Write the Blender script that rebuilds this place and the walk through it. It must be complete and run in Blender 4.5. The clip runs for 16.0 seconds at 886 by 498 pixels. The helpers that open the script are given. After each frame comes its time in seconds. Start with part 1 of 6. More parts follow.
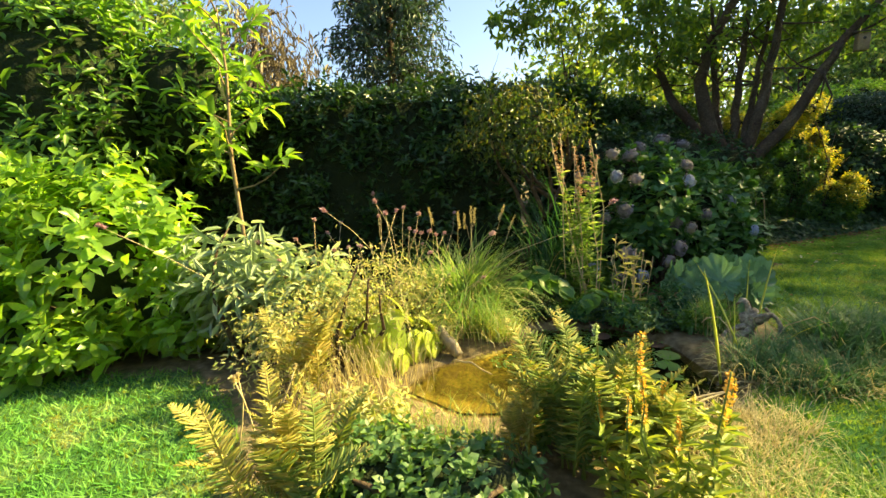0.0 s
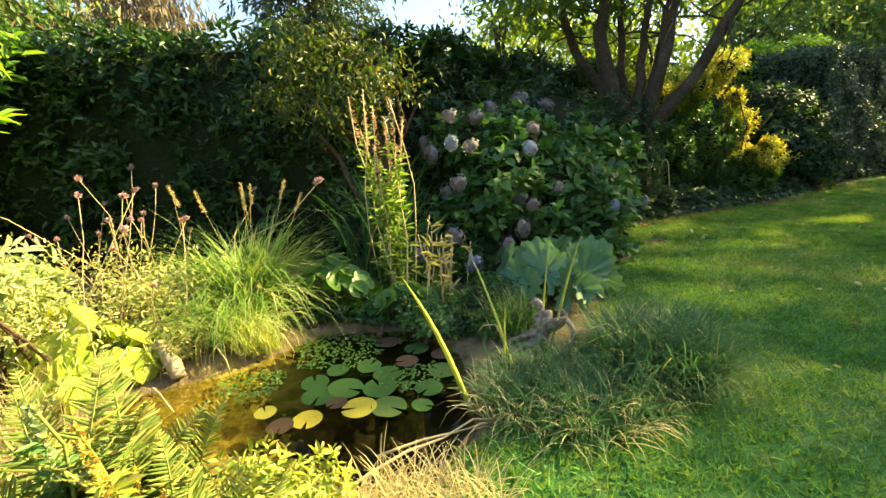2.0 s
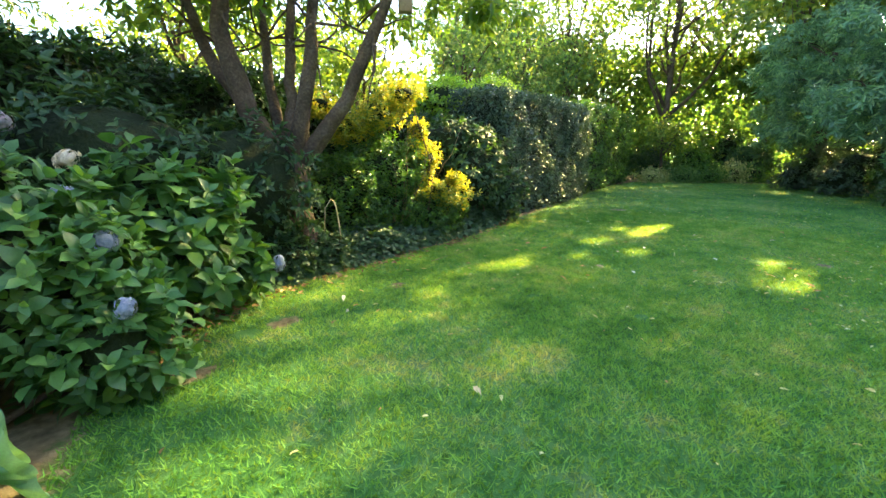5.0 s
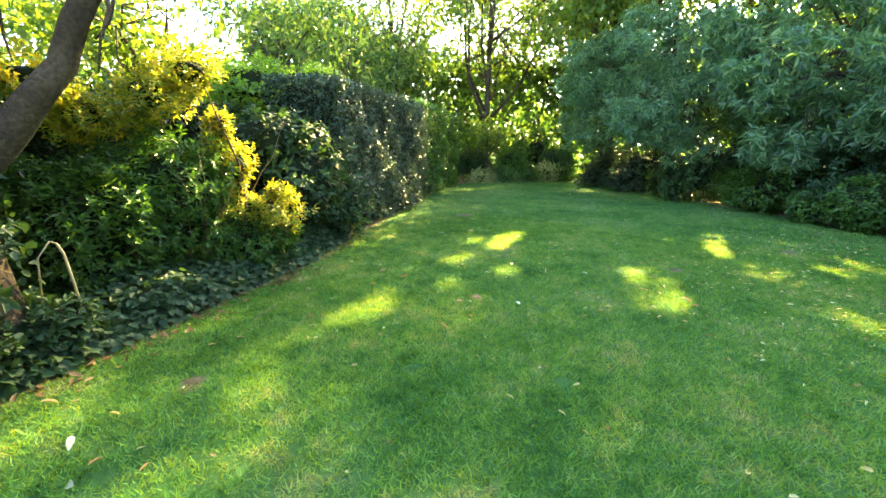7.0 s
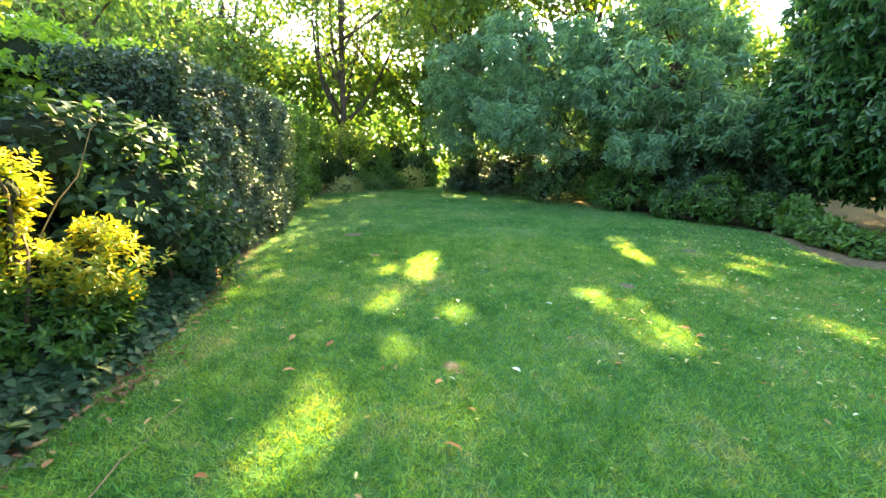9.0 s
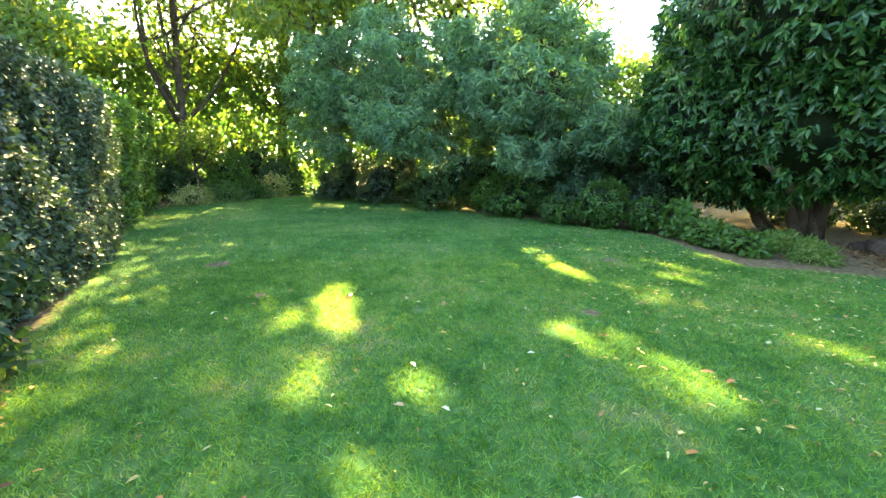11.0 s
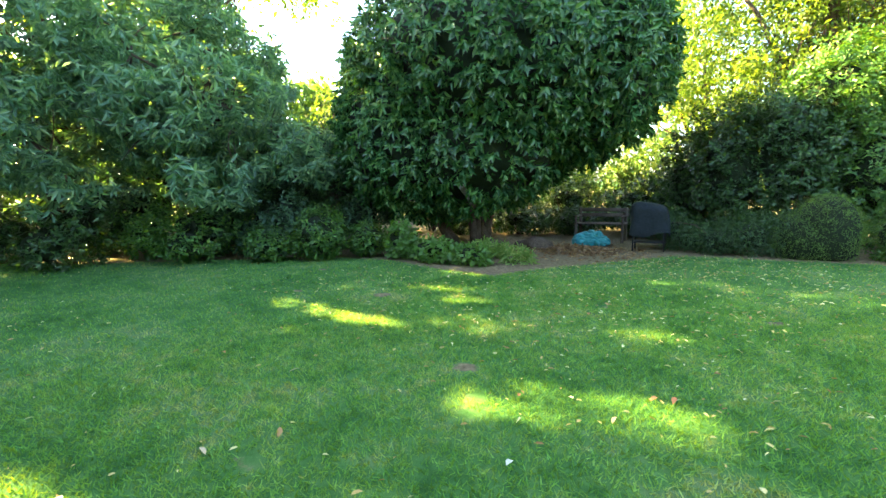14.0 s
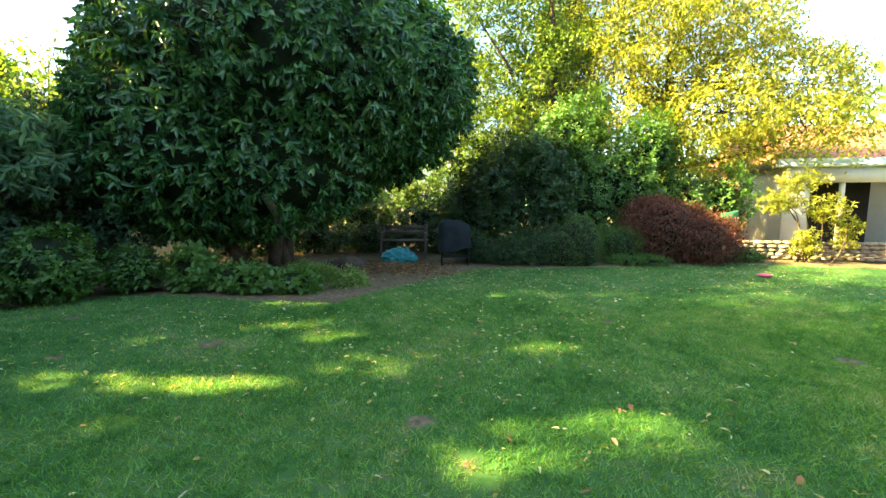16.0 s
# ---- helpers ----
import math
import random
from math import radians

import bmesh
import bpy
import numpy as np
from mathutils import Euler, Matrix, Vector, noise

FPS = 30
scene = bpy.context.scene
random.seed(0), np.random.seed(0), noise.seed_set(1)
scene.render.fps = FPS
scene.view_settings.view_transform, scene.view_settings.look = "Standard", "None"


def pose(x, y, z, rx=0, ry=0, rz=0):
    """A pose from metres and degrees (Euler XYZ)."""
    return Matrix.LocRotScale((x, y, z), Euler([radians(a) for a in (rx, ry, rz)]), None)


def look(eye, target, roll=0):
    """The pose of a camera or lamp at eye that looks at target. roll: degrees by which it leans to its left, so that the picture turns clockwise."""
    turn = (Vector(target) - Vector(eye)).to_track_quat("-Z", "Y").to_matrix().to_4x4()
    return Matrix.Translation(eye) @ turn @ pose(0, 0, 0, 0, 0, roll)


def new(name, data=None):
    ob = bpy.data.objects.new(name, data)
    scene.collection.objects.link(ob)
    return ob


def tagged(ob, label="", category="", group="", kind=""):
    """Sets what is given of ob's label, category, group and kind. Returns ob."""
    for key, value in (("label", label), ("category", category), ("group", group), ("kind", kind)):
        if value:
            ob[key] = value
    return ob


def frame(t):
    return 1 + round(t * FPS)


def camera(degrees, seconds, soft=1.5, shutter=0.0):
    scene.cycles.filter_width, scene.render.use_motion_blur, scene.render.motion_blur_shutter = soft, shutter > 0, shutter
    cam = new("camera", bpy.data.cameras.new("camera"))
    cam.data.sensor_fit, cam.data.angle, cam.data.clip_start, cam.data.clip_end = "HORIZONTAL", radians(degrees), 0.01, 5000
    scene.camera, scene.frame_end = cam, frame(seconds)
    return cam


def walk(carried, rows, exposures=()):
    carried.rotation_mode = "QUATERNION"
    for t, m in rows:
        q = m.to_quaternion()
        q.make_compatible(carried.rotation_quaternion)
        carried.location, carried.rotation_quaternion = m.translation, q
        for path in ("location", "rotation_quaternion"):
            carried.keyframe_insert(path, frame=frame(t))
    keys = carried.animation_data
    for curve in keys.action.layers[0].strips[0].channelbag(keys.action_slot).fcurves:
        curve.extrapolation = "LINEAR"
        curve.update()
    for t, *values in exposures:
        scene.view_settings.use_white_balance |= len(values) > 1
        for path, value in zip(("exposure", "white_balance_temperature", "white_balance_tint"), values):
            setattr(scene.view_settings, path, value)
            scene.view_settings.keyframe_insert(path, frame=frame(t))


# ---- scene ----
cam = camera(91.1, 16.0)
PATH = [
    (0, (-1.181, -1.435, 1.319), (-1.186, 0.533, 0.963), -1.8),
    (0.5, (-0.825, -1.244, 1.315), (-0.817, 0.718, 0.927), -2.1),
    (1, (-0.443, -1.032, 1.3), (-0.39, 0.913, 0.836), -2.5),
    (1.5, (-0.026, -0.903, 1.285), (0.047, 1.037, 0.802), -2.3),
    (2, (0.35, -0.742, 1.281), (0.43, 1.19, 0.769), -2.1),
    (2.5, (0.715, -0.564, 1.295), (0.799, 1.367, 0.78), -1.9),
    (3, (1.121, -0.414, 1.31), (1.313, 1.508, 0.793), -1.1),
    (3.5, (1.476, -0.208, 1.332), (1.893, 1.68, 0.823), 0.3),
    (4, (1.799, 0.05, 1.365), (2.43, 1.887, 0.89), -1.2),
    (4.5, (2.163, 0.254, 1.376), (2.895, 2.058, 0.92), -1.2),
    (5, (2.396, 0.47, 1.409), (3.396, 2.143, 0.959), 0.8),
    (5.2, (2.469, 0.576, 1.441), (3.596, 2.167, 0.997), 1.6),
    (7.3, (3.322, 1.956, 1.451), (4.918, 3.081, 1.018), 0.9),
    (7.5, (3.416, 2.116, 1.448), (5.041, 3.2, 1.021), 0.8),
    (8, (3.621, 2.511, 1.448), (5.342, 3.438, 1.025), 1.0),
    (8.5, (3.781, 2.895, 1.478), (5.595, 3.626, 1.059), -0.0),
    (9, (4.011, 3.208, 1.465), (5.88, 3.792, 1.06), 0.3),
    (9.2, (4.119, 3.32, 1.483), (6.01, 3.832, 1.081), 0.3),
    (11.3, (5.372, 4.342, 1.469), (7.325, 4.138, 1.09), 0.4),
    (11.5, (5.49, 4.45, 1.478), (7.426, 4.121, 1.097), 0.4),
    (12, (5.8, 4.668, 1.496), (7.717, 4.246, 1.112), 0.1),
    (12.5, (6.157, 4.822, 1.514), (8.014, 4.182, 1.141), -0.4),
    (13, (6.491, 4.963, 1.501), (8.229, 4.033, 1.164), 0.2),
    (13.5, (6.792, 5.124, 1.536), (8.386, 3.956, 1.229), -0.1),
    (14, (7.124, 5.224, 1.522), (8.487, 3.789, 1.233), -1.9),
    (14.5, (7.482, 5.328, 1.554), (8.645, 3.727, 1.267), -1.2),
    (15, (7.89, 5.458, 1.578), (8.823, 3.709, 1.311), -1.3),
    (15.5, (8.321, 5.472, 1.56), (8.962, 3.594, 1.31), -0.5),
    (16, (8.719, 5.411, 1.573), (9.079, 3.458, 1.333), 0.0),
]
EXPOSURES = [(0, 2.07), (1.2, 2.2), (2, 2.5), (3.5, 3.45), (5, 3.65), (8, 3.97), (12, 4.13), (14.5, 3.95), (16, 3.32)]
walk(cam, [(t, look(eye, target, roll)) for t, eye, target, roll in PATH], EXPOSURES)

# ---------------- world, sun, exposure ----------------
SUN_YAW, SUN_UP = 74.0, 35.0          # degrees right of +y, and above the horizon
sun_way = Vector((math.sin(radians(SUN_YAW)) * math.cos(radians(SUN_UP)),
                  math.cos(radians(SUN_YAW)) * math.cos(radians(SUN_UP)), math.sin(radians(SUN_UP))))
world = bpy.data.worlds.new("sky")
scene.world = world
world.use_nodes = True
wn = world.node_tree.nodes
sky = wn.new("ShaderNodeTexSky")
sky.sky_type, sky.sun_disc = "NISHITA", False
sky.sun_elevation, sky.sun_rotation = radians(SUN_UP), radians(SUN_YAW)
sky.dust_density = 1.6
world.node_tree.links.new(sky.outputs[0], wn["Background"].inputs[0])
wn["Background"].inputs[1].default_value = 0.07
sun_lamp = bpy.data.lights.new("sun", "SUN")
sun_lamp.energy, sun_lamp.angle, sun_lamp.color = 5.0, radians(0.6), (1.0, 0.78, 0.3)
new("sun", sun_lamp).matrix_world = look(sun_way * 60, (0, 0, 0))


# ---------------- materials ----------------
def nodes_of(name):
    m = bpy.data.materials.new(name)
    m.use_nodes = True
    nt = m.node_tree
    return m, nt, nt.nodes["Principled BSDF"], nt.links.new


def rgb(c):
    return (c[0], c[1], c[2], 1.0)


def ramp(nt, stops):
    r = nt.nodes.new("ShaderNodeValToRGB")
    while len(r.color_ramp.elements) < len(stops):
        r.color_ramp.elements.new(0.5)
    for e, (p, c) in zip(r.color_ramp.elements, stops):
        e.position, e.color = p, rgb(c)
    return r


def noise_at(nt, scale, detail=4.0, coords="position", rough=0.6):
    src = nt.nodes.new("ShaderNodeNewGeometry") if coords == "position" else nt.nodes.new("ShaderNodeTexCoord")
    n = nt.nodes.new("ShaderNodeTexNoise")
    n.inputs["Scale"].default_value, n.inputs["Detail"].default_value = scale, detail
    n.inputs["Roughness"].default_value = rough
    nt.links.new(src.outputs["Position" if coords == "position" else "Object"], n.inputs["Vector"])
    return n


def leaf_material(name, stops, glow, rough=0.42, through_light=0.38, gloss=0.5, patch=1.3, by_object=False):
    """Leaves: a colour by leaf, a slow drift of tone over the plant, gloss above and light coming through."""
    m, nt, b, link = nodes_of(name)
    if by_object:
        pick = nt.nodes.new("ShaderNodeObjectInfo").outputs["Random"]
    else:
        pick = nt.nodes.new("ShaderNodeNewGeometry").outputs["Random Per Island"]
    drift = noise_at(nt, patch, 3.0)
    mixer = nt.nodes.new("ShaderNodeMix")
    mixer.inputs[0].default_value = 0.35
    link(pick, mixer.inputs[2])
    link(drift.outputs["Fac"], mixer.inputs[3])
    tone = ramp(nt, [(p, [c * 1.3 for c in col]) for p, col in stops])
    link(mixer.outputs[0], tone.inputs[0])
    fine = noise_at(nt, 90.0, 2.0)
    hsv = nt.nodes.new("ShaderNodeHueSaturation")
    span = nt.nodes.new("ShaderNodeMapRange")
    span.inputs["To Min"].default_value, span.inputs["To Max"].default_value = 0.75, 1.25
    link(fine.outputs["Fac"], span.inputs["Value"])
    link(span.outputs[0], hsv.inputs["Value"])
    link(tone.outputs[0], hsv.inputs["Color"])
    link(hsv.outputs[0], b.inputs["Base Color"])
    b.inputs["Roughness"].default_value = rough
    b.inputs["Specular IOR Level"].default_value = gloss
    bump = nt.nodes.new("ShaderNodeBump")
    bump.inputs["Strength"].default_value, bump.inputs["Distance"].default_value = 0.25, 0.004
    link(fine.outputs["Fac"], bump.inputs["Height"])
    link(bump.outputs[0], b.inputs["Normal"])
    tr = nt.nodes.new("ShaderNodeBsdfTranslucent")
    warm = nt.nodes.new("ShaderNodeMix")
    warm.data_type, warm.blend_type = "RGBA", "MULTIPLY"
    warm.inputs[0].default_value = 1.0
    link(hsv.outputs[0], warm.inputs[6])
    warm.inputs[7].default_value = rgb(glow)
    link(warm.outputs[2], tr.inputs["Color"])
    mix = nt.nodes.new("ShaderNodeMixShader")
    mix.inputs[0].default_value = through_light
    link(b.outputs[0], mix.inputs[1])
    link(tr.outputs[0], mix.inputs[2])
    link(mix.outputs[0], nt.nodes["Material Output"].inputs[0])
    return m


def rough_material(name, stops, scale, fine, rough=0.85, bump_depth=0.01, metal=0.0, coords="position", gloss=0.3):
    """A weathered surface: a slow stain, a fine grain and relief."""
    m, nt, b, link = nodes_of(name)
    slow, grain = noise_at(nt, scale, 5.0, coords), noise_at(nt, fine, 5.0, coords)
    mixer = nt.nodes.new("ShaderNodeMix")
    mixer.inputs[0].default_value = 0.5
    link(slow.outputs["Fac"], mixer.inputs[2])
    link(grain.outputs["Fac"], mixer.inputs[3])
    tone = ramp(nt, stops)
    link(mixer.outputs[0], tone.inputs[0])
    link(tone.outputs[0], b.inputs["Base Color"])
    b.inputs["Roughness"].default_value, b.inputs["Metallic"].default_value = rough, metal
    b.inputs["Specular IOR Level"].default_value = gloss
    bump = nt.nodes.new("ShaderNodeBump")
    bump.inputs["Strength"].default_value, bump.inputs["Distance"].default_value = 0.7, bump_depth
    link(grain.outputs["Fac"], bump.inputs["Height"])
    link(bump.outputs[0], b.inputs["Normal"])
    return m


def lawn_tone(nt):
    """The colours of the mown grass over the garden: lush, mossy and dry patches."""
    big, mid = noise_at(nt, 0.55, 4.0), noise_at(nt, 2.6, 5.0)
    mixer = nt.nodes.new("ShaderNodeMix")
    mixer.inputs[0].default_value = 0.5
    nt.links.new(big.outputs["Fac"], mixer.inputs[2])
    nt.links.new(mid.outputs["Fac"], mixer.inputs[3])
    small = noise_at(nt, 10.0, 4.0)
    tuft = nt.nodes.new("ShaderNodeMix")
    tuft.inputs[0].default_value = 0.3
    nt.links.new(mixer.outputs[0], tuft.inputs[2])
    nt.links.new(small.outputs["Fac"], tuft.inputs[3])
    tone = ramp(nt, [(0.39, (0.05, 0.18, 0.036)), (0.46, (0.09, 0.265, 0.055)), (0.53, (0.136, 0.325, 0.08)), (0.61, (0.24, 0.36, 0.14))])
    nt.links.new(tuft.outputs[0], tone.inputs[0])
    return tone


def ground_material():
    m, nt, b, link = nodes_of("lawn_and_soil")
    tone = lawn_tone(nt)
    fine, coarse = noise_at(nt, 160.0, 3.0), noise_at(nt, 14.0, 5.0)
    soil = ramp(nt, [(0.3, (0.11, 0.082, 0.042)), (0.55, (0.23, 0.18, 0.1)), (0.75, (0.36, 0.29, 0.17))])
    link(coarse.outputs["Fac"], soil.inputs[0])
    mask = nt.nodes.new("ShaderNodeAttribute")
    mask.attribute_name = "soil"
    edge = nt.nodes.new("ShaderNodeMath")
    edge.operation = "ADD"
    jag = nt.nodes.new("ShaderNodeMapRange")
    jag.inputs["To Min"].default_value, jag.inputs["To Max"].default_value = -0.3, 0.3
    link(coarse.outputs["Fac"], jag.inputs["Value"])
    link(mask.outputs["Fac"], edge.inputs[0])
    link(jag.outputs[0], edge.inputs[1])
    sharp = nt.nodes.new("ShaderNodeMapRange")
    sharp.inputs["From Min"].default_value, sharp.inputs["From Max"].default_value = 0.4, 0.6
    link(edge.outputs[0], sharp.inputs["Value"])
    hsv = nt.nodes.new("ShaderNodeHueSaturation")
    span = nt.nodes.new("ShaderNodeMapRange")
    span.inputs["To Min"].default_value, span.inputs["To Max"].default_value = 0.35, 0.9
    link(fine.outputs["Fac"], span.inputs["Value"])
    link(span.outputs[0], hsv.inputs["Value"])
    link(tone.outputs[0], hsv.inputs["Color"])
    mix = nt.nodes.new("ShaderNodeMix")
    mix.data_type = "RGBA"
    link(sharp.outputs[0], mix.inputs[0])
    link(hsv.outputs[0], mix.inputs[6])
    link(soil.outputs[0], mix.inputs[7])
    link(mix.outputs[2], b.inputs["Base Color"])
    b.inputs["Roughness"].default_value, b.inputs["Specular IOR Level"].default_value = 0.9, 0.2
    bump = nt.nodes.new("ShaderNodeBump")
    bump.inputs["Strength"].default_value, bump.inputs["Distance"].default_value = 0.8, 0.02
    link(fine.outputs["Fac"], bump.inputs["Height"])
    link(bump.outputs[0], b.inputs["Normal"])
    return m


def blade_material():
    m, nt, b, link = nodes_of("lawn_blades")
    tone = lawn_tone(nt)
    pick = nt.nodes.new("ShaderNodeNewGeometry")
    hsv = nt.nodes.new("ShaderNodeHueSaturation")
    span = nt.nodes.new("ShaderNodeMapRange")
    span.inputs["To Min"].default_value, span.inputs["To Max"].default_value = 0.85, 1.5
    link(pick.outputs["Random Per Island"], span.inputs["Value"])
    link(span.outputs[0], hsv.inputs["Value"])
    link(tone.outputs[0], hsv.inputs["Color"])
    link(hsv.outputs[0], b.inputs["Base Color"])
    b.inputs["Roughness"].default_value, b.inputs["Specular IOR Level"].default_value = 0.6, 0.15
    tr = nt.nodes.new("ShaderNodeBsdfTranslucent")
    warm = nt.nodes.new("ShaderNodeMix")
    warm.data_type, warm.blend_type = "RGBA", "MULTIPLY"
    warm.inputs[0].default_value = 1.0
    link(hsv.outputs[0], warm.inputs[6])
    warm.inputs[7].default_value = (2.7, 1.35, 0.3, 1)
    link(warm.outputs[2], tr.inputs["Color"])
    mix = nt.nodes.new("ShaderNodeMixShader")
    mix.inputs[0].default_value = 0.4
    link(b.outputs[0], mix.inputs[1])
    link(tr.outputs[0], mix.inputs[2])
    link(mix.outputs[0], nt.nodes["Material Output"].inputs[0])
    return m


def water_material():
    m, nt, b, link = nodes_of("pond_water")
    b.inputs["Base Color"].default_value = (0.5, 0.42, 0.2, 1)
    b.inputs["Roughness"].default_value = 0.03
    b.inputs["IOR"].default_value = 1.33
    b.inputs["Transmission Weight"].default_value = 1.0
    ripple = noise_at(nt, 7.0, 2.0)
    bump = nt.nodes.new("ShaderNodeBump")
    bump.inputs["Strength"].default_value, bump.inputs["Distance"].default_value = 0.12, 0.01
    link(ripple.outputs["Fac"], bump.inputs["Height"])
    link(bump.outputs[0], b.inputs["Normal"])
    return m


YEL = (2.0, 1.9, 0.5)
M_GROUND, M_BLADE, M_WATER = ground_material(), blade_material(), water_material()
M_HEDGE = leaf_material("hedge_leaf", [(0.2, (0.016, 0.044, 0.013)), (0.6, (0.032, 0.078, 0.019)), (0.85, (0.058, 0.12, 0.026)), (0.97, (0.17, 0.22, 0.04))], YEL, 0.32, 0.15, 0.45)
M_SHOOT = leaf_material("tall_laurel_leaf", [(0.15, (0.04, 0.105, 0.022)), (0.6, (0.095, 0.19, 0.032)), (0.92, (0.2, 0.29, 0.05))], (2.2, 2.2, 0.6), 0.33, 0.35, 0.55)
M_LAUREL = leaf_material("laurel_leaf", [(0.2, (0.022, 0.072, 0.028)), (0.6, (0.052, 0.145, 0.045)), (0.9, (0.12, 0.235, 0.065))], YEL, 0.26, 0.2, 0.7)
M_LIME = leaf_material("lime_leaf", [(0.15, (0.07, 0.15, 0.022)), (0.6, (0.16, 0.27, 0.035)), (0.92, (0.28, 0.37, 0.05))], (2.2, 2.2, 0.6), 0.33, 0.45, 0.55)
M_GOLD = leaf_material("gold_leaf", [(0.15, (0.08, 0.16, 0.025)), (0.45, (0.27, 0.31, 0.03)), (0.7, (0.42, 0.36, 0.03)), (0.95, (0.53, 0.43, 0.06))], (1.25, 1.15, 0.5), 0.4, 0.4)
M_EUON = leaf_material("green_euonymus_leaf", [(0.15, (0.028, 0.08, 0.018)), (0.6, (0.057, 0.14, 0.025)), (0.95, (0.14, 0.23, 0.035))], YEL, 0.38, 0.28)
M_HOLLY = leaf_material("clipped_hedge_leaf", [(0.2, (0.03, 0.06, 0.042)), (0.6, (0.05, 0.095, 0.06)), (0.95, (0.09, 0.13, 0.08))], YEL, 0.4, 0.16, 0.45)
M_IVY = leaf_material("ivy_leaf", [(0.2, (0.02, 0.05, 0.025)), (0.6, (0.036, 0.08, 0.036)), (0.95, (0.07, 0.125, 0.048))], YEL, 0.55, 0.25, 0.35)
M_CHERRY = leaf_material("cherry_leaf", [(0.2, (0.04, 0.085, 0.022)), (0.6, (0.075, 0.14, 0.028)), (0.95, (0.17, 0.22, 0.03))], (2.7, 2.4, 0.5), 0.42, 0.5)
M_CHEST = leaf_material("chestnut_leaf", [(0.15, (0.045, 0.105, 0.065)), (0.6, (0.115, 0.22, 0.135)), (0.95, (0.26, 0.35, 0.18))], (2.3, 2.2, 0.7), 0.3, 0.4, 0.7)
M_OAK = leaf_material("oak_leaf", [(0.15, (0.05, 0.1, 0.025)), (0.6, (0.1, 0.16, 0.035)), (0.95, (0.24, 0.26, 0.04))], YEL, 0.42, 0.5)
M_YTREE = leaf_material("yellow_tree_leaf", [(0.15, (0.13, 0.19, 0.032)), (0.6, (0.23, 0.26, 0.045)), (0.95, (0.4, 0.37, 0.09))], (1.5, 1.3, 0.45), 0.5, 0.62)
M_WOODS = leaf_material("woodland_leaf", [(0.15, (0.05, 0.1, 0.03)), (0.6, (0.1, 0.17, 0.045)), (0.95, (0.25, 0.26, 0.06))], (1.7, 1.8, 0.9), 0.5, 0.4, 0.4, 0.35)
M_SPRUCE = leaf_material("spruce_needle", [(0.2, (0.02, 0.045, 0.025)), (0.8, (0.05, 0.085, 0.045))], (1.5, 1.6, 0.8), 0.5, 0.2)
M_YEW = leaf_material("yew_needle", [(0.2, (0.02, 0.055, 0.02)), (0.8, (0.055, 0.115, 0.03))], YEL, 0.5, 0.2)
M_DOME = leaf_material("dwarf_conifer_needle", [(0.2, (0.07, 0.14, 0.03)), (0.8, (0.12, 0.21, 0.045))], YEL, 0.5, 0.3)
M_MAPLE = leaf_material("maple_leaf", [(0.15, (0.06, 0.024, 0.016)), (0.6, (0.14, 0.055, 0.032)), (0.95, (0.28, 0.13, 0.07))], (1.5, 1.1, 0.9), 0.42, 0.4)
M_ACER = leaf_material("small_tree_leaf", [(0.15, (0.024, 0.052, 0.015)), (0.6, (0.047, 0.08, 0.018)), (0.95, (0.16, 0.13, 0.032))], YEL, 0.42, 0.42)
M_HYD = leaf_material("hydrangea_leaf", [(0.15, (0.032, 0.09, 0.03)), (0.6, (0.06, 0.15, 0.042)), (0.95, (0.13, 0.24, 0.055))], YEL, 0.45, 0.3)
M_HYDF = leaf_material("hydrangea_floret", [(0.1, (0.15, 0.16, 0.16)), (0.45, (0.22, 0.21, 0.23)), (0.75, (0.25, 0.21, 0.24)), (0.95, (0.19, 0.22, 0.15))], (1.1, 1.0, 1.0), 0.6, 0.3, 0.2)
M_HYDB = leaf_material("blue_hydrangea_floret", [(0.1, (0.2, 0.25, 0.36)), (0.9, (0.32, 0.36, 0.46))], (1.1, 1.0, 1.1), 0.6, 0.3, 0.2)
M_HYDW = leaf_material("cream_hydrangea_floret", [(0.1, (0.6, 0.52, 0.4)), (0.9, (0.75, 0.68, 0.55))], (1.1, 1.0, 0.9), 0.6, 0.3, 0.2)
M_GUN = leaf_material("rhubarb_leaf", [(0.15, (0.09, 0.18, 0.11)), (0.9, (0.14, 0.25, 0.15))], (1.8, 1.9, 0.9), 0.5, 0.3, 0.4, 6.0, True)
M_HOSTA = leaf_material("lime_hosta_leaf", [(0.1, (0.22, 0.32, 0.04)), (0.9, (0.42, 0.47, 0.08))], (1.5, 1.4, 0.5), 0.4, 0.4, 0.5, 6.0, True)
M_MARSH = leaf_material("marsh_plant_leaf", [(0.1, (0.05, 0.12, 0.025)), (0.9, (0.1, 0.2, 0.04))], YEL, 0.35, 0.35, 0.5, 6.0, True)
M_PAD = leaf_material("lily_pad", [(0.1, (0.025, 0.075, 0.018)), (0.7, (0.055, 0.12, 0.028)), (0.95, (0.12, 0.11, 0.05))], YEL, 0.45, 0.12, 0.35, 8.0, True)
M_PADY = leaf_material("yellow_lily_pad", [(0.1, (0.5, 0.4, 0.04)), (0.9, (0.36, 0.38, 0.06))], (1.2, 1.1, 0.5), 0.3, 0.2, 0.6, 8.0, True)
M_PADB = leaf_material("brown_lily_pad", [(0.1, (0.05, 0.03, 0.02)), (0.9, (0.11, 0.07, 0.04))], (1.2, 1.1, 0.5), 0.5, 0.1, 0.35, 8.0, True)
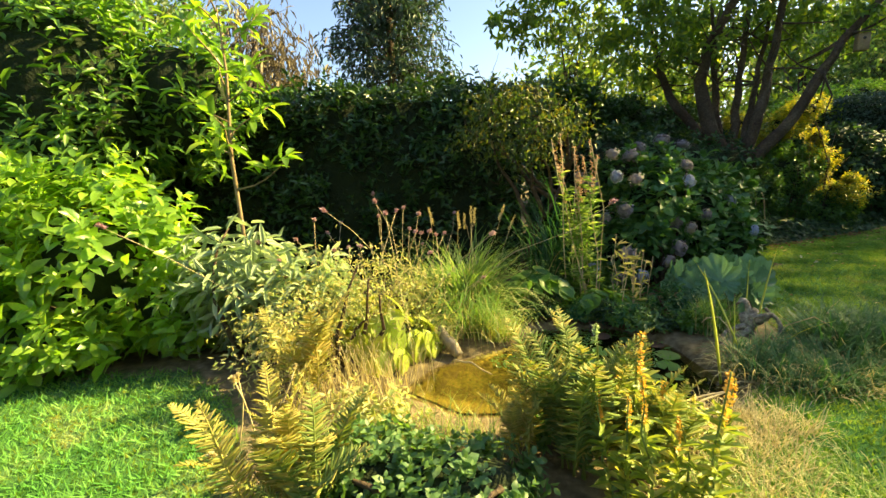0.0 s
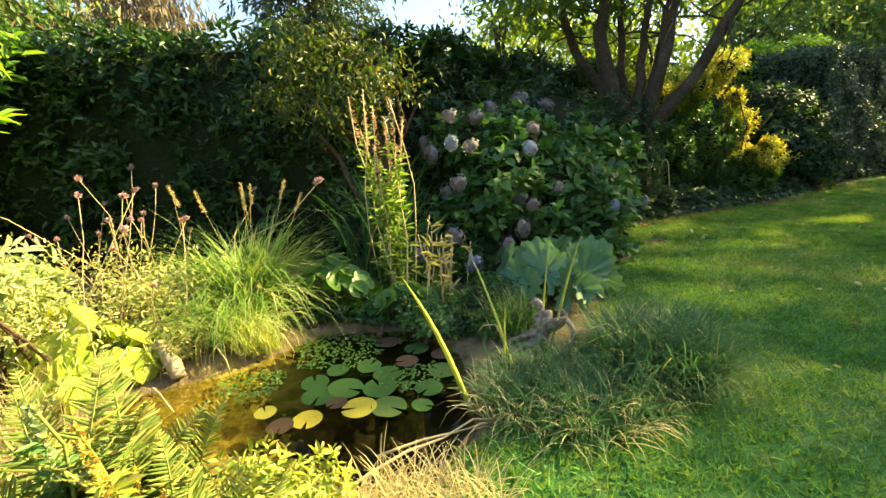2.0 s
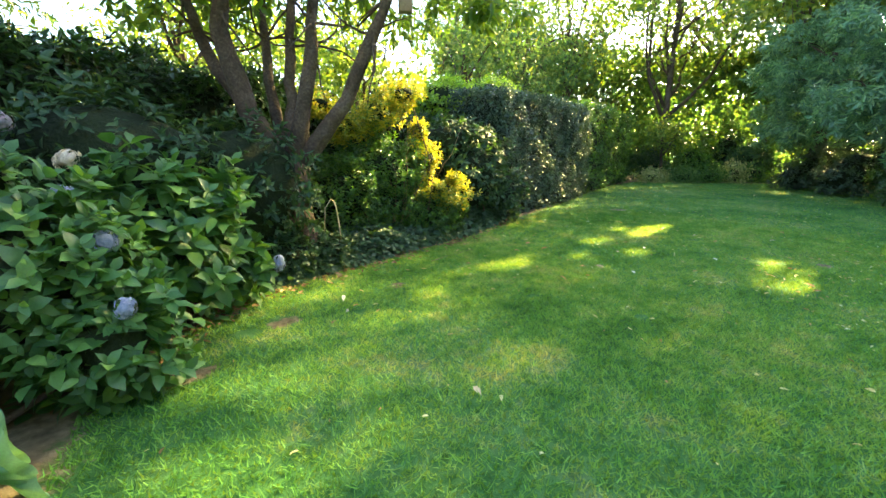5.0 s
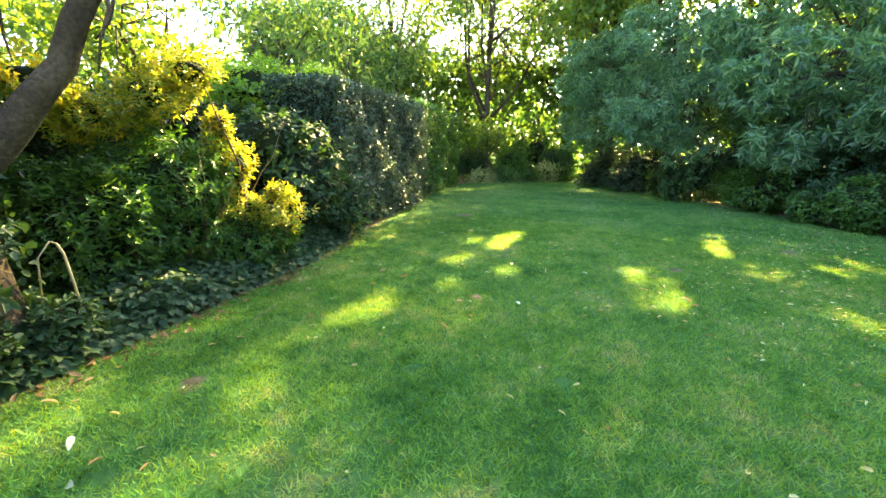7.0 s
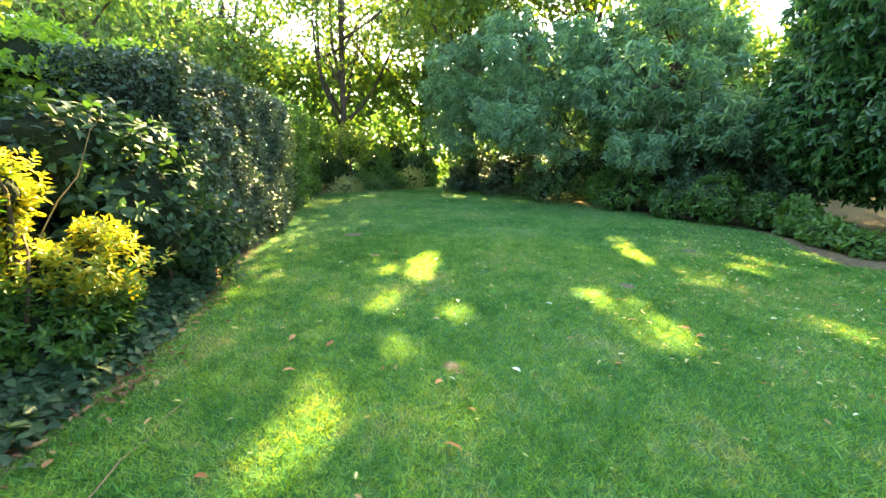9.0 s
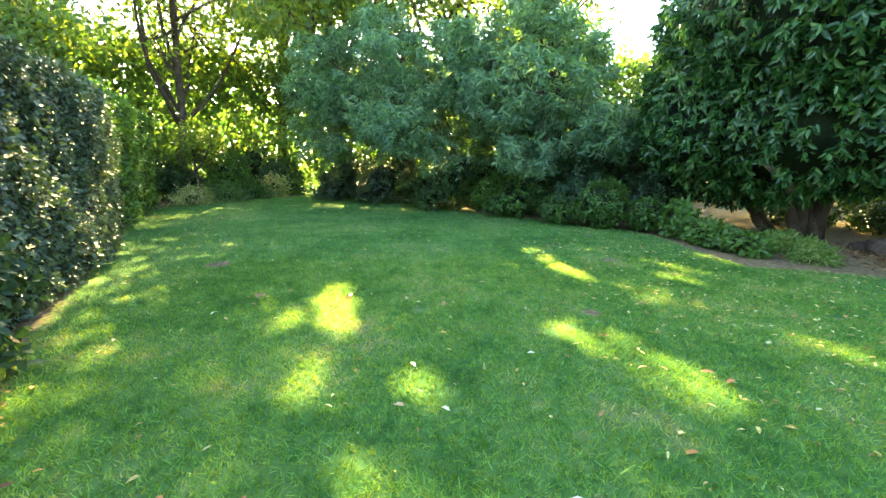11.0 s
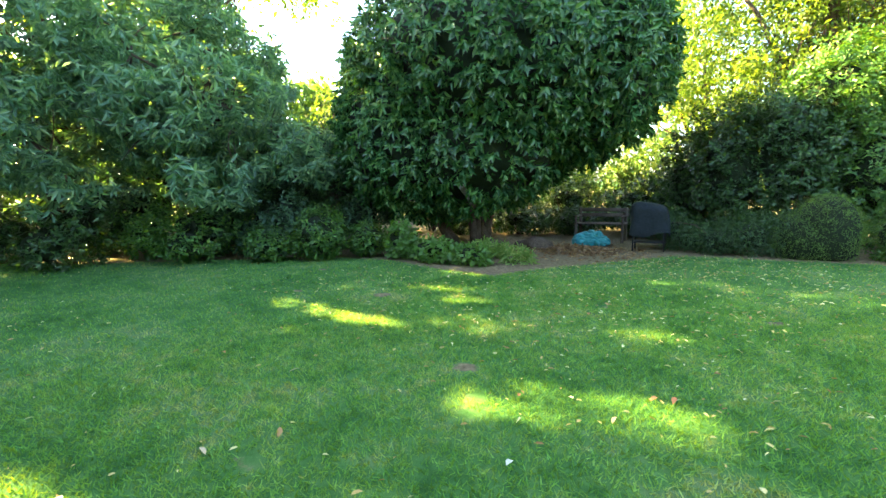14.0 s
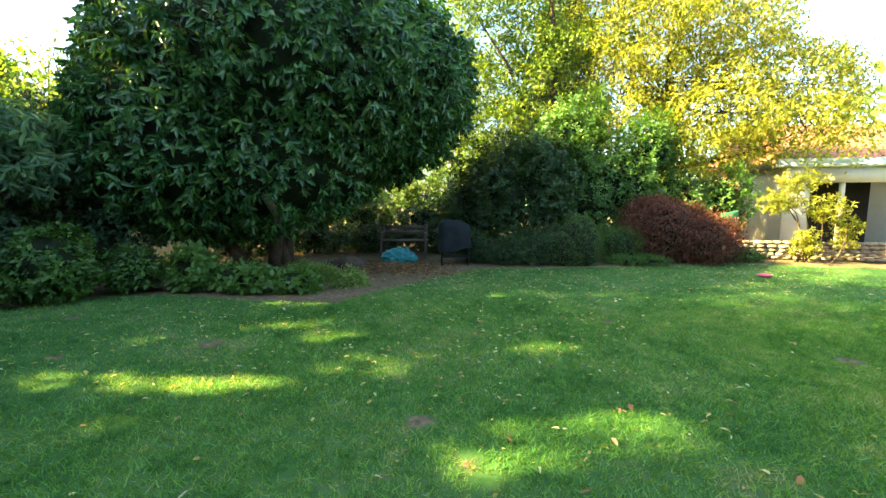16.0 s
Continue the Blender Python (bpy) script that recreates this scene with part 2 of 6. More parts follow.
M_FERN = leaf_material("fern_frond", [(0.1, (0.08, 0.145, 0.03)), (0.6, (0.17, 0.22, 0.055)), (0.95, (0.42, 0.33, 0.1))], (1.6, 1.4, 0.6), 0.55, 0.32, 0.3, 4.0)
M_FERNY = leaf_material("yellowing_fern_frond", [(0.1, (0.17, 0.22, 0.045)), (0.5, (0.33, 0.32, 0.075)), (0.95, (0.52, 0.42, 0.15))], (1.4, 1.2, 0.6), 0.55, 0.32, 0.3, 4.0)
M_GRASS = leaf_material("long_grass", [(0.1, (0.095, 0.19, 0.045)), (0.6, (0.18, 0.29, 0.075)), (0.95, (0.37, 0.41, 0.2))], (1.6, 1.5, 0.6), 0.45, 0.4, 0.4, 3.0)
M_TUFT = leaf_material("tuft_grass", [(0.1, (0.024, 0.085, 0.03)), (0.6, (0.044, 0.125, 0.042)), (0.95, (0.11, 0.18, 0.075))], (1.5, 1.5, 0.7), 0.5, 0.35, 0.4, 2.0)
M_STRAW = leaf_material("dry_grass", [(0.1, (0.32, 0.27, 0.13)), (0.6, (0.46, 0.4, 0.21)), (0.95, (0.58, 0.54, 0.34))], (1.2, 1.1, 0.8), 0.6, 0.35, 0.2, 3.0)
M_BUFF = leaf_material("buff_twig", [(0.1, (0.13, 0.11, 0.075)), (0.9, (0.25, 0.215, 0.15))], (1.0, 1.0, 0.8), 0.7, 0.2, 0.2)
M_REED = leaf_material("iris_blade", [(0.1, (0.2, 0.3, 0.05)), (0.6, (0.4, 0.45, 0.1)), (0.95, (0.62, 0.52, 0.24))], (1.4, 1.3, 0.6), 0.4, 0.35, 0.4, 3.0)
M_BUDD = leaf_material("buddleja_leaf", [(0.1, (0.17, 0.24, 0.13)), (0.6, (0.28, 0.36, 0.22)), (0.95, (0.45, 0.5, 0.38))], (1.5, 1.5, 0.9), 0.55, 0.35, 0.3)
M_WEED = leaf_material("wild_plant_leaf", [(0.1, (0.16, 0.24, 0.07)), (0.5, (0.34, 0.38, 0.15)), (0.95, (0.55, 0.48, 0.29))], (1.5, 1.3, 0.7), 0.5, 0.4, 0.3)
M_BRAMBLE = leaf_material("bramble_leaf", [(0.1, (0.045, 0.105, 0.035)), (0.6, (0.085, 0.165, 0.055)), (0.95, (0.17, 0.25, 0.1))], YEL, 0.45, 0.35)
M_LOOSE = leaf_material("loosestrife_leaf", [(0.1, (0.12, 0.2, 0.04)), (0.6, (0.25, 0.32, 0.06)), (0.95, (0.5, 0.42, 0.12))], (1.5, 1.3, 0.6), 0.45, 0.4)
M_SPIRE = leaf_material("faded_flower_spire", [(0.1, (0.28, 0.16, 0.1)), (0.6, (0.4, 0.27, 0.17)), (0.95, (0.5, 0.4, 0.26))], (1.2, 1.0, 0.8), 0.6, 0.3)
M_ORANGE = leaf_material("yellow_spike", [(0.1, (0.5, 0.28, 0.05)), (0.6, (0.6, 0.42, 0.07)), (0.95, (0.55, 0.5, 0.12))], (1.3, 1.1, 0.6), 0.5, 0.35)
M_PINK = leaf_material("pink_flower", [(0.1, (0.34, 0.17, 0.2)), (0.9, (0.45, 0.34, 0.36))], (1.1, 1.0, 1.0), 0.6, 0.3)
M_DEAD = leaf_material("fallen_leaf", [(0.1, (0.2, 0.09, 0.04)), (0.35, (0.4, 0.26, 0.1)), (0.6, (0.6, 0.52, 0.2)), (0.95, (0.55, 0.6, 0.42))], (1.2, 1.1, 0.7), 0.6, 0.25, 0.3, 3.0)
M_HEAP = leaf_material("brown_leaf_litter", [(0.1, (0.11, 0.06, 0.03)), (0.6, (0.25, 0.15, 0.07)), (0.95, (0.45, 0.33, 0.16))], (1.1, 1.0, 0.8), 0.7, 0.2, 0.2, 3.0)
M_DEADO = leaf_material("single_fallen_leaf", [(0.1, (0.45, 0.14, 0.05)), (0.4, (0.4, 0.24, 0.1)), (0.7, (0.62, 0.6, 0.45)), (0.95, (0.55, 0.62, 0.48))], (1.2, 1.1, 0.7), 0.6, 0.2, 0.3, 3.0, True)
M_BARK = rough_material("bark", [(0.3, (0.03, 0.021, 0.014)), (0.5, (0.085, 0.06, 0.04)), (0.7, (0.19, 0.145, 0.1))], 3.0, 38.0, 0.9, 0.03)
M_TWIG = rough_material("twig", [(0.3, (0.16, 0.11, 0.06)), (0.7, (0.36, 0.27, 0.16))], 5.0, 60.0, 0.85, 0.004)
M_STALK = rough_material("dry_stalk", [(0.3, (0.4, 0.3, 0.15)), (0.7, (0.62, 0.53, 0.34))], 5.0, 60.0, 0.8, 0.003)
M_STEM = rough_material("green_stem", [(0.3, (0.1, 0.16, 0.03)), (0.7, (0.24, 0.28, 0.07))], 6.0, 70.0, 0.6, 0.002)
# near black: stands in for the shade deep inside foliage
M_CORE = rough_material("foliage_shade", [(0.3, (0.008, 0.014, 0.005)), (0.7, (0.025, 0.04, 0.014))], 4.0, 30.0, 0.95, 0.05)
M_DRIFT = rough_material("weathered_wood", [(0.35, (0.07, 0.057, 0.045)), (0.5, (0.22, 0.19, 0.15)), (0.66, (0.5, 0.45, 0.38))], 8.0, 45.0, 0.9, 0.015)
M_PLANK = rough_material("old_plank", [(0.3, (0.05, 0.037, 0.028)), (0.7, (0.16, 0.125, 0.095))], 6.0, 60.0, 0.85, 0.006)
M_COVER = rough_material("vinyl_cover", [(0.3, (0.006, 0.01, 0.012)), (0.7, (0.02, 0.028, 0.032))], 4.0, 25.0, 0.7, 0.02, 0.0, "position", 0.25)
M_TEAL = rough_material("teal_plastic", [(0.3, (0.015, 0.2, 0.22)), (0.7, (0.05, 0.36, 0.36))], 6.0, 30.0, 0.4, 0.01, 0.0, "position", 0.5)
M_STEEL = rough_material("dark_metal", [(0.3, (0.015, 0.017, 0.018)), (0.7, (0.05, 0.052, 0.055))], 6.0, 80.0, 0.5, 0.002, 0.6)
M_WALL = rough_material("cream_render", [(0.25, (0.5, 0.46, 0.38)), (0.75, (0.72, 0.69, 0.62))], 1.5, 40.0, 0.85, 0.004)
M_FASCIA = rough_material("pale_blue_fascia", [(0.3, (0.4, 0.52, 0.6)), (0.7, (0.6, 0.7, 0.75))], 2.0, 40.0, 0.5, 0.002)
M_ROOF = rough_material("felt_roof", [(0.3, (0.1, 0.1, 0.11)), (0.7, (0.2, 0.2, 0.21))], 2.0, 60.0, 0.9, 0.004)
M_BRICK = rough_material("red_brick", [(0.3, (0.24, 0.1, 0.06)), (0.7, (0.42, 0.2, 0.12))], 3.0, 30.0, 0.9, 0.01)
M_STONE = rough_material("wall_stone", [(0.3, (0.2, 0.16, 0.12)), (0.7, (0.48, 0.42, 0.33))], 4.0, 30.0, 0.9, 0.02)
# near black for the shade inside openings; also colours the door
M_BLACK = rough_material("interior_shade", [(0.3, (0.012, 0.012, 0.013)), (0.7, (0.035, 0.035, 0.036))], 4.0, 30.0, 0.8, 0.002)
M_GREENP = rough_material("green_plastic", [(0.3, (0.04, 0.2, 0.1)), (0.7, (0.08, 0.32, 0.17))], 4.0, 40.0, 0.45, 0.002)
M_PINKP = rough_material("pink_plastic", [(0.3, (0.55, 0.05, 0.16)), (0.7, (0.75, 0.12, 0.26))], 4.0, 40.0, 0.4, 0.002)
# coloured near black so that the clear deep water looks dark
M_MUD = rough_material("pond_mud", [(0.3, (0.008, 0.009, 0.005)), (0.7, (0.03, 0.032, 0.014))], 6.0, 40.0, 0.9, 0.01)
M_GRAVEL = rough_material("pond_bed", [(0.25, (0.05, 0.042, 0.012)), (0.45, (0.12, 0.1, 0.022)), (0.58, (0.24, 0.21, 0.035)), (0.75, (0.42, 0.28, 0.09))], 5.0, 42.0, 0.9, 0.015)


# ---------------- shapes ----------------
def unit(v):
    return v / np.maximum(np.linalg.norm(v, axis=-1, keepdims=True), 1e-9)


def rng_of(n):
    return np.random.RandomState(n)


def join(*geos):
    vs, ts, k = [], [], 0
    for v, t in geos:
        vs.append(v), ts.append(np.asarray(t) + k)
        k += len(v)
    return np.concatenate(vs), np.concatenate(ts)


def mesh_of(name, geo, material, smooth=True):
    v, t = geo
    me = bpy.data.meshes.new(name)
    me.vertices.add(len(v))
    me.vertices.foreach_set("co", np.asarray(v, np.float32).ravel())
    me.loops.add(len(t) * 3)
    me.loops.foreach_set("vertex_index", np.asarray(t, np.int32).ravel())
    me.polygons.add(len(t))
    me.polygons.foreach_set("loop_start", np.arange(0, len(t) * 3, 3, dtype=np.int32))
    me.polygons.foreach_set("use_smooth", np.full(len(t), smooth))
    me.materials.append(material)
    me.update(calc_edges=True)
    return me


def part(name, geo, material, parent=None, label="", smooth=True):
    """One mesh object under a thing or a part. geo: (vertices, triangles) or a ready mesh."""
    ob = new(name, mesh_of(name, geo, material, smooth) if isinstance(geo, tuple) else geo)
    ob.parent = parent
    return tagged(ob, label)


def thing(name, at, label, category, group="", kind=""):
    ob = new(name)
    ob.location = at
    bpy.context.view_layer.update()
    return tagged(ob, label, category, group, kind)


def rel(geo, at):
    return geo[0] - np.asarray(at, float), geo[1]


LEAF2 = (np.array([(0, 0, 0), (0.42, 0.5, 0.1), (1, 0, -0.12), (0.42, -0.5, 0.1)]), np.array([(0, 2, 1), (0, 3, 2)]))
LEAF4 = (np.array([(0, 0, 0), (0.26, 0.42, 0.09), (0.68, 0.36, 0.04), (1, 0, -0.16), (0.68, -0.36, 0.04), (0.26, -0.42, 0.09)]), np.array([(0, 2, 1), (0, 3, 2), (0, 4, 3), (0, 5, 4)]))
LEAF8 = (np.array([(0, 0, 0), (0.25, 0.4, 0.08), (0.28, 0, 0.01), (0.25, -0.4, 0.08), (0.62, 0.42, 0.03), (0.65, 0, -0.04), (0.62, -0.42, 0.03), (1, 0, -0.2)]),
         np.array([(0, 2, 1), (0, 3, 2), (1, 2, 5), (1, 5, 4), (2, 3, 6), (2, 6, 5), (4, 5, 7), (5, 6, 7)]))
# a plain broad leaf for shrubs that stay far off
LEAF_FAR = (np.array([(0, 0, 0), (0.5, 0.55, 0.08), (1, 0, -0.15), (0.5, -0.55, 0.08)]), LEAF2[1])


def leaves(tpl, p, axis, normal, length, width):
    """Many leaves in one mesh: tpl's x runs along each axis, y across it, z along its normal."""
    tv, tt = tpl
    a = unit(axis)
    s = unit(np.cross(normal, a))
    n = np.cross(a, s)
    L, W = np.broadcast_to(length, (len(p),))[:, None, None], np.broadcast_to(width, (len(p),))[:, None, None]
    v = p[:, None, :] + a[:, None, :] * tv[None, :, :1] * L + s[:, None, :] * tv[None, :, 1:2] * W + n[:, None, :] * tv[None, :, 2:] * L
    t = tt[None] + (np.arange(len(p)) * len(tv))[:, None, None]
    return v.reshape(-1, 3), t.reshape(-1, 3)


def lumps(p, scale, seed):
    """A cheap smooth noise in -1..1 for many points."""
    r = rng_of(seed)
    out = np.zeros(len(p))
    for k in range(5):
        w = r.normal(size=3)
        out += np.sin(p @ (w / np.linalg.norm(w)) * scale * (1 + 0.5 * k) * 2.2 + r.rand() * 6.3) / (1 + 0.5 * k)
    return out / 2.2


def sprays(r, tips, out, n, tpl, length, ratio, spread=1.3, droop=0.2, up=0.45, flat=0.9):
    """n leaves round each twig tip."""
    k = len(tips)
    p = np.repeat(tips, n, 0) + r.normal(size=(k * n, 3)) * length * spread * np.array((1, 1, 0.75))
    o = np.repeat(out, n, 0)
    axis = o * 0.3 + r.normal(size=p.shape) * 0.6 + np.array((0, 0, -droop))
    normal = np.array((0, 0, up)) + o * flat + r.normal(size=p.shape) * 0.38
    L = length * r.uniform(0.65, 1.25, len(p))
    return leaves(tpl, p, axis, normal, L, L * ratio)


def shoots(r, tips, out, n, tpl, length, ratio, twig, up=0.5, droop=0.15, wild=0.35, splay=(1.35, 0.55)):
    """Leafy shoots: n leaves winding up a short twig at each tip, spread wide at its foot and closing at its end."""
    k = len(tips)
    d = unit(out * 0.75 + np.array((0, 0, up)) + r.normal(size=(k, 3)) * wild)
    side = unit(np.cross(d, r.normal(size=(k, 3))))
    other = np.cross(d, side)
    f = np.linspace(0, 1, n)
    turn = np.arange(n)[None] * 2.4 + r.rand(k, 1) * 6.283
    open_ = (splay[0] + (splay[1] - splay[0]) * f)[None] + r.normal(size=(k, n)) * 0.18
    rad = np.cos(turn)[..., None] * side[:, None] + np.sin(turn)[..., None] * other[:, None]
    p = tips[:, None] + d[:, None] * (twig * (f - 0.8))[None, :, None] + r.normal(size=(k, n, 3)) * length * 0.06
    axis = d[:, None] * np.cos(open_)[..., None] + rad * np.sin(open_)[..., None] + np.array((0, 0, -droop))
    nor = d[:, None] * np.sin(open_)[..., None] - rad * np.cos(open_)[..., None] + np.array((0, 0, 0.25)) + r.normal(size=(k, n, 3)) * 0.22
    L = (length * r.uniform(0.7, 1.2, (k, n)) * (1 - 0.35 * f ** 3)[None]).ravel()
    return leaves(tpl, p.reshape(-1, 3), axis.reshape(-1, 3), nor.reshape(-1, 3), L, L * ratio * r.uniform(0.85, 1.15, len(L)))


def clumps(r, blobs, n, size):
    """A heap of blobs broken up into n flat sprays of foliage, with gaps between them."""
    p, _ = shell(r, blobs, n, 0.3, 0.15, 1.0)
    q = size * r.uniform(0.6, 1.25, len(p))
    return [(c, (s, s, s * 0.72)) for c, s in zip(p, q)]


def shell(r, blobs, tips, depth=0.25, bump=0.15, scale=1.0, floor=None, gap=None):
    """Twig tips on the outside of a heap of blobs ((centre, radii), ...), thinning inwards."""
    area = np.array([(b[1][0] * b[1][1] + b[1][1] * b[1][2] + b[1][0] * b[1][2]) for b in blobs], float)
    pick = r.choice(len(blobs), int(tips * 1.6), p=area / area.sum())
    c, q = np.array([b[0] for b in blobs], float)[pick], np.array([b[1] for b in blobs], float)[pick]
    d = unit(r.normal(size=(len(pick), 3)))
    rad = 1 - np.abs(r.normal(size=len(pick))) * depth
    p = c + d * q * (rad + bump * lumps(c + d * q, scale, len(pick) % 97))[:, None]
    keep = np.ones(len(p), bool)
    for i, (bc, br) in enumerate(blobs):
        inside = (((p - np.array(bc)) / np.array(br)) ** 2).sum(1) < 0.45
        keep &= ~(inside & (pick != i))
    if floor is not None:
        keep &= p[:, 2] > floor
    if gap is not None:
        keep &= lumps(p, gap[0], 41) > gap[1]
    p, o = p[keep][:tips], unit(d / q)[keep][:tips]
    return p, o


def tube(pts, radii, n=7, seed=0, wob=0.0):
    pts = np.asarray(pts, float)
    radii = np.broadcast_to(radii, (len(pts),)).astype(float)
    tan = unit(np.gradient(pts, axis=0))
    ref = np.array((0.31, 0.93, 0.17))
    s = unit(np.cross(tan, ref))
    u = np.cross(tan, s)
    a = np.linspace(0, 2 * math.pi, n, endpoint=False)
    rr = radii[:, None] * (1 + wob * rng_of(seed).uniform(-1, 1, (len(pts), n)))
    v = pts[:, None] + rr[..., None] * (np.cos(a)[None, :, None] * s[:, None] + np.sin(a)[None, :, None] * u[:, None])
    t = []
    for i in range(len(pts) - 1):
        for j in range(n):
            k = (j + 1) % n
            t += [(i * n + j, i * n + k, i * n + n + k), (i * n + j, i * n + n + k, i * n + n + j)]
    v = np.concatenate([v.reshape(-1, 3), pts[:1], pts[-1:]])
    e = len(pts) * n
    for j in range(n):
        k = (j + 1) % n
        t += [(e, k, j), (e + 1, e - n + j, e - n + k)]
    return v, np.array(t)


def limb(r, start, end, r0, r1, sag=0.1, steps=6, n=7, wob=0.08):
    a, b = np.array(start, float), np.array(end, float)
    f = np.linspace(0, 1, steps)[:, None]
    bend = r.normal(size=3) * np.linalg.norm(b - a) * sag
    pts = a + (b - a) * f + bend * np.sin(f * math.pi)
    pts[1:-1] += r.normal(size=(steps - 2, 3)) * np.linalg.norm(b - a) * 0.015
    return tube(pts, np.linspace(r0, r1, steps), n, r.randint(999), wob)


def twiggy(r, ends, r0, count, reach):
    """Side branches from the given limb ends."""
    g = []
    for e in ends:
        for _ in range(count):
            d = unit(r.normal(size=3) + np.array((0, 0, 0.5)))
            g.append(limb(r, e, np.array(e) + d * reach * r.uniform(0.5, 1.1), r0, r0 * 0.25, 0.12, 5, 5))
    return g


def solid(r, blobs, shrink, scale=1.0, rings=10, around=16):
    """Uneven closed blobs: near-black shade hearts inside dense foliage, also sacks and stones."""
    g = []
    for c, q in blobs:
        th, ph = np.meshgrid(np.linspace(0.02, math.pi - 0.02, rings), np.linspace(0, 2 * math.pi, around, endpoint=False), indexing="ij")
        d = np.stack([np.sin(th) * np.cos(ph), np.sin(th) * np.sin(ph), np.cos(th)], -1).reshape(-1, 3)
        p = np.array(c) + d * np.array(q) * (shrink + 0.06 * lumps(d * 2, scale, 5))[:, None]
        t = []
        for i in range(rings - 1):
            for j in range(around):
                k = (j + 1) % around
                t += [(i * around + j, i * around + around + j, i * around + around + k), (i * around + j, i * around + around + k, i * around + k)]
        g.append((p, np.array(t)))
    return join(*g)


def crumpled(geo, amount, scale, seed):
    """A blunt shape with folds and hollows pressed into it."""
    v, t = geo
    c = v.mean(0)
    k = np.abs(lumps(v * 1.0, scale, seed)) * 0.7 + np.abs(lumps(v * 1.0, scale * 2.3, seed + 1)) * 0.3
    v = v + unit(v - c) * (amount * (0.5 - k))[:, None]
    v[:, 2] = np.maximum(v[:, 2], -0.01)
    return v, t


def box(x0, y0, z0, x1, y1, z1, bev=0.006):
    bm = bmesh.new()
    bmesh.ops.create_cube(bm, size=1.0)
    for v in bm.verts:
        v.co = Vector(((x0 + x1) / 2 + v.co.x * (x1 - x0), (y0 + y1) / 2 + v.co.y * (y1 - y0), (z0 + z1) / 2 + v.co.z * (z1 - z0)))
    if bev:
        bmesh.ops.bevel(bm, geom=bm.edges[:], offset=bev, segments=1, affect="EDGES")
    bmesh.ops.triangulate(bm, faces=bm.faces[:])
    bm.verts.index_update()
    g = np.array([v.co[:] for v in bm.verts]), np.array([[v.index for v in f.verts] for f in bm.faces])
    bm.free()
    return g


def turned(geo, m):
    m = np.array(m)
    return geo[0] @ m[:3, :3].T + m[:3, 3], geo[1]


def inside_distance(poly, x, y):
    """Signed distance to a closed outline, positive inside."""
    poly = np.asarray(poly, float)
    inside, dist = np.zeros(x.shape, bool), np.full(x.shape, 1e9)
    for (ax, ay), (bx, by) in zip(poly, np.roll(poly, -1, 0)):
        hit = ((ay > y) != (by > y)) & (x < (bx - ax) * (y - ay) / (by - ay + 1e-12) + ax)
        inside ^= hit
        f = np.clip(((x - ax) * (bx - ax) + (y - ay) * (by - ay)) / ((bx - ax) ** 2 + (by - ay) ** 2), 0, 1)
        dist = np.minimum(dist, np.hypot(x - ax - f * (bx - ax), y - ay - f * (by - ay)))
    return np.where(inside, dist, -dist)


# ---------------- ground, pond ----------------
POND = [(-1.55, 1.1), (-1.15, 0.76), (-0.45, 0.72), (0.05, 0.62), (0.42, 0.68), (0.6, 1.1), (0.56, 1.7), (0.25, 2.1), (-0.4, 2.15), (-0.85, 1.75), (-1.3, 1.5)]
NORTH_BED = [(-40, 1.4), (-3.9, 1.35), (-3.0, 1.4), (-2.55, 1.0), (-2.25, 0.5), (-2.1, -0.1), (-1.5, -0.35), (-0.5, -0.2), (-0.05, 0.25), (0.25, 0.62), (0.8, 1.0),
             (1.3, 1.2), (1.45, 1.9), (1.75, 2.4), (1.85, 3.4), (2.1, 4.15), (2.65, 4.6), (3.85, 5.15), (5.4, 5.82), (6.4, 6.25), (8.15, 7.25), (12.8, 10.0), (18.2, 12.95),
             (20.5, 13.6), (21.8, 12.7), (25.0, 11.3), (26.5, 9.6), (26.5, 60), (-40, 60)]
SOUTH_BED = [(26.5, 9.5), (24.3, 6.3), (21.6, 4.6), (19.7, 3.6), (17.8, 1.7), (16.0, 0.05), (14.2, -0.62), (12.8, -0.42), (11.4, -0.44), (10.9, -1.6), (10.1, -3.2), (9.7, -4.05),
             (8.2, -4.25), (7.2, -4.5), (5.2, -5.3), (3.8, -5.75), (1.6, -5.6), (-8, -5.0), (-40, -5.0), (-40, -60), (60, -60), (60, 9.5)]
PATCHES = ((11.6, 7.45, 0.3), (9.4, 2.6, 0.16), (8.9, 3.15, 0.12), (2.3, 3.4, 0.2), (2.7, 3.9, 0.16), (5.6, 0.75, 0.18), (9.0, 2.95, 0.1), (3.0, 4.0, 0.2), (10.0, 6.2, 0.14), (12.0, 1.4, 0.2))


worn = random.Random(17)
WORN = tuple((worn.uniform(3.5, 15), worn.uniform(-2.5, 6.0), worn.uniform(0.05, 0.13)) for _ in range(34))


def ground_height(x, y):
    d = inside_distance(POND, x, y)
    deep = np.clip(d / 0.3, 0, 1) * (0.16 + 0.3 * np.clip((x + 0.7) / 0.8, 0, 1))
    soft = 0.018 * np.sin(x * 0.9 + 1.0) * np.sin(y * 1.1) + 0.008 * np.sin(x * 2.7) * np.sin(y * 2.3 + 1)
    return soft - np.where(d > 0, 0.03 + deep, 0) - 0.03 * np.clip(1 + d / 0.15, 0, 1) * (d <= 0)


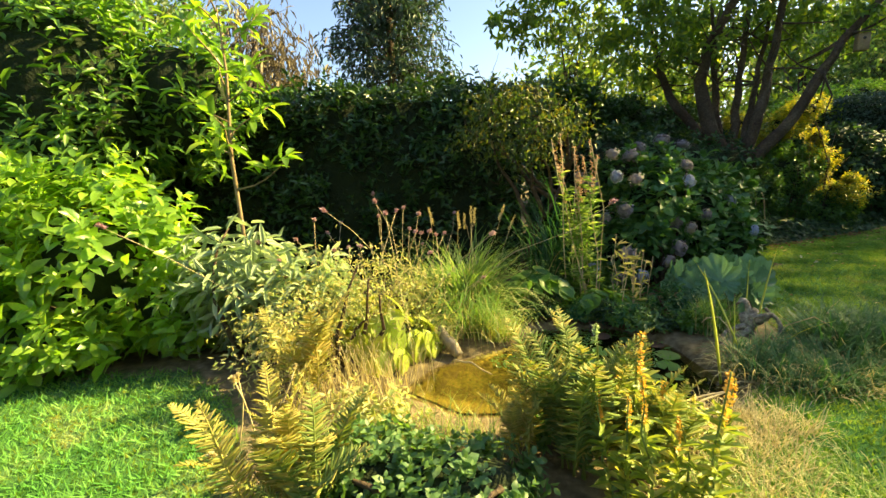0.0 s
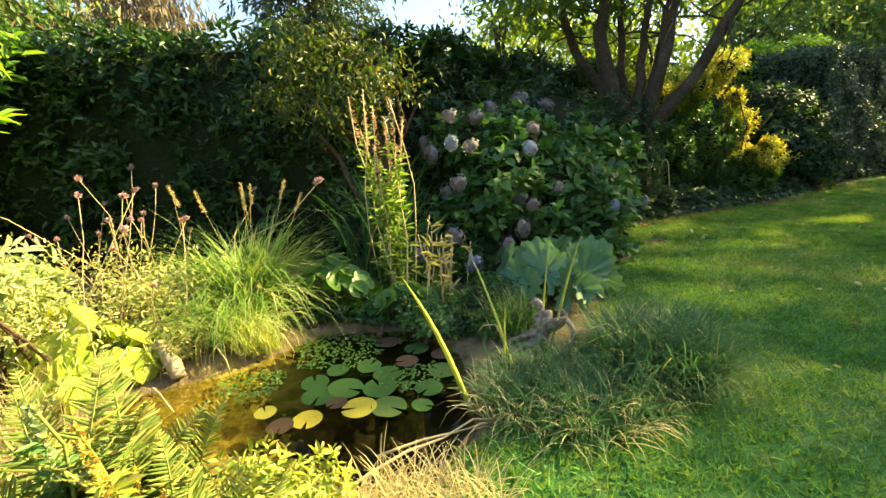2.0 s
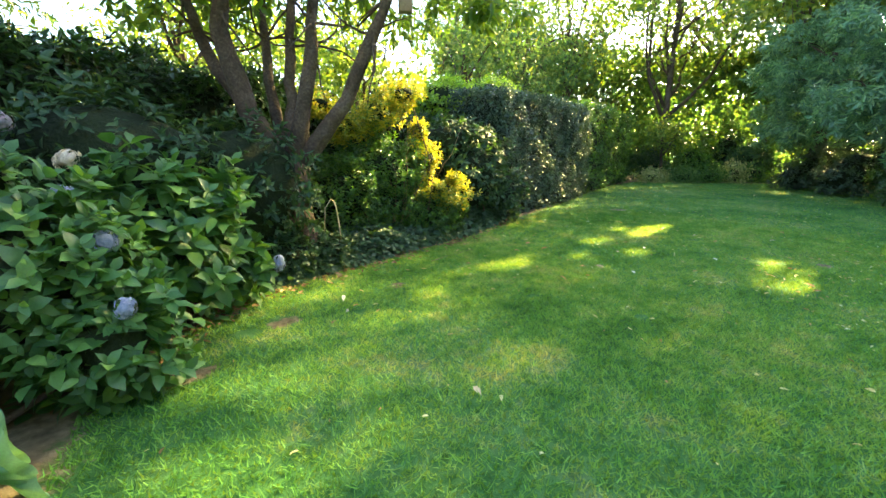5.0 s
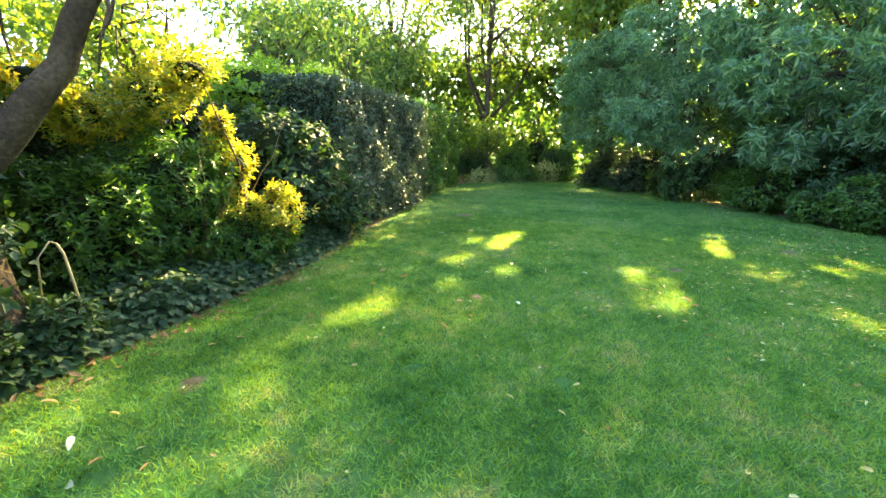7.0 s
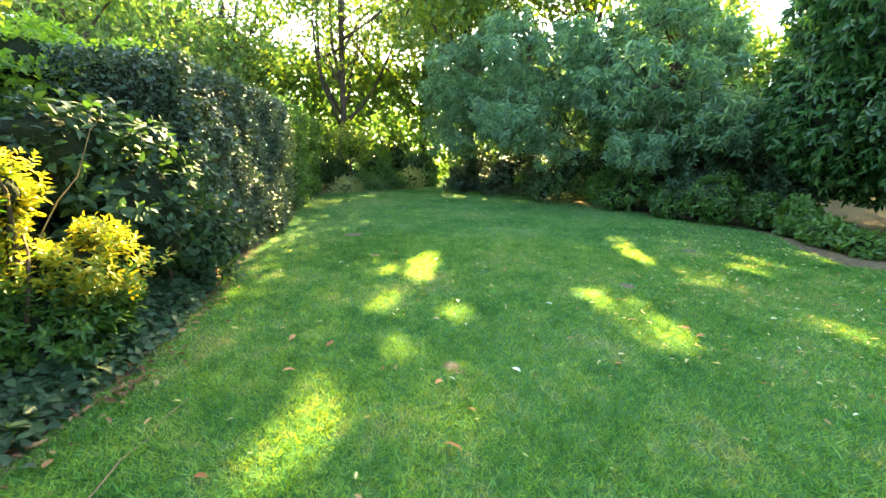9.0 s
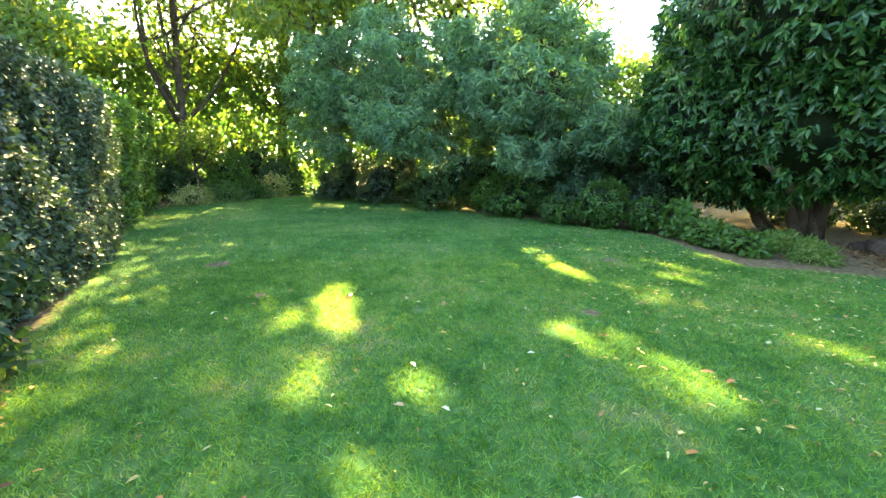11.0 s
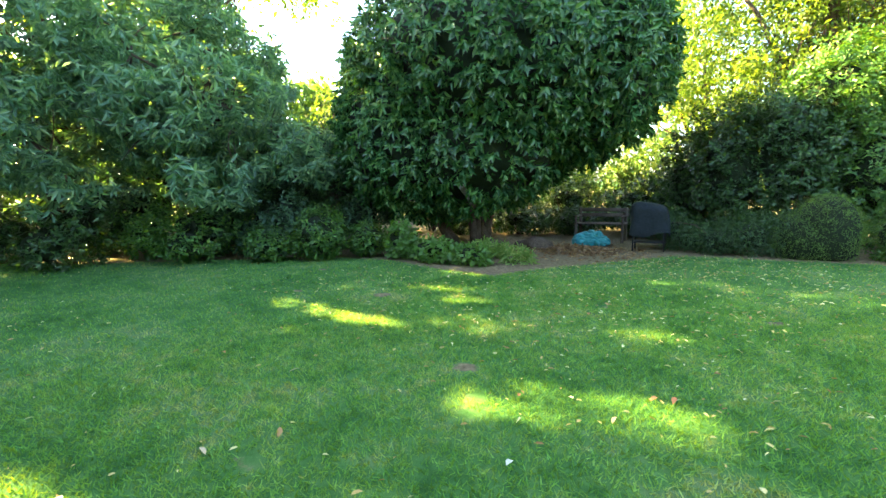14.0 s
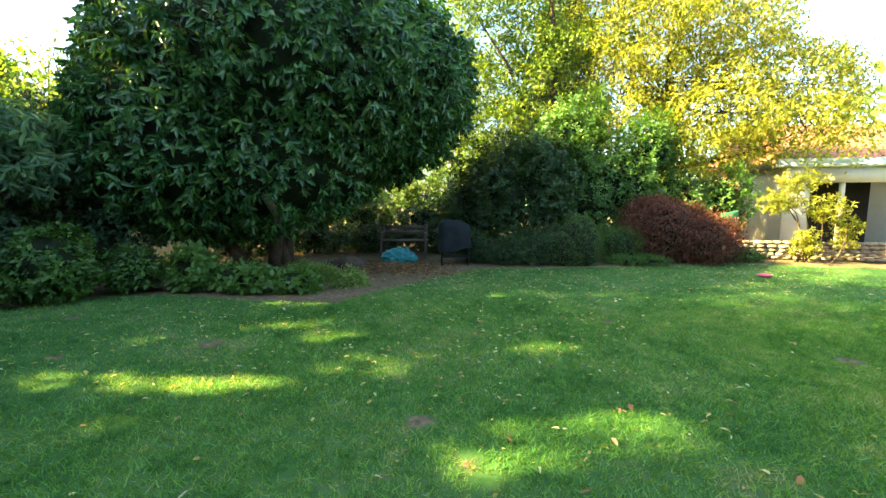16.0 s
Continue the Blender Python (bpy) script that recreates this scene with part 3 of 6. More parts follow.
def soil_mask(x, y):
    a = np.clip(0.5 + inside_distance(NORTH_BED, x, y) / 0.8, 0, 1)
    b = np.clip(0.5 + inside_distance(SOUTH_BED, x, y) / 0.5, 0, 1)
    m = np.maximum(a, b)
    for px, py, q in PATCHES + WORN:
        m = np.maximum(m, 0.85 * np.clip(1.4 - np.hypot(x - px, (y - py) * 1.3) / q, 0, 1))
    return m


def build_ground():
    xs = np.concatenate([[-400, -120, -60, -30, -15, -8], np.arange(-5, -2, 0.25), np.arange(-2, 2.4, 0.08), np.arange(2.4, 27, 0.2), [28, 31, 36, 48, 70, 120, 400]])
    ys = np.concatenate([[-400, -120, -60, -30, -16], np.arange(-11, 0, 0.25), np.arange(0, 2.6, 0.08), np.arange(2.6, 15, 0.2), [16, 18, 22, 30, 45, 80, 140, 400]])
    gx, gy = np.meshgrid(xs, ys, indexing="ij")
    x, y = gx.ravel(), gy.ravel()
    v = np.stack([x, y, ground_height(x, y)], -1)
    nx, ny = len(xs), len(ys)
    i = (np.arange(nx - 1)[:, None] * ny + np.arange(ny - 1)[None]).ravel()
    t = np.concatenate([np.stack([i, i + ny, i + ny + 1], -1), np.stack([i, i + ny + 1, i + 1], -1)])
    me = mesh_of("ground", (v, t), M_GROUND)
    at = me.attributes.new("soil", "FLOAT", "POINT")
    at.data.foreach_set("value", soil_mask(x, y).astype(np.float32))
    tagged(new("ground", me), "mown green lawn with mossy and dry patches and soil beds", "lawn", kind="structure")


def build_pond():
    p = np.array(POND)
    c = p.mean(0)
    ring = []
    for (a, b) in zip(p, np.roll(p, -1, 0)):
        for f in (0, 0.33, 0.67):
            ring.append(a + (b - a) * f)
    ring = np.array(ring)
    v = np.concatenate([[(c[0], c[1], -0.06)], np.c_[c + (ring - c) * 1.03, np.full(len(ring), -0.06)]])
    n = len(ring)
    t = np.array([(0, 1 + j, 1 + (j + 1) % n) for j in range(n)])
    w = tagged(new("water", mesh_of("water", (v, t), M_WATER)), "dark still pond water, amber over its shallow end", "pond water", kind="structure")
    w.visible_shadow = False
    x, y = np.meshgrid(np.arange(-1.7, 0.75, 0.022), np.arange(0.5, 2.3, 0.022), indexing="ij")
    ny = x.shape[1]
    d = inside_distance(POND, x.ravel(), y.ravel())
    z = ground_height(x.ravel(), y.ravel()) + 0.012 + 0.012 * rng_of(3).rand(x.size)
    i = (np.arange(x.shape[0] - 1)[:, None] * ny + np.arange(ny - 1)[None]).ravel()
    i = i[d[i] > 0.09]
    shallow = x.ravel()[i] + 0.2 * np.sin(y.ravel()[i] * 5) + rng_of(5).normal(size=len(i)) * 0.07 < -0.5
    for k, mat, label in ((i[shallow], M_GRAVEL, "orange gravel and algae on the shallow pond floor"), (i[~shallow], M_MUD, "pond mud coloured near black for the deep water's darkness")):
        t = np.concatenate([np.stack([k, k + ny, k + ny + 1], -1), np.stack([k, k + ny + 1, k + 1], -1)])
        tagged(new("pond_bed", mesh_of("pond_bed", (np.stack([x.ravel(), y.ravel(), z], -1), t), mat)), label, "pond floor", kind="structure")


build_ground()
build_pond()


# ---------------- plants ----------------
# where the sun comes through: the ends of each bright streak on the lawn, and half its width
SUN_SPOTS = ((8.85, 2.88, 7.95, 2.46, 0.31), (12.65, 2.45, 11.65, 2.36, 0.24), (11.4, 2.35, 10.9, 2.2, 0.21), (10.25, 1.63, 10.15, 1.6, 0.29), (11.0, 0.96, 10.9, 0.94, 0.22),
             (11.9, 0.82, 11.85, 0.8, 0.18), (11.5, 0.5, 11.4, 0.5, 0.21), (12.2, -0.3, 11.8, -0.32, 0.22), (10.05, 5.34, 9.85, 5.28, 0.21), (9.25, 5.6, 9.2, 5.6, 0.14), (9.5, 5.25, 9.1, 5.1, 0.18),
             (8.25, 5.15, 8.2, 5.15, 0.2), (7.95, 4.3, 7.9, 4.28, 0.17), (5.9, 4.6, 5.7, 4.55, 0.17), (8.5, 0.98, 8.3, 0.9, 0.15), (11.55, 3.05, 11.5, 3.03, 0.18), (12.9, 1.5, 12.8, 1.4, 0.17), (7.1, 4.5, 7.0, 4.5, 0.14),
             (3.3, 5.95, 3.9, 6.05, 0.34), (-2.2, 0.2, -0.9, 0.3, 0.78), (-2.5, 1.9, -1.6, 2.0, 0.75), (-2.9, 1.1, -2.8, 1.1, 0.7), (-0.5, -0.1, -0.3, -0.1, 0.42),
             (5.0, 6.2, 4.8, 6.2, 0.34), (2.2, 5.6, 2.1, 5.6, 0.38), (10.0, -9.5, 9.9, -9.5, 0.7), (7.7, -10.0, 7.6, -10.0, 0.7), (3.2, -6.6, 2.6, -6.6, 0.7))


def bush(name, at, blobs, material, label, category, tips, per, tpl, size, ratio, seed, depth=0.2, bump=0.15, scale=1.5, core=0.68,
         core_mat=None, stems=5, droop=0.25, up=0.45, flat=0.9, floor=0.03, spread=1.3, group="", twig=1.0, gap=(5.0, -0.8)):
    """A dense shrub: leaf sprays over a heap of blobs, twigs and a heart coloured near black as shade."""
    r = rng_of(seed)
    ob = thing(name, at, label, category, group)
    broad = tpl is not LEAF2
    p, o = shell(r, blobs, int(tips * (2.3 if broad else 1.5)), depth, bump, scale, floor, gap if broad else None)
    if broad:
        g = shoots(r, p, o, per, tpl, size, ratio, size * twig, up, droop)
    else:
        g = sprays(r, p, o, per, tpl, size, ratio, spread, droop, up, flat)
    g[0][:, 2] = np.maximum(g[0][:, 2], 0.012)
    part("foliage", rel(g, at), material, ob)
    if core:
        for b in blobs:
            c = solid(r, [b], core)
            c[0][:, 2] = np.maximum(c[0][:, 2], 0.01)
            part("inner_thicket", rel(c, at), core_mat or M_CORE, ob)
    for _ in range(stems):
        b = blobs[r.randint(len(blobs))]
        e = np.array(b[0]) + r.normal(size=3) * np.array(b[1]) * 0.35
        s = np.array((at[0] + r.normal() * 0.08, at[1] + r.normal() * 0.08, -0.03))
        part("stem", rel(limb(r, s, e, 0.022, 0.006, 0.12), at), M_BARK, ob)
    return ob


def hedge(name, line, height, thick, material, label, leaves_n, size, ratio, seed, tpl=LEAF4, rough=0.12, low=0.05, heart=True, shoot=0):
    """A clipped hedge along a line: leaves on its two faces and top over a heart coloured as deep shade."""
    r = rng_of(seed)
    line = np.array(line, float)
    seg = np.diff(line, axis=0)
    ln = np.hypot(seg[:, 0], seg[:, 1])
    at = (*line[0], 0)
    ob = thing(name, at, label, "hedge")

    def spot(n):
        k = r.choice(len(seg), n, p=ln / ln.sum())
        f = r.rand(n)
        base = line[k] + seg[k] * f[:, None]
        side = np.stack([seg[k, 1], -seg[k, 0]], -1) / ln[k][:, None]
        return base, side
    face = height / (2 * height + thick)
    geos = []
    for share, kind in ((face, 1), (face * (0.12 if heart else 0.55), -1), (1 - 2 * face, 0)):
        n = int(leaves_n * share / max(shoot, 1))
        base, side = spot(n)
        if kind:
            z = low + (height - low) * r.rand(n) ** 0.9
            off = kind * (thick / 2 - np.abs(r.normal(size=n)) * rough * 0.8)
            o = np.c_[side * kind, np.full(n, 0.25)]
        else:
            z = height - np.abs(r.normal(size=n)) * rough * 0.7
            off = r.uniform(-thick / 2, thick / 2, n)
            o = np.c_[side * 0, np.ones(n)]
        p = np.c_[base + side * off[:, None], z]
        p += unit(o) * (rough * lumps(p, 2.2, seed))[:, None]
        tall = r.rand(n) < 0.03
        p[:, 2] += np.where(tall & (kind == 0), r.rand(n) * 0.2, 0)
        o = unit(o)
        if shoot:
            ok = lumps(p, 4.5, seed + 1) > -0.85
            geos.append(shoots(r, p[ok], o[ok], shoot, tpl, size, ratio, size * 1.2, 0.45, 0.2))
            continue
        axis = o * 0.25 + r.normal(size=p.shape) * 0.6 + np.array((0, 0, -0.2))
        nor = o * 0.9 + np.array((0, 0, 0.4)) + r.normal(size=p.shape) * 0.4
        L = size * r.uniform(0.6, 1.3, n)
        geos.append(leaves(tpl, p, axis, nor, L, L * ratio))
    for end, inner in ((line[0], line[1]), (line[-1], line[-2])):
        n = int(leaves_n * 0.5 * thick / (ln.sum() + thick))
        d = (end - inner) / np.hypot(*(end - inner))
        p = np.c_[end + d * 0.03 + np.array((d[1], -d[0])) * r.uniform(-thick / 2, thick / 2, n)[:, None], low + (height - low) * r.rand(n)]
        o = np.array((d[0], d[1], 0.3))
        p[:, :2] -= d * np.abs(r.normal(size=n))[:, None] * rough * 0.6
        L = size * r.uniform(0.6, 1.3, n)
        geos.append(leaves(tpl, p, o * 0.55 + r.normal(size=p.shape) * 0.65, o * 0.6 + np.array((0, 0, 0.6)) + r.normal(size=p.shape) * 0.4, L, L * ratio))
    part("foliage", rel(join(*geos), at), material, ob)
    # heart: a near-black body for the shade behind the leaves
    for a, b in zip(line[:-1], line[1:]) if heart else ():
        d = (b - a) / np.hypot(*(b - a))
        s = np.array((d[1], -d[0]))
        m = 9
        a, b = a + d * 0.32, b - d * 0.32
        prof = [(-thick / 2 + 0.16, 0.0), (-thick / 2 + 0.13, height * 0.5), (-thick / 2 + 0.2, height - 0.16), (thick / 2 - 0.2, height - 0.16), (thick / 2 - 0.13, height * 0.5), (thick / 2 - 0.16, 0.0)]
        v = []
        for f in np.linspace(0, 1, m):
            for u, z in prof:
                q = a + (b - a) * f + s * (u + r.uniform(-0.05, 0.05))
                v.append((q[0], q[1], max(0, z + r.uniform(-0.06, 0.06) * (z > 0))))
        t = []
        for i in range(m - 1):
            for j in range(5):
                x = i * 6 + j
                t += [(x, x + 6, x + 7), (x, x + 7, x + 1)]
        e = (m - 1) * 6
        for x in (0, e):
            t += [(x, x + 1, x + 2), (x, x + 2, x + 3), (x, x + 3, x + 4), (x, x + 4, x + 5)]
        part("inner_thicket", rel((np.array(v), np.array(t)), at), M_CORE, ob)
    return ob


def tree(name, base, height, trunk, blobs, material, label, tips, per, tpl, size, ratio, seed, depth=0.35, bump=0.2, scale=0.8, droop=0.3, limbs=9, twigs=4, up=0.5, flat=0.7, group="", bare=0.3, spread=1.3, gap=None, openings=False, split=None, whorl=None):
    """A tree: tapered trunk, limbs reaching into the crown, side branches and a crown of many leaves with gaps."""
    r = rng_of(seed)
    base = np.array((*base, 0.0))
    ob = thing(name, base, label, "tree", group)
    top = base + np.array((r.normal() * 0.3, r.normal() * 0.3, height * 0.8))
    f = np.linspace(0, 1, 8)[:, None]
    pts = base + (top - base) * f + np.c_[r.normal(size=(8, 2)) * 0.05 * height * 0.15, np.zeros(8)] * np.sin(f * 3.14)
    pts[0, 2] = -0.1
    rad = np.linspace(trunk, trunk * 0.25, 8)
    rad[0] *= 1.35
    part("trunk", rel(tube(pts, rad, 10, seed, 0.07), base), M_BARK, ob)
    ends, g = [], []
    for i in range(limbs):
        b = blobs[i % len(blobs)]
        e = np.array(b[0]) + unit(r.normal(size=3)) * np.array(b[1]) * 0.55
        k = bare + (0.8 - bare) * r.rand()
        s = base + (top - base) * k
        bough = limb(r, s, e, trunk * (1 - k) * 0.55 + 0.02, trunk * 0.1, 0.1)
        # boughs that would shade the largest lawn streak are left out
        shade = bough[0][:, :2] - np.array(sun_way)[:2] * (bough[0][:, 2:] / sun_way[2]) - np.array((8.4, 2.67))
        if openings and (np.hypot(*shade.T) < 0.75).any():
            continue
        part("limb", rel(bough, base), M_BARK, ob)
        ends.append(e)
        ends.append((s + e) / 2)
    g += twiggy(r, ends, trunk * 0.1, twigs, max(b[1][0] for b in blobs) * 0.55)
    tagged(part("branchwork", rel(join(*g), base), M_BARK, ob), kind="stuff")
    p, o = shell(r, clumps(r, blobs, *split) if split else blobs, tips, depth, bump, scale, 0.3, gap)
    if whorl:
        crown = shoots(r, p, o, per, tpl, size, ratio, size * whorl, up, droop, 0.45, (1.5, 0.9))
    else:
        crown = sprays(r, p, o, per, tpl, size, ratio, spread, droop, up, flat)
    if openings:
        # breaks cut in the canopy along the sun's rays to light the SUN_SPOTS
        n = len(tpl[0])
        c = crown[0].reshape(-1, n, 3).mean(1)
        w = np.array(sun_way)
        keep = np.ones(len(c), bool)
        ground = c[:, :2] - w[None, :2] * (c[:, 2:] / w[2])
        ragged = 0.35 * lumps(np.c_[ground, ground[:, :1] * 0], 5.0, 7) + 0.25 * lumps(np.c_[ground, ground[:, :1] * 0], 13.0, 9)
        flat_w = unit(w[:2])
        for x0, y0, x1, y1, q in SUN_SPOTS:
            a, b = np.array((x0, y0)), np.array((x1, y1)) - np.array((x0, y0))
            f = np.clip((ground - a) @ b / max(b @ b, 1e-6), 0, 1)
            d = ground - a - f[:, None] * b
            along = d @ flat_w
            far = np.sqrt(np.maximum((d ** 2).sum(1) - along ** 2, 0) + (along * w[2]) ** 2)
            keep &= (far > q * (1 + ragged)) | (r.rand(len(c)) < (0.07 if q < 0.33 else 0.0))
        v = crown[0].reshape(-1, n, 3)[keep]
        crown = v.reshape(-1, 3), (tpl[1][None] + (np.arange(len(v)) * n)[:, None, None]).reshape(-1, 3)
    part("crown", rel(crown, base), material, ob)
    return ob


def blades(r, roots, length, width, lean, bend, stiff=5):
    """Long arching grass blades, in one mesh."""
    n = len(roots)
    az = r.rand(n) * 6.283
    h = np.stack([np.cos(az), np.sin(az), np.zeros(n)], -1)
    s = np.stack([-np.sin(az), np.cos(az), np.zeros(n)], -1)
    L = length * r.uniform(0.55, 1.15, n)
    le, be = lean * r.uniform(0.3, 1.3, n), bend * r.uniform(0.4, 1.3, n)
    v, k = [], stiff
    for i in range(k):
        f = i / (k - 1)
        ang = le + be * f * f
        if i:
            step = L / (k - 1)
            pos = pos + (h * np.sin(ang)[:, None] + np.array((0, 0, 1)) * np.cos(ang)[:, None]) * step[:, None]
        else:
            pos = roots.copy()
        w = width * (1 - f ** 1.6) + 0.0004
        v += [pos - s * w / 2, pos + s * w / 2]
    v = np.stack(v, 1)
    v[:, :, 2] = np.maximum(v[:, :, 2], roots[:, None, 2] * 0 - 0.05)
    t = np.array([q for i in range(k - 1) for q in ((2 * i, 2 * i + 1, 2 * i + 3), (2 * i, 2 * i + 3, 2 * i + 2))])
    t = t[None] + (np.arange(n) * 2 * k)[:, None, None]
    return v.reshape(-1, 3), t.reshape(-1, 3)


def disc(r, n, cx, cy, rx, ry, z=-0.01):
    a, q = r.rand(n) * 6.283, np.sqrt(r.rand(n))
    return np.stack([cx + np.cos(a) * q * rx, cy + np.sin(a) * q * ry, np.full(n, z)], -1)


def frond_mesh(seed, length=0.75, material=None, pairs=42):
    """A fern frond: an arching midrib with narrowing pairs of toothed leaflets."""
    r = rng_of(seed)
    f = np.linspace(0, 1, 12)
    ang = 0.12 + 0.75 * f ** 1.6
    x, z = np.cumsum(np.sin(ang)) * length / 12, np.cumsum(np.cos(ang)) * length / 12
    rib = np.stack([x, 0.02 * np.sin(f * 5) * length, z], -1)
    g = [tube(rib, np.linspace(0.006, 0.0015, 12), 4)]
    k = np.repeat(np.linspace(0.12, 0.99, pairs), 2)
    side = np.tile((1, -1), pairs)
    p = np.stack([np.interp(k, f, rib[:, i]) for i in range(3)], -1)
    tan = np.stack([np.interp(k, f, np.gradient(rib[:, i])) for i in range(3)], -1)
    tan = unit(tan)
    s = np.array((0, 1.0, 0))[None] * side[:, None]
    nor = unit(np.cross(tan, np.array((0, 1.0, 0))[None])) * -1
    axis = s * 1.0 + tan * 0.45 - nor * 0.15 + r.normal(size=p.shape) * 0.16
    L = length * 0.13 * np.sin(np.clip(k * 0.9 + 0.12, 0, 1) * math.pi) ** 0.8 * r.uniform(0.85, 1.1, len(k)) + 0.012
    g.append(leaves(FERN_LEAFLET, p, axis, nor + r.normal(size=p.shape) * 0.35, L, 0.009 + 0 * L))
    return mesh_of("frond", join(*g), material)


teeth = []
for i in range(6):
    teeth += [(i / 6 + 0.02, 0.5 * (1 - (i / 6) ** 1.5)), ((i + 0.75) / 6, 0.28 * (1 - (i / 6) ** 1.5))]
FERN_LEAFLET = (np.array([(0, 0, 0)] + [(x, y, 0.04) for x, y in teeth[::2]] + [(1, 0, -0.08)] + [(x, -y, 0.04) for x, y in teeth[::2]]),
                np.array([(0, 7, 1), (1, 7, 2), (2, 7, 3), (3, 7, 4), (4, 7, 5), (5, 7, 6), (0, 8, 7), (8, 9, 7), (9, 10, 7), (10, 11, 7), (11, 12, 7), (12, 13, 7)]))


def fern(at, count, length, material, label, seed, lean=1.0):
    r = rng_of(seed)
    ob = thing("fern", at, label, "fern", "ferns by the pond")
    kinds = [frond_mesh(seed + i, length, material) for i in range(3)]
    for i in range(count):
        q = part("frond", kinds[i % 3], material, ob)
        s = r.uniform(0.6, 1.1)
        q.matrix_basis = pose(r.normal() * 0.05, r.normal() * 0.05, 0, r.normal() * 9, r.uniform(-14, 14) * lean, i * 137.5 + r.normal() * 15) @ Matrix.Diagonal((s, s, s, 1))
    return ob


def round_leaf(radius, lobes=0.0, notch=0.25, cup=0.15, teeth_n=0, seed=0, rings=4, around=28):
    """A round or lobed leaf blade with radiating folds, stalk end at its notch."""
    r = rng_of(seed)
    a = np.linspace(notch, 2 * math.pi - notch, around)
    rad = radius * (1 - 0.12 * np.abs(np.cos(a / 2)) + lobes * np.cos(a * 3.5) + (0.07 * np.sign(np.sin(a * teeth_n)) if teeth_n else 0) + r.normal(size=around) * 0.012)
    v = [(0, 0, 0)]
    for i in range(1, rings + 1):
        f = i / rings
        z = cup * radius * f ** 2 + (0.05 * radius * f * np.cos(a * 7) if lobes else 0.015 * radius * np.cos(a * 5) * f)
        v += list(zip(rad * f * np.cos(a), rad * f * np.sin(a), np.broadcast_to(z, a.shape)))
    t = [(0, 1 + j, 2 + j) for j in range(around - 1)]
    for i in range(rings - 1):
        b = 1 + i * around
        for j in range(around - 1):
            t += [(b + j, b + around + j, b + around + j + 1), (b + j, b + around + j + 1, b + j + 1)]
    return np.array(v, float), np.array(t)


def leafy_plant(name, at, label, category, meshes, material, count, reach, height, tilt, seed, stalk=0.006):
    """A clump of large single leaves, each on its own stalk."""
    r = rng_of(seed)
    ob = thing(name, at, label, category)
    for i in range(count):
        az = i * 2.4 + r.normal() * 0.3
        q = reach * math.sqrt((i + 0.5) / count)
        x, y, z = math.cos(az) * q, math.sin(az) * q * 0.8, height * (1.05 - 0.55 * q / reach) * r.uniform(0.75, 1.1)
        part("stalk", limb(r, (x * 0.15, y * 0.15, -0.02), (x, y, z), stalk, stalk * 0.6, 0.06, 5, 5), M_STEM, ob)
        leaf = part("leaf", meshes[i % len(meshes)], material, ob)
        leaf.matrix_basis = pose(x, y, z, 0, 0, math.degrees(az)) @ pose(0, 0, 0, r.normal() * 12, tilt * (0.4 + q / reach), 0) @ Matrix.Scale(r.uniform(0.7, 1.15), 4)
    return ob


# ---- west: laurel bush, tall laurel, sapling, hedge ----
hedge("hedge", [(-9.5, 3.95), (0.1, 4.3), (1.6, 6.2), (3.6, 7.5)], 2.32, 1.0, M_HEDGE, "dark green beech and laurel hedge, clipped flat", 64000, 0.115, 0.46, 11, rough=0.16, shoot=7)
bush("laurel_bush", (-3.9, 1.75, 0), [((-3.75, 1.7, 0.75), (0.75, 0.6, 0.85)), ((-4.9, 1.7, 0.8), (1.0, 0.7, 0.95)), ((-3.3, 1.75, 0.35), (0.5, 0.45, 0.35)), ((-4.3, 1.4, 0.28), (1.1, 0.35, 0.3))], M_LIME,
     "bright sunlit cherry laurel bush at the lawn's edge", "shrub", 400, 8, LEAF8, 0.14, 0.5, 21, up=0.7, depth=0.3, bump=0.15, scale=2.2, twig=1.1, core=0.45, gap=(5.0, -0.95))
bush("tall_laurel", (-5.4, 3.0, 0), [((-5.0, 2.95, 2.0), (1.3, 0.8, 1.5)), ((-6.6, 2.6, 2.2), (1.6, 1.0, 1.8)), ((-4.0, 3.3, 2.1), (0.9, 0.5, 0.8))], M_SHOOT,
     "tall leafy laurel with lime green new shoots", "shrub", 1000, 8, LEAF4, 0.15, 0.36, 22, depth=0.35, bump=0.3, scale=1.6, twig=1.3, up=0.7)


def sapling():
    r = rng_of(23)
    at = (-3.05, 2.55, 0)
    ob = thing("sapling", at, "slender laurel sapling with broad pale green leaves", "young tree")
    pts = [(0, 0, -0.05), (0.02, 0, 0.8), (-0.02, 0.02, 1.5), (0.03, 0, 2.2), (0.0, 0.02, 2.75)]
    part("trunk", tube(pts, [0.022, 0.02, 0.017, 0.012, 0.005], 7), M_TWIG, ob)
    for i in range(11):
        z = 1.2 + i * 0.15
        a = i * 2.4
        e = np.array((math.cos(a) * 0.42, math.sin(a) * 0.3, z + 0.3)) * np.array((1.2 - i * 0.05, 1.2 - i * 0.05, 1))
        part("twig", limb(r, (0, 0, z), e, 0.008, 0.003, 0.1, 5, 5), M_TWIG, ob)
        f = r.uniform(0.3, 1.05, 15)[:, None]
        p = np.array((0, 0, z)) + (e - np.array((0, 0, z))) * f
        part("leaf_spray", leaves(LEAF8, p, unit(e * np.array((1, 1, 0.2)))[None] * 0.6 + r.normal(size=p.shape) * 0.6, np.array((0, 0, 1.0)) + r.normal(size=p.shape) * 0.4, 0.19 * r.uniform(0.7, 1.2, 15), 0.07), M_LIME, ob)
    return ob


sapling()

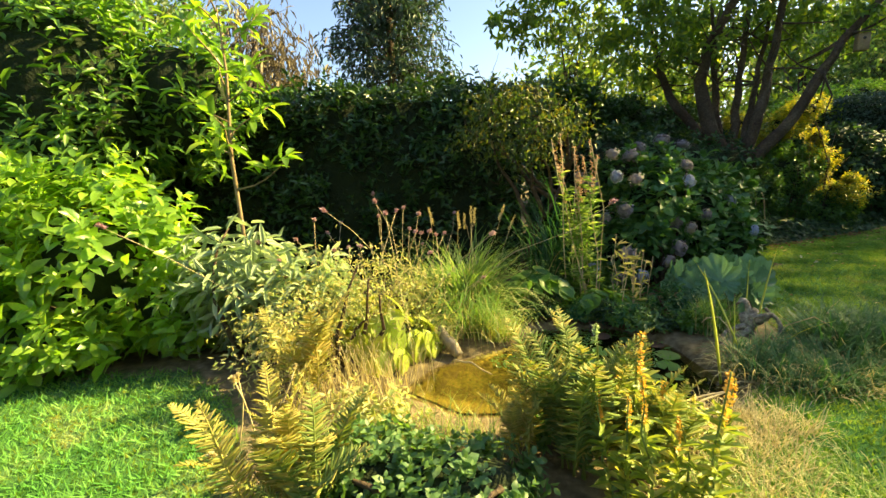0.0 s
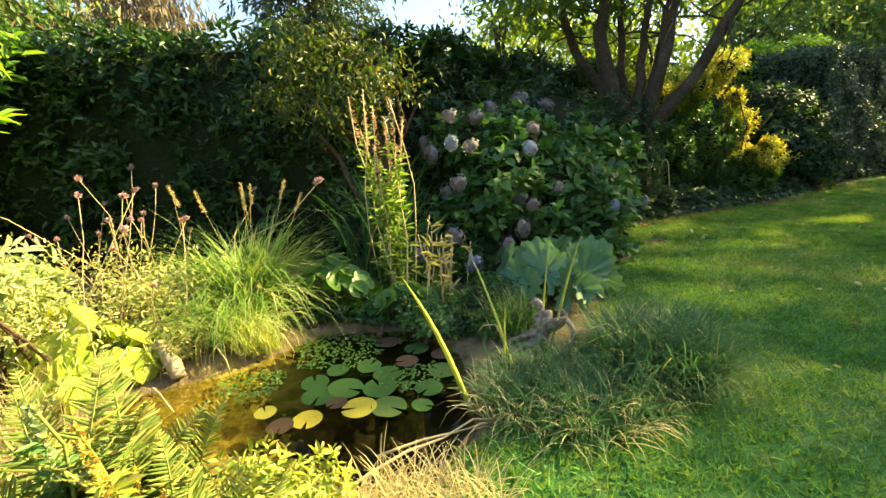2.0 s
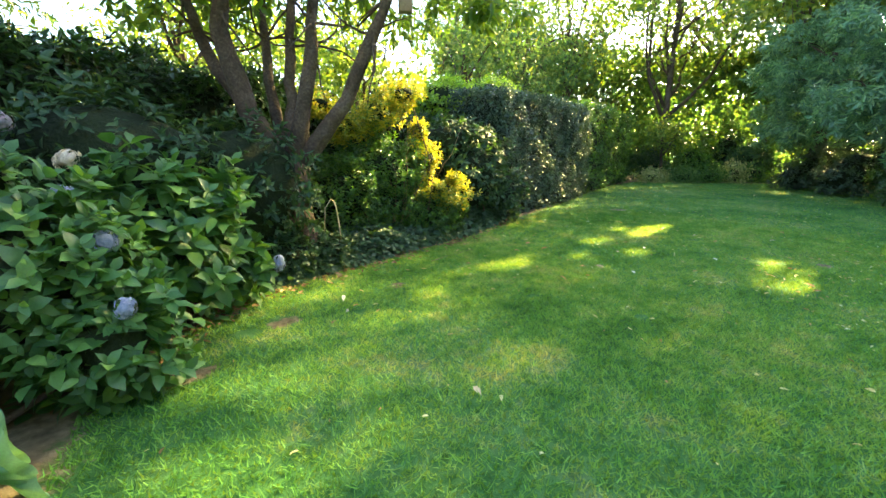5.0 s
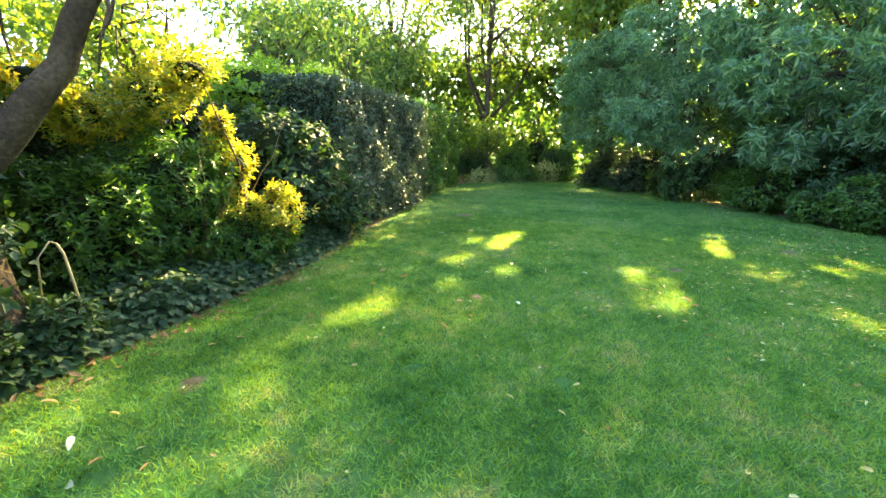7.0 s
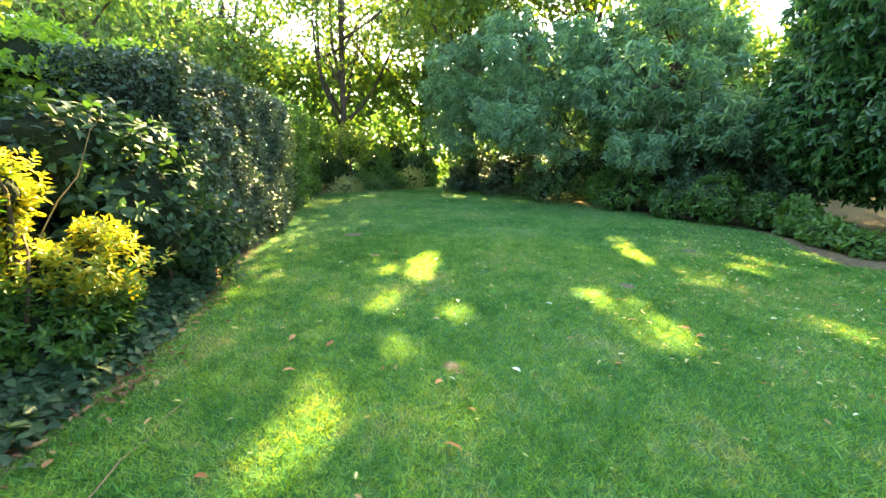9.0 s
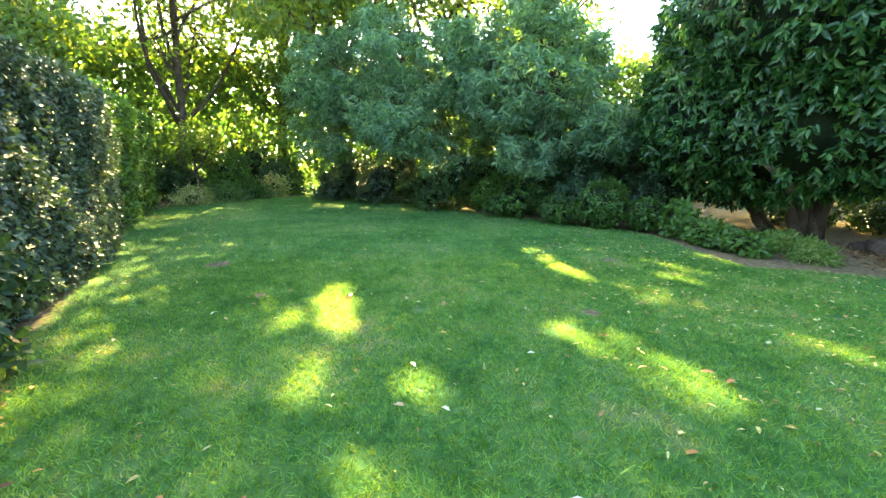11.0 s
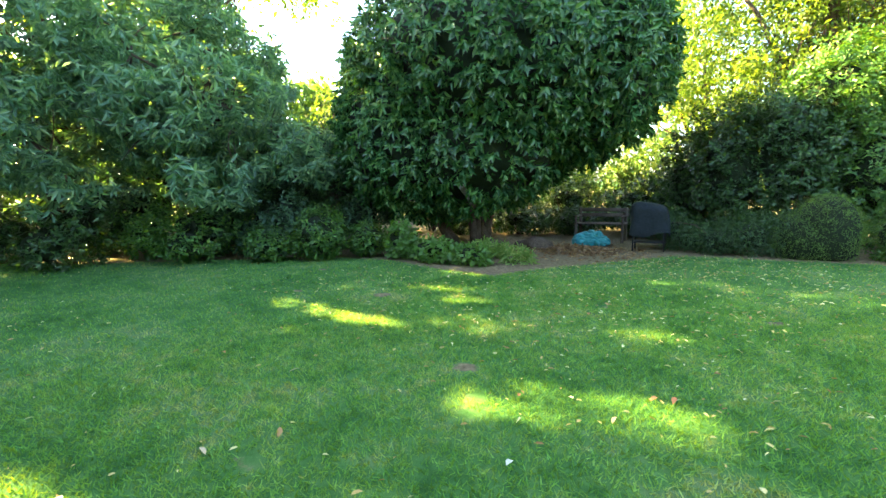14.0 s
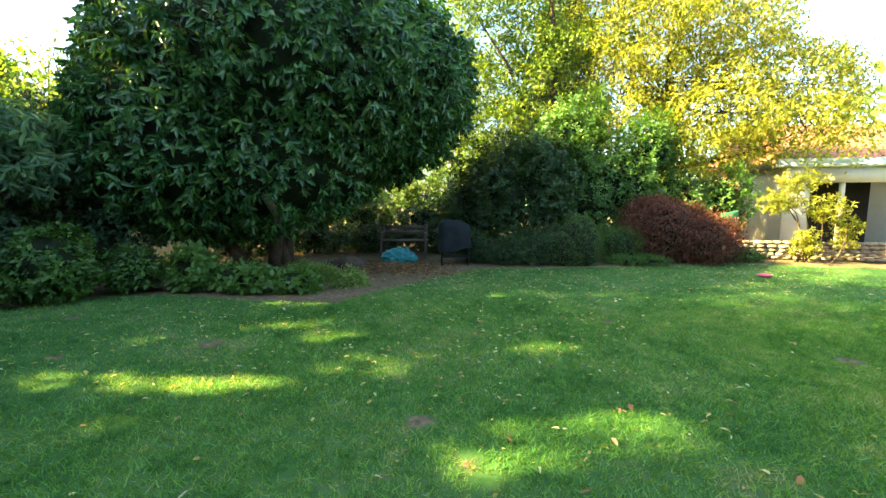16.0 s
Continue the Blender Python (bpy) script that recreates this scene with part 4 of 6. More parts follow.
# ---- the pond's plants ----
bush("buddleja", (-2.75, 1.75, 0), [((-2.7, 1.75, 0.5), (0.5, 0.4, 0.5)), ((-2.25, 1.7, 0.42), (0.4, 0.35, 0.42))], M_BUDD, "grey-green buddleja with long felted drooping leaves", "shrub",
     130, 7, LEAF4, 0.19, 0.24, 31, core=0.0, droop=0.55, depth=0.4, stems=9, twig=1.2)
bush("wild_flower_tangle", (-1.9, 1.55, 0), [((-1.9, 1.5, 0.4), (0.55, 0.4, 0.42)), ((-1.5, 1.95, 0.35), (0.4, 0.4, 0.4)), ((-2.2, 1.1, 0.3), (0.4, 0.3, 0.35))], M_WEED,
     "tangle of fading wild flowers and straw-coloured stems", "wild plants", 620, 6, LEAF2, 0.042, 0.3, 32, core=0.0, depth=0.6, stems=22)


def stalks(name, at, label, category, count, spread, height, lean, mat, seed, head=None, head_mat=None, thick=0.0022, leaf=None, leaf_mat=None, leaf_n=0, leaf_size=0.05, leaf_ratio=0.25):
    """Upright flower stalks, each with its own flower spike and leaves."""
    r = rng_of(seed)
    ob = thing(name, at, label, category)
    for i in range(count):
        b = np.array((r.normal() * spread, r.normal() * spread, -0.02))
        h = height * r.uniform(0.6, 1.05)
        e = b + np.array((r.normal() * lean * h, r.normal() * lean * h, h))
        part("stem", limb(r, b, e, thick * 1.6, thick, 0.03, 6, 5), mat, ob)
        if head:
            f = r.uniform(1 - head, 1.0, 70)[:, None]
            p = b + (e - b) * f
            a = r.normal(size=p.shape) * np.array((1, 1, 0.3)) + np.array((0, 0, 0.5))
            tagged(part("flower_spike", leaves(LEAF2, p, a, r.normal(size=p.shape), 0.022 * h ** 0.5 * r.uniform(0.6, 1.2, 70), 0.012), head_mat, ob), kind="stuff")
        if leaf_n:
            f = r.uniform(0.1, 1 - (head or 0) * 0.8, leaf_n)[:, None]
            p = b + (e - b) * f
            a = r.normal(size=p.shape) * np.array((1, 1, 0.15)) + np.array((0, 0, 0.45))
            tagged(part("leaf_spray", leaves(LEAF4, p, a, np.array((0, 0, 1.0)) + r.normal(size=p.shape) * 0.3, leaf_size * r.uniform(0.5, 1.2, leaf_n), leaf_size * leaf_ratio), leaf_mat, ob), kind="stuff")
    return ob


def grass_clump(name, at, label, count, rx, ry, length, width, lean, bend, mat, seed, dry=0, heads=0, category="grass"):
    r = rng_of(seed)
    ob = thing(name, at, label, category)
    tagged(part("grass", blades(r, disc(r, count, 0, 0, rx, ry), length, width, lean, bend), mat, ob), kind="stuff")
    if dry:
        tagged(part("dry_grass", blades(r, disc(r, dry, 0, 0, rx * 1.15, ry * 1.15), length * 0.85, width, lean * 1.3, bend * 1.2), M_STRAW, ob), kind="stuff")
    for i in range(heads):
        b = disc(r, 1, 0, 0, rx * 0.7, ry * 0.7)[0]
        e = b + np.array((r.normal() * 0.14, r.normal() * 0.14, length * r.uniform(0.85, 1.0)))
        part("stem", limb(r, b, e, 0.002, 0.0012, 0.04, 5, 4), M_STALK, ob)
        p = e + np.linspace(-0.1, 0.04, 90)[:, None] * unit(e - b)[None]
        part("seed_head", leaves(LEAF2, p, r.normal(size=p.shape) + unit(e - b) * 0.8, r.normal(size=p.shape), 0.022, 0.004), M_STRAW, ob)
    return ob


grass_clump("fountain_grass", (-1.02, 2.45, 0), "arching fountain grass with a few buff bottle-brush heads", 1000, 0.17, 0.15, 1.0, 0.0125, 0.75, 1.35, M_GRASS, 41, 150, 7)
grass_clump("sedge_clump", (-0.95, 1.95, 0), "pale sedge trailing to the water", 360, 0.18, 0.14, 0.62, 0.009, 0.5, 1.7, M_GRASS, 42, 110)
grass_clump("tall_reed_clump", (0.0, 3.0, 0), "tall green reed clump before the hedge", 170, 0.28, 0.2, 1.3, 0.018, 0.22, 1.1, M_TUFT, 43, 15)
grass_clump("tuft_grass_mound", (1.02, 1.08, 0), "long uncut grass mound on the pond's bank", 1900, 0.4, 0.28, 0.32, 0.008, 0.6, 1.4, M_TUFT, 44, 850)
grass_clump("tuft_grass_mound", (1.58, 1.32, 0), "rank dark green grass tuft beside the lawn", 1700, 0.3, 0.26, 0.46, 0.01, 0.5, 1.4, M_TUFT, 45, 90)
grass_clump("dry_grass_tuft", (-1.8, 0.85, 0), "bleached dry grass stalks at the pond's edge", 130, 0.36, 0.3, 0.42, 0.004, 0.2, 0.6, M_STRAW, 46, 0)
grass_clump("dry_grass_tuft", (0.0, 0.25, 0), "yellowing cut grass on the bank", 900, 0.35, 0.3, 0.2, 0.004, 0.7, 1.2, M_STRAW, 47, 0)
grass_clump("bank_grass", (0.15, -0.05, 0), "fresh long grass along the sunny bank", 2200, 0.5, 0.42, 0.16, 0.004, 0.6, 1.2, M_GRASS, 48, 300)
grass_clump("dry_grass_tuft", (-1.6, 1.15, 0), "pale seeding grass among wild flowers", 130, 0.35, 0.25, 0.34, 0.004, 0.3, 0.7, M_STRAW, 49, 0)
grass_clump("bank_grass", (-0.75, 1.85, 0), "yellow-green rushes at the water's edge", 300, 0.15, 0.1, 0.3, 0.006, 0.5, 0.9, M_REED, 50, 30)
grass_clump("dry_grass_tuft", (-1.95, 1.35, 0), "straw-coloured grass in full sun", 100, 0.45, 0.3, 0.42, 0.004, 0.4, 0.9, M_STRAW, 57, 0)
grass_clump("bank_grass", (-1.35, 0.4, 0), "thin sunlit grass between the ferns", 420, 0.5, 0.26, 0.26, 0.004, 0.3, 0.9, M_GRASS, 58, 160)
grass_clump("bank_grass", (0.92, 1.8, 0), "upright green rushes behind the driftwood", 260, 0.16, 0.12, 0.36, 0.007, 0.25, 0.6, M_GRASS, 65, 60)
grass_clump("bank_grass", (0.3, 0.5, 0), "yellowing grass hanging into the pond", 700, 0.3, 0.16, 0.22, 0.004, 0.7, 1.3, M_STRAW, 59, 0)
stalks("loosestrife", (0.15, 2.5, 0), "tall faded loosestrife with rust-brown spires", "wild flowers", 11, 0.09, 1.78, 0.12, M_STALK, 51, 0.26, M_SPIRE, 0.004, True, M_GRASS, 70, 0.1, 0.2)
stalks("yellow_loosestrife", (-0.42, 0.12, 0), "yellowing loosestrife spikes in the sun", "wild flowers", 9, 0.13, 0.72, 0.08, M_STEM, 52, 0.3, M_ORANGE, 0.003, True, M_LOOSE, 60, 0.085, 0.3)
stalks("pond_flower", (-0.62, 0.2, 0), "single leafy flower stem above the ferns", "wild flowers", 2, 0.03, 0.9, 0.03, M_STEM, 53, 0.12, M_BUDD, 0.004, True, M_BRAMBLE, 60, 0.07, 0.25)
stalks("dry_seed_stems", (-1.7, 1.9, 0), "thin dry verbena stems with faded pink heads", "wild flowers", 34, 0.3, 1.1, 0.5, M_STALK, 54, 0.02, M_PINK, 0.0017)
stalks("wild_carrot", (-2.05, 0.35, 0), "dead cow parsley stems with brown heads", "wild flowers", 5, 0.08, 0.62, 0.3, M_STALK, 55, 0.06, M_STRAW, 0.003)
stalks("reed_stems", (0.45, 2.35, 0), "bare brown reed stems by the water", "wild plants", 12, 0.09, 0.7, 0.08, M_STALK, 56, 0, None, 0.003, True, M_WEED, 6, 0.12, 0.12)
fern((-0.6, 0.3, 0), 40, 0.68, M_FERN, "bushy green fern with upright fronds", 61, 0.5)
fern((-0.32, 0.25, 0), 24, 0.55, M_FERN, "smaller fern leaning over the bank", 64, 1.0)
fern((-0.85, 0.4, 0), 10, 0.55, M_FERNY, "yellowing fern at the water's edge", 67, 0.6)
fern((-1.85, 0.12, 0), 20, 0.58, M_FERNY, "large yellowing fern arching onto the lawn", 70, 1.3)
fern((-2.0, 0.95, 0), 11, 0.72, M_FERNY, "tall golden fern among dry grass", 73, 0.5)
fern((-1.7, -0.05, 0), 7, 0.55, M_FERN, "low green fern in its shade", 76, 1.3)
bush("bramble_patch", (-1.15, 0.0, 0), [((-1.15, 0.0, 0.14), (0.38, 0.26, 0.2)), ((-1.5, 0.15, 0.12), (0.3, 0.25, 0.18))], M_BRAMBLE, "low blue-green bramble with rounded leaves", "shrub", 220, 6, LEAF8, 0.048, 0.75, 33, core=0.6, stems=6)
hosta = [mesh_of("leaf", leaves((LEAF8[0] * np.array((1, 1.2, 0.7)), LEAF8[1]), np.zeros((1, 3)), np.array([(1.0, 0, 0)]), np.array([(0, 0, 1.0)]), 0.25, 0.16), M_HOSTA)]
leafy_plant("hosta", (-1.66, 1.62, 0), "lime yellow hosta with broad pointed leaves", "plant", hosta, M_HOSTA, 40, 0.33, 0.42, 62, 81)
leafy_plant("hosta", (-1.42, 1.62, 0), "yellow-green hosta over the pond's rim", "plant", hosta, M_HOSTA, 20, 0.17, 0.28, 60, 82)
leafy_plant("hosta", (-1.62, 1.4, 0), "small lime hosta at the shallow water", "plant", hosta, M_HOSTA, 14, 0.16, 0.2, 62, 86)
marsh = [mesh_of("leaf", round_leaf(0.11, 0, 0.3, 0.2, 0, 5), M_MARSH), mesh_of("leaf", round_leaf(0.085, 0, 0.35, 0.3, 0, 6), M_MARSH)]
leafy_plant("marsh_marigold", (-0.35, 2.4, 0), "glossy round-leaved marsh plant in shade", "plant", marsh, M_MARSH, 26, 0.34, 0.4, 30, 83)
leafy_plant("marsh_marigold", (0.15, 2.25, 0), "low round-leaved marsh plant at the water", "plant", marsh, M_MARSH, 14, 0.25, 0.25, 30, 84)
gun = [mesh_of("leaf", round_leaf(0.21, 0.19, 0.3, 0.3, 17, s, 6, 96), M_GUN) for s in (7, 8, 9)]
leafy_plant("ornamental_rhubarb", (1.32, 2.42, 0), "ornamental rhubarb with big jagged grey-green leaves", "plant", gun, M_GUN, 17, 0.44, 0.4, 58, 85, 0.012)


def lily_pads():
    r = rng_of(91)
    spots = [(-0.31, 1.48, 0.085, 0), (-0.26, 1.34, 0.1, 0), (-0.12, 1.4, 0.105, 0), (0.06, 1.39, 0.1, 0), (0.1, 1.53, 0.09, 0), (0.26, 1.81, 0.085, 0), (0.41, 1.53, 0.09, 0), (0.33, 1.35, 0.085, 0), (0.07, 1.92, 0.08, 2), (-0.03, 1.21, 0.095, 1), (0.13, 1.2, 0.1, 0),
             (-0.27, 1.14, 0.08, 1), (-0.39, 1.1, 0.07, 2), (-0.02, 1.63, 0.08, 0), (0.2, 1.66, 0.075, 2), (-0.2, 1.6, 0.07, 0), (0.3, 1.2, 0.06, 0), (-0.5, 1.22, 0.06, 1), (0.42, 1.72, 0.07, 2), (-0.15, 1.26, 0.06, 2)]
    ob = thing("water_lily", (0, 1.5, -0.055), "floating lily pads, green with some turned yellow", "water lily")
    base = round_leaf(1.0, 0, 0.16, 0.03, 0, 3, 3, 26)
    rim = (np.concatenate([base[0], base[0] - np.array((0, 0, 0.03))]), np.concatenate([base[1], base[1][:, ::-1] + len(base[0])]))
    kinds = [mesh_of("lily_pad", rim, m) for m in (M_PAD, M_PADY, M_PADB)]
    for i, (x, y, q, k) in enumerate(spots):
        p = part("lily_pad", kinds[k], None, ob)
        p.matrix_basis = pose(x, y - 1.5, 0.002 + 0.0006 * i % 0.006, r.normal() * 1.2, r.normal() * 1.2, r.rand() * 360) @ Matrix.Diagonal((q, q, q * 0.5, 1))


lily_pads()
for i, (x, y, q, h, m, lab) in enumerate(((0.4, 2.3, 0.3, 0.2, M_MARSH, "low green weeds on the pond's shaded rim"), (-0.75, 2.3, 0.3, 0.2, M_WEED, "straggling weeds beside the fountain grass"), (0.85, 2.25, 0.32, 0.24, M_TUFT, "dark leafy weeds before the hydrangea"),
                                          (0.9, 1.85, 0.24, 0.18, M_MARSH, "fresh green weeds behind the driftwood"), (-1.3, 1.75, 0.28, 0.2, M_WEED, "sunlit weeds along the shallow bank"), (-0.25, 0.5, 0.3, 0.2, M_LOOSE, "yellow-green weeds on the near bank"),
                                          (-1.6, 0.6, 0.32, 0.24, M_WEED, "seeding weeds between fern and water"), (-0.65, 0.5, 0.25, 0.2, M_BRAMBLE, "leafy weeds under the ferns"), (-2.3, 1.9, 0.35, 0.35, M_WEED, "bleached weeds below the buddleja"), (0.3, 2.75, 0.45, 0.35, M_MARSH, "shaded leafy growth before the hedge"))):
    bush("pond_weed_clump", (x, y, 0), [((x, y, h * 0.4), (q, q * 0.7, h * 0.8))], m, lab, "weeds", 70, 6, LEAF4, 0.055, 0.4, 280 + i, core=0.0, depth=0.5, stems=3, group="weeds round the pond")
rims = rng_of(94)
for i in range(21):
    k = i / 20
    x, y = 0.72 - 2.2 * k + rims.normal() * 0.04, 1.75 + 0.52 * math.sin(k * 3.14) + rims.normal() * 0.04
    bush("pond_weed_clump", (x, y, 0), [((x, y, 0.06), (0.17, 0.12, 0.13))], (M_MARSH, M_IVY, M_BRAMBLE, M_TUFT)[i % 4], "small leafy weeds overhanging the pond's far rim", "weeds", 34, 5, LEAF4, 0.055, 0.5, 600 + i, core=0.0, depth=0.5, stems=2, group="weeds round the pond")
rw = rng_of(96)
wx, wy = rw.uniform(-0.9, 0.5, 2600), rw.uniform(1.2, 2.15, 2600)
ok = (inside_distance(POND, wx, wy) > 0.02) & (np.sin(wx * 7) * np.sin(wy * 9 + 1) + (wy - 1.6) * 1.6 > 0.1)
wp = np.stack([wx[ok], wy[ok], np.full(ok.sum(), -0.054)], -1)
weed = thing("floating_pondweed", (0, 1.6, -0.06), "small green pondweed floating by the far rim", "pondweed", kind="stuff")
part("weed", rel(leaves(LEAF2, wp, rw.normal(size=wp.shape) * np.array((1, 1, 0.15)), np.array((0, 0, 1.0)) + rw.normal(size=wp.shape) * 0.2, 0.035 * rw.uniform(0.5, 1.3, len(wp)), 0.018), (0, 1.6, -0.06)), M_MARSH, weed)


def iris():
    """Single long yellowing iris leaves that stand out of the water's edge."""
    r = rng_of(95)
    at = (0.75, 1.3, 0)
    ob = thing("yellow_flag_iris", at, "long yellowing iris leaves at the pond's rim", "plant")
    for bx, by, ex, ey, ez, w in ((-0.2, -0.18, -0.5, -0.4, 0.74, 0.026), (0.07, -0.04, -0.16, 0.28, 0.64, 0.018), (0.3, 0.28, 0.52, 0.4, 0.7, 0.022), (0.26, 0.3, 0.32, 0.4, 0.6, 0.016),
                                  (-0.02, -0.02, 0.0, 0.06, 0.42, 0.014), (0.22, 0.1, 0.55, -0.1, 0.3, 0.01)):
        f = np.linspace(0, 1, 8)[:, None]
        a, b = np.array((bx, by, -0.08)), np.array((ex, ey, ez))
        pts = a + (b - a) * f + np.array((0, 0, 0.06)) * np.sin(f * 3.14)
        s = unit(np.cross(b - a, np.array((0.3, -1.0, 0.2))))
        n = unit(np.cross(b - a, s))
        wd = (w * (1 - f ** 2.2) + 0.002) / 2
        v = np.concatenate([pts - s * wd, pts + n * wd * 0.25, pts + s * wd, pts - n * wd * 0.25])
        t = []
        for i in range(7):
            for c, d in ((0, 8), (8, 16), (16, 24), (24, 0)):
                t += [(c + i, d + i, d + i + 1), (c + i, d + i + 1, c + i + 1)]
        part("leaf", (v, np.array(t)), M_REED, ob)
    part("bent_leaf", tube([(0.3, 0.12, 0), (0.4, 0.1, 0.2), (0.55, 0.06, 0.27), (0.66, 0.02, 0.2), (0.7, 0.0, 0.08)], 0.004, 5), M_STALK, ob)
    part("bent_leaf", tube([(0.05, 0.05, 0), (0.0, 0.1, 0.2), (-0.04, 0.14, 0.26), (-0.1, 0.18, 0.24), (-0.12, 0.2, 0.2)], 0.004, 5), M_STALK, ob)


iris()


def driftwood():
    r = rng_of(97)
    at = (1.02, 1.55, 0)
    ob = thing("driftwood", at, "weathered gnarled driftwood stump on the bank", "driftwood")
    part("stump", tube([(0.02, 0.05, -0.03), (0.01, 0.03, 0.1), (-0.01, 0.02, 0.2), (0.03, 0, 0.27)], [0.06, 0.04, 0.05, 0.02], 11, 3, 0.4), M_DRIFT, ob)
    for e in ((-0.24, -0.14, 0.03), (-0.16, 0.0, 0.08), (0.13, -0.12, 0.04), (0.1, 0.02, 0.27), (-0.09, 0.05, 0.29), (0.05, -0.08, 0.26), (-0.28, -0.05, 0.02)):
        part("root", limb(r, (0, 0.02, 0.14), e, 0.026, 0.009, 0.3, 8, 7, 0.35), M_DRIFT, ob)


driftwood()
r0 = rng_of(98)
for a, b in (((-0.05, 0.62, -0.04), (0.66, 0.95, 0.02)), ((0.1, 0.85, -0.05), (0.7, 1.0, 0.0)), ((-1.15, 1.42, 0.0), (-0.9, 1.15, 0.03))):
    ob = thing("fallen_stick", a, "pale dry stick lying across the pond's edge", "stick", "sticks in the pond")
    part("wood", rel(limb(r0, a, b, 0.007, 0.004, 0.05, 6, 6), a), M_STALK, ob)
stone = thing("shore_stone", (-1.2, 1.62, 0), "pale curved stone beside the pond", "stone")
part("rock", tube([(0.1, -0.06, -0.02), (0.06, -0.02, 0.05), (0.0, 0.02, 0.1), (-0.03, 0.03, 0.18)], [0.035, 0.045, 0.035, 0.018], 9, 4, 0.15), M_STONE, stone)

# small golden tree behind the pond
tree("golden_acer", (-0.45, 3.25), 2.0, 0.04, [((-0.5, 3.2, 1.95), (0.6, 0.45, 0.32)), ((-0.75, 3.2, 1.65), (0.4, 0.36, 0.26)), ((0.0, 3.15, 1.75), (0.42, 0.36, 0.28)), ((-0.3, 3.05, 1.45), (0.3, 0.28, 0.18))], M_ACER, "small ornamental tree with amber-tinted leaves", 400, 7, LEAF2, 0.06, 0.4, 101, droop=0.5, limbs=7)


# ---- hydrangeas and the shaded border ----
def flower_head(seed, material, q=0.085):
    r = rng_of(seed)
    d = unit(r.normal(size=(75, 3)) + np.array((0, 0, 0.5)))
    p = d * q * r.uniform(0.8, 1.08, 75)[:, None] * np.array((1, 1, 0.7))
    g = []
    for k in range(4):
        s = unit(np.cross(d, r.normal(size=3)[None]))
        c, w = math.cos(k * 1.57), math.sin(k * 1.57)
        g.append(leaves(LEAF2, p, s * c + np.cross(d, s) * w, d, 0.019, 0.017))
    g.append(solid(r, [((0, 0, 0), (q * 0.75, q * 0.75, q * 0.38))], 1.0, 2, 6, 9))
    return mesh_of("flower_head", join(*g), material)


HEADS = [flower_head(1, M_HYDF), flower_head(2, M_HYDF, 0.1), flower_head(3, M_HYDB, 0.075), flower_head(4, M_HYDW, 0.075)]


def hydrangea(at, blobs, label, tips, heads, seed, size=0.115, kinds=(0, 1, 0, 1, 2)):
    ob = bush("hydrangea", at, blobs, M_HYD, label, "shrub", tips, 7, LEAF8, size, 0.6, seed, core=0.5, stems=12, up=0.9, droop=0.15, depth=0.35, bump=0.32, scale=2.6, group="hydrangeas", twig=0.9)
    r = rng_of(seed + 500)
    p, o = shell(r, blobs, heads * 14, 0.02, 0.25, 2.6, 0.25)
    ok = (o[:, 1] < 0.45) & (o[:, 2] > -0.35) & ((p[:, 0] < at[0] + 0.1) | (r.rand(len(p)) < 0.3))
    chosen = []
    for q, d in zip(p[ok], o[ok]):
        if len(chosen) < heads and all(np.linalg.norm(q - c) > 0.17 for c, _ in chosen):
            chosen.append((q, d))
    for i, (q, d) in enumerate(chosen):
        h = part("flower_head", HEADS[kinds[i % len(kinds)]], None, ob)
        h.matrix_basis = Matrix.Translation(Vector(q + d * 0.08) - Vector(at)) @ Vector(d).to_track_quat("Z", "Y").to_matrix().to_4x4() @ Matrix.Scale(r.uniform(0.75, 1.15), 4)
    return ob


hydrangea((1.15, 3.3, 0), [((1.05, 3.3, 0.85), (0.5, 0.45, 0.5)), ((0.7, 3.1, 0.4), (0.42, 0.36, 0.42)), ((1.6, 3.45, 0.7), (0.6, 0.5, 0.6)), ((0.78, 3.5, 1.2), (0.34, 0.32, 0.3)), ((1.4, 3.65, 1.15), (0.42, 0.36, 0.36)), ((1.95, 3.3, 0.35), (0.4, 0.35, 0.38))], "hydrangea with fading grey-blue and mauve mopheads", 420, 26, 111, 0.125)
hydrangea((2.3, 4.3, 0), [((2.15, 4.25, 0.7), (0.65, 0.5, 0.65)), ((1.75, 3.75, 0.5), (0.5, 0.45, 0.5)), ((2.6, 4.6, 0.45), (0.45, 0.35, 0.45))], "broad green hydrangea with a few blue and cream heads", 260, 9, 112, 0.165, (2, 3, 0, 2))
bush("shaded_shrub", (2.3, 5.0, 0), [((1.9, 4.75, 1.1), (1.0, 0.5, 0.85)), ((0.9, 4.2, 1.0), (0.8, 0.45, 0.9)), ((2.9, 5.2, 1.0), (0.8, 0.45, 0.8))], M_IVY, "dark leafy shrub behind the hydrangeas", "shrub", 620, 7, LEAF4, 0.1, 0.5, 113, depth=0.35)
hedge("hedge", [(3.8, 7.6), (9.0, 10.0)], 2.1, 0.8, M_HEDGE, "dark mixed boundary hedge behind the tree", 20000, 0.12, 0.46, 12, LEAF_FAR, rough=0.16, shoot=7)


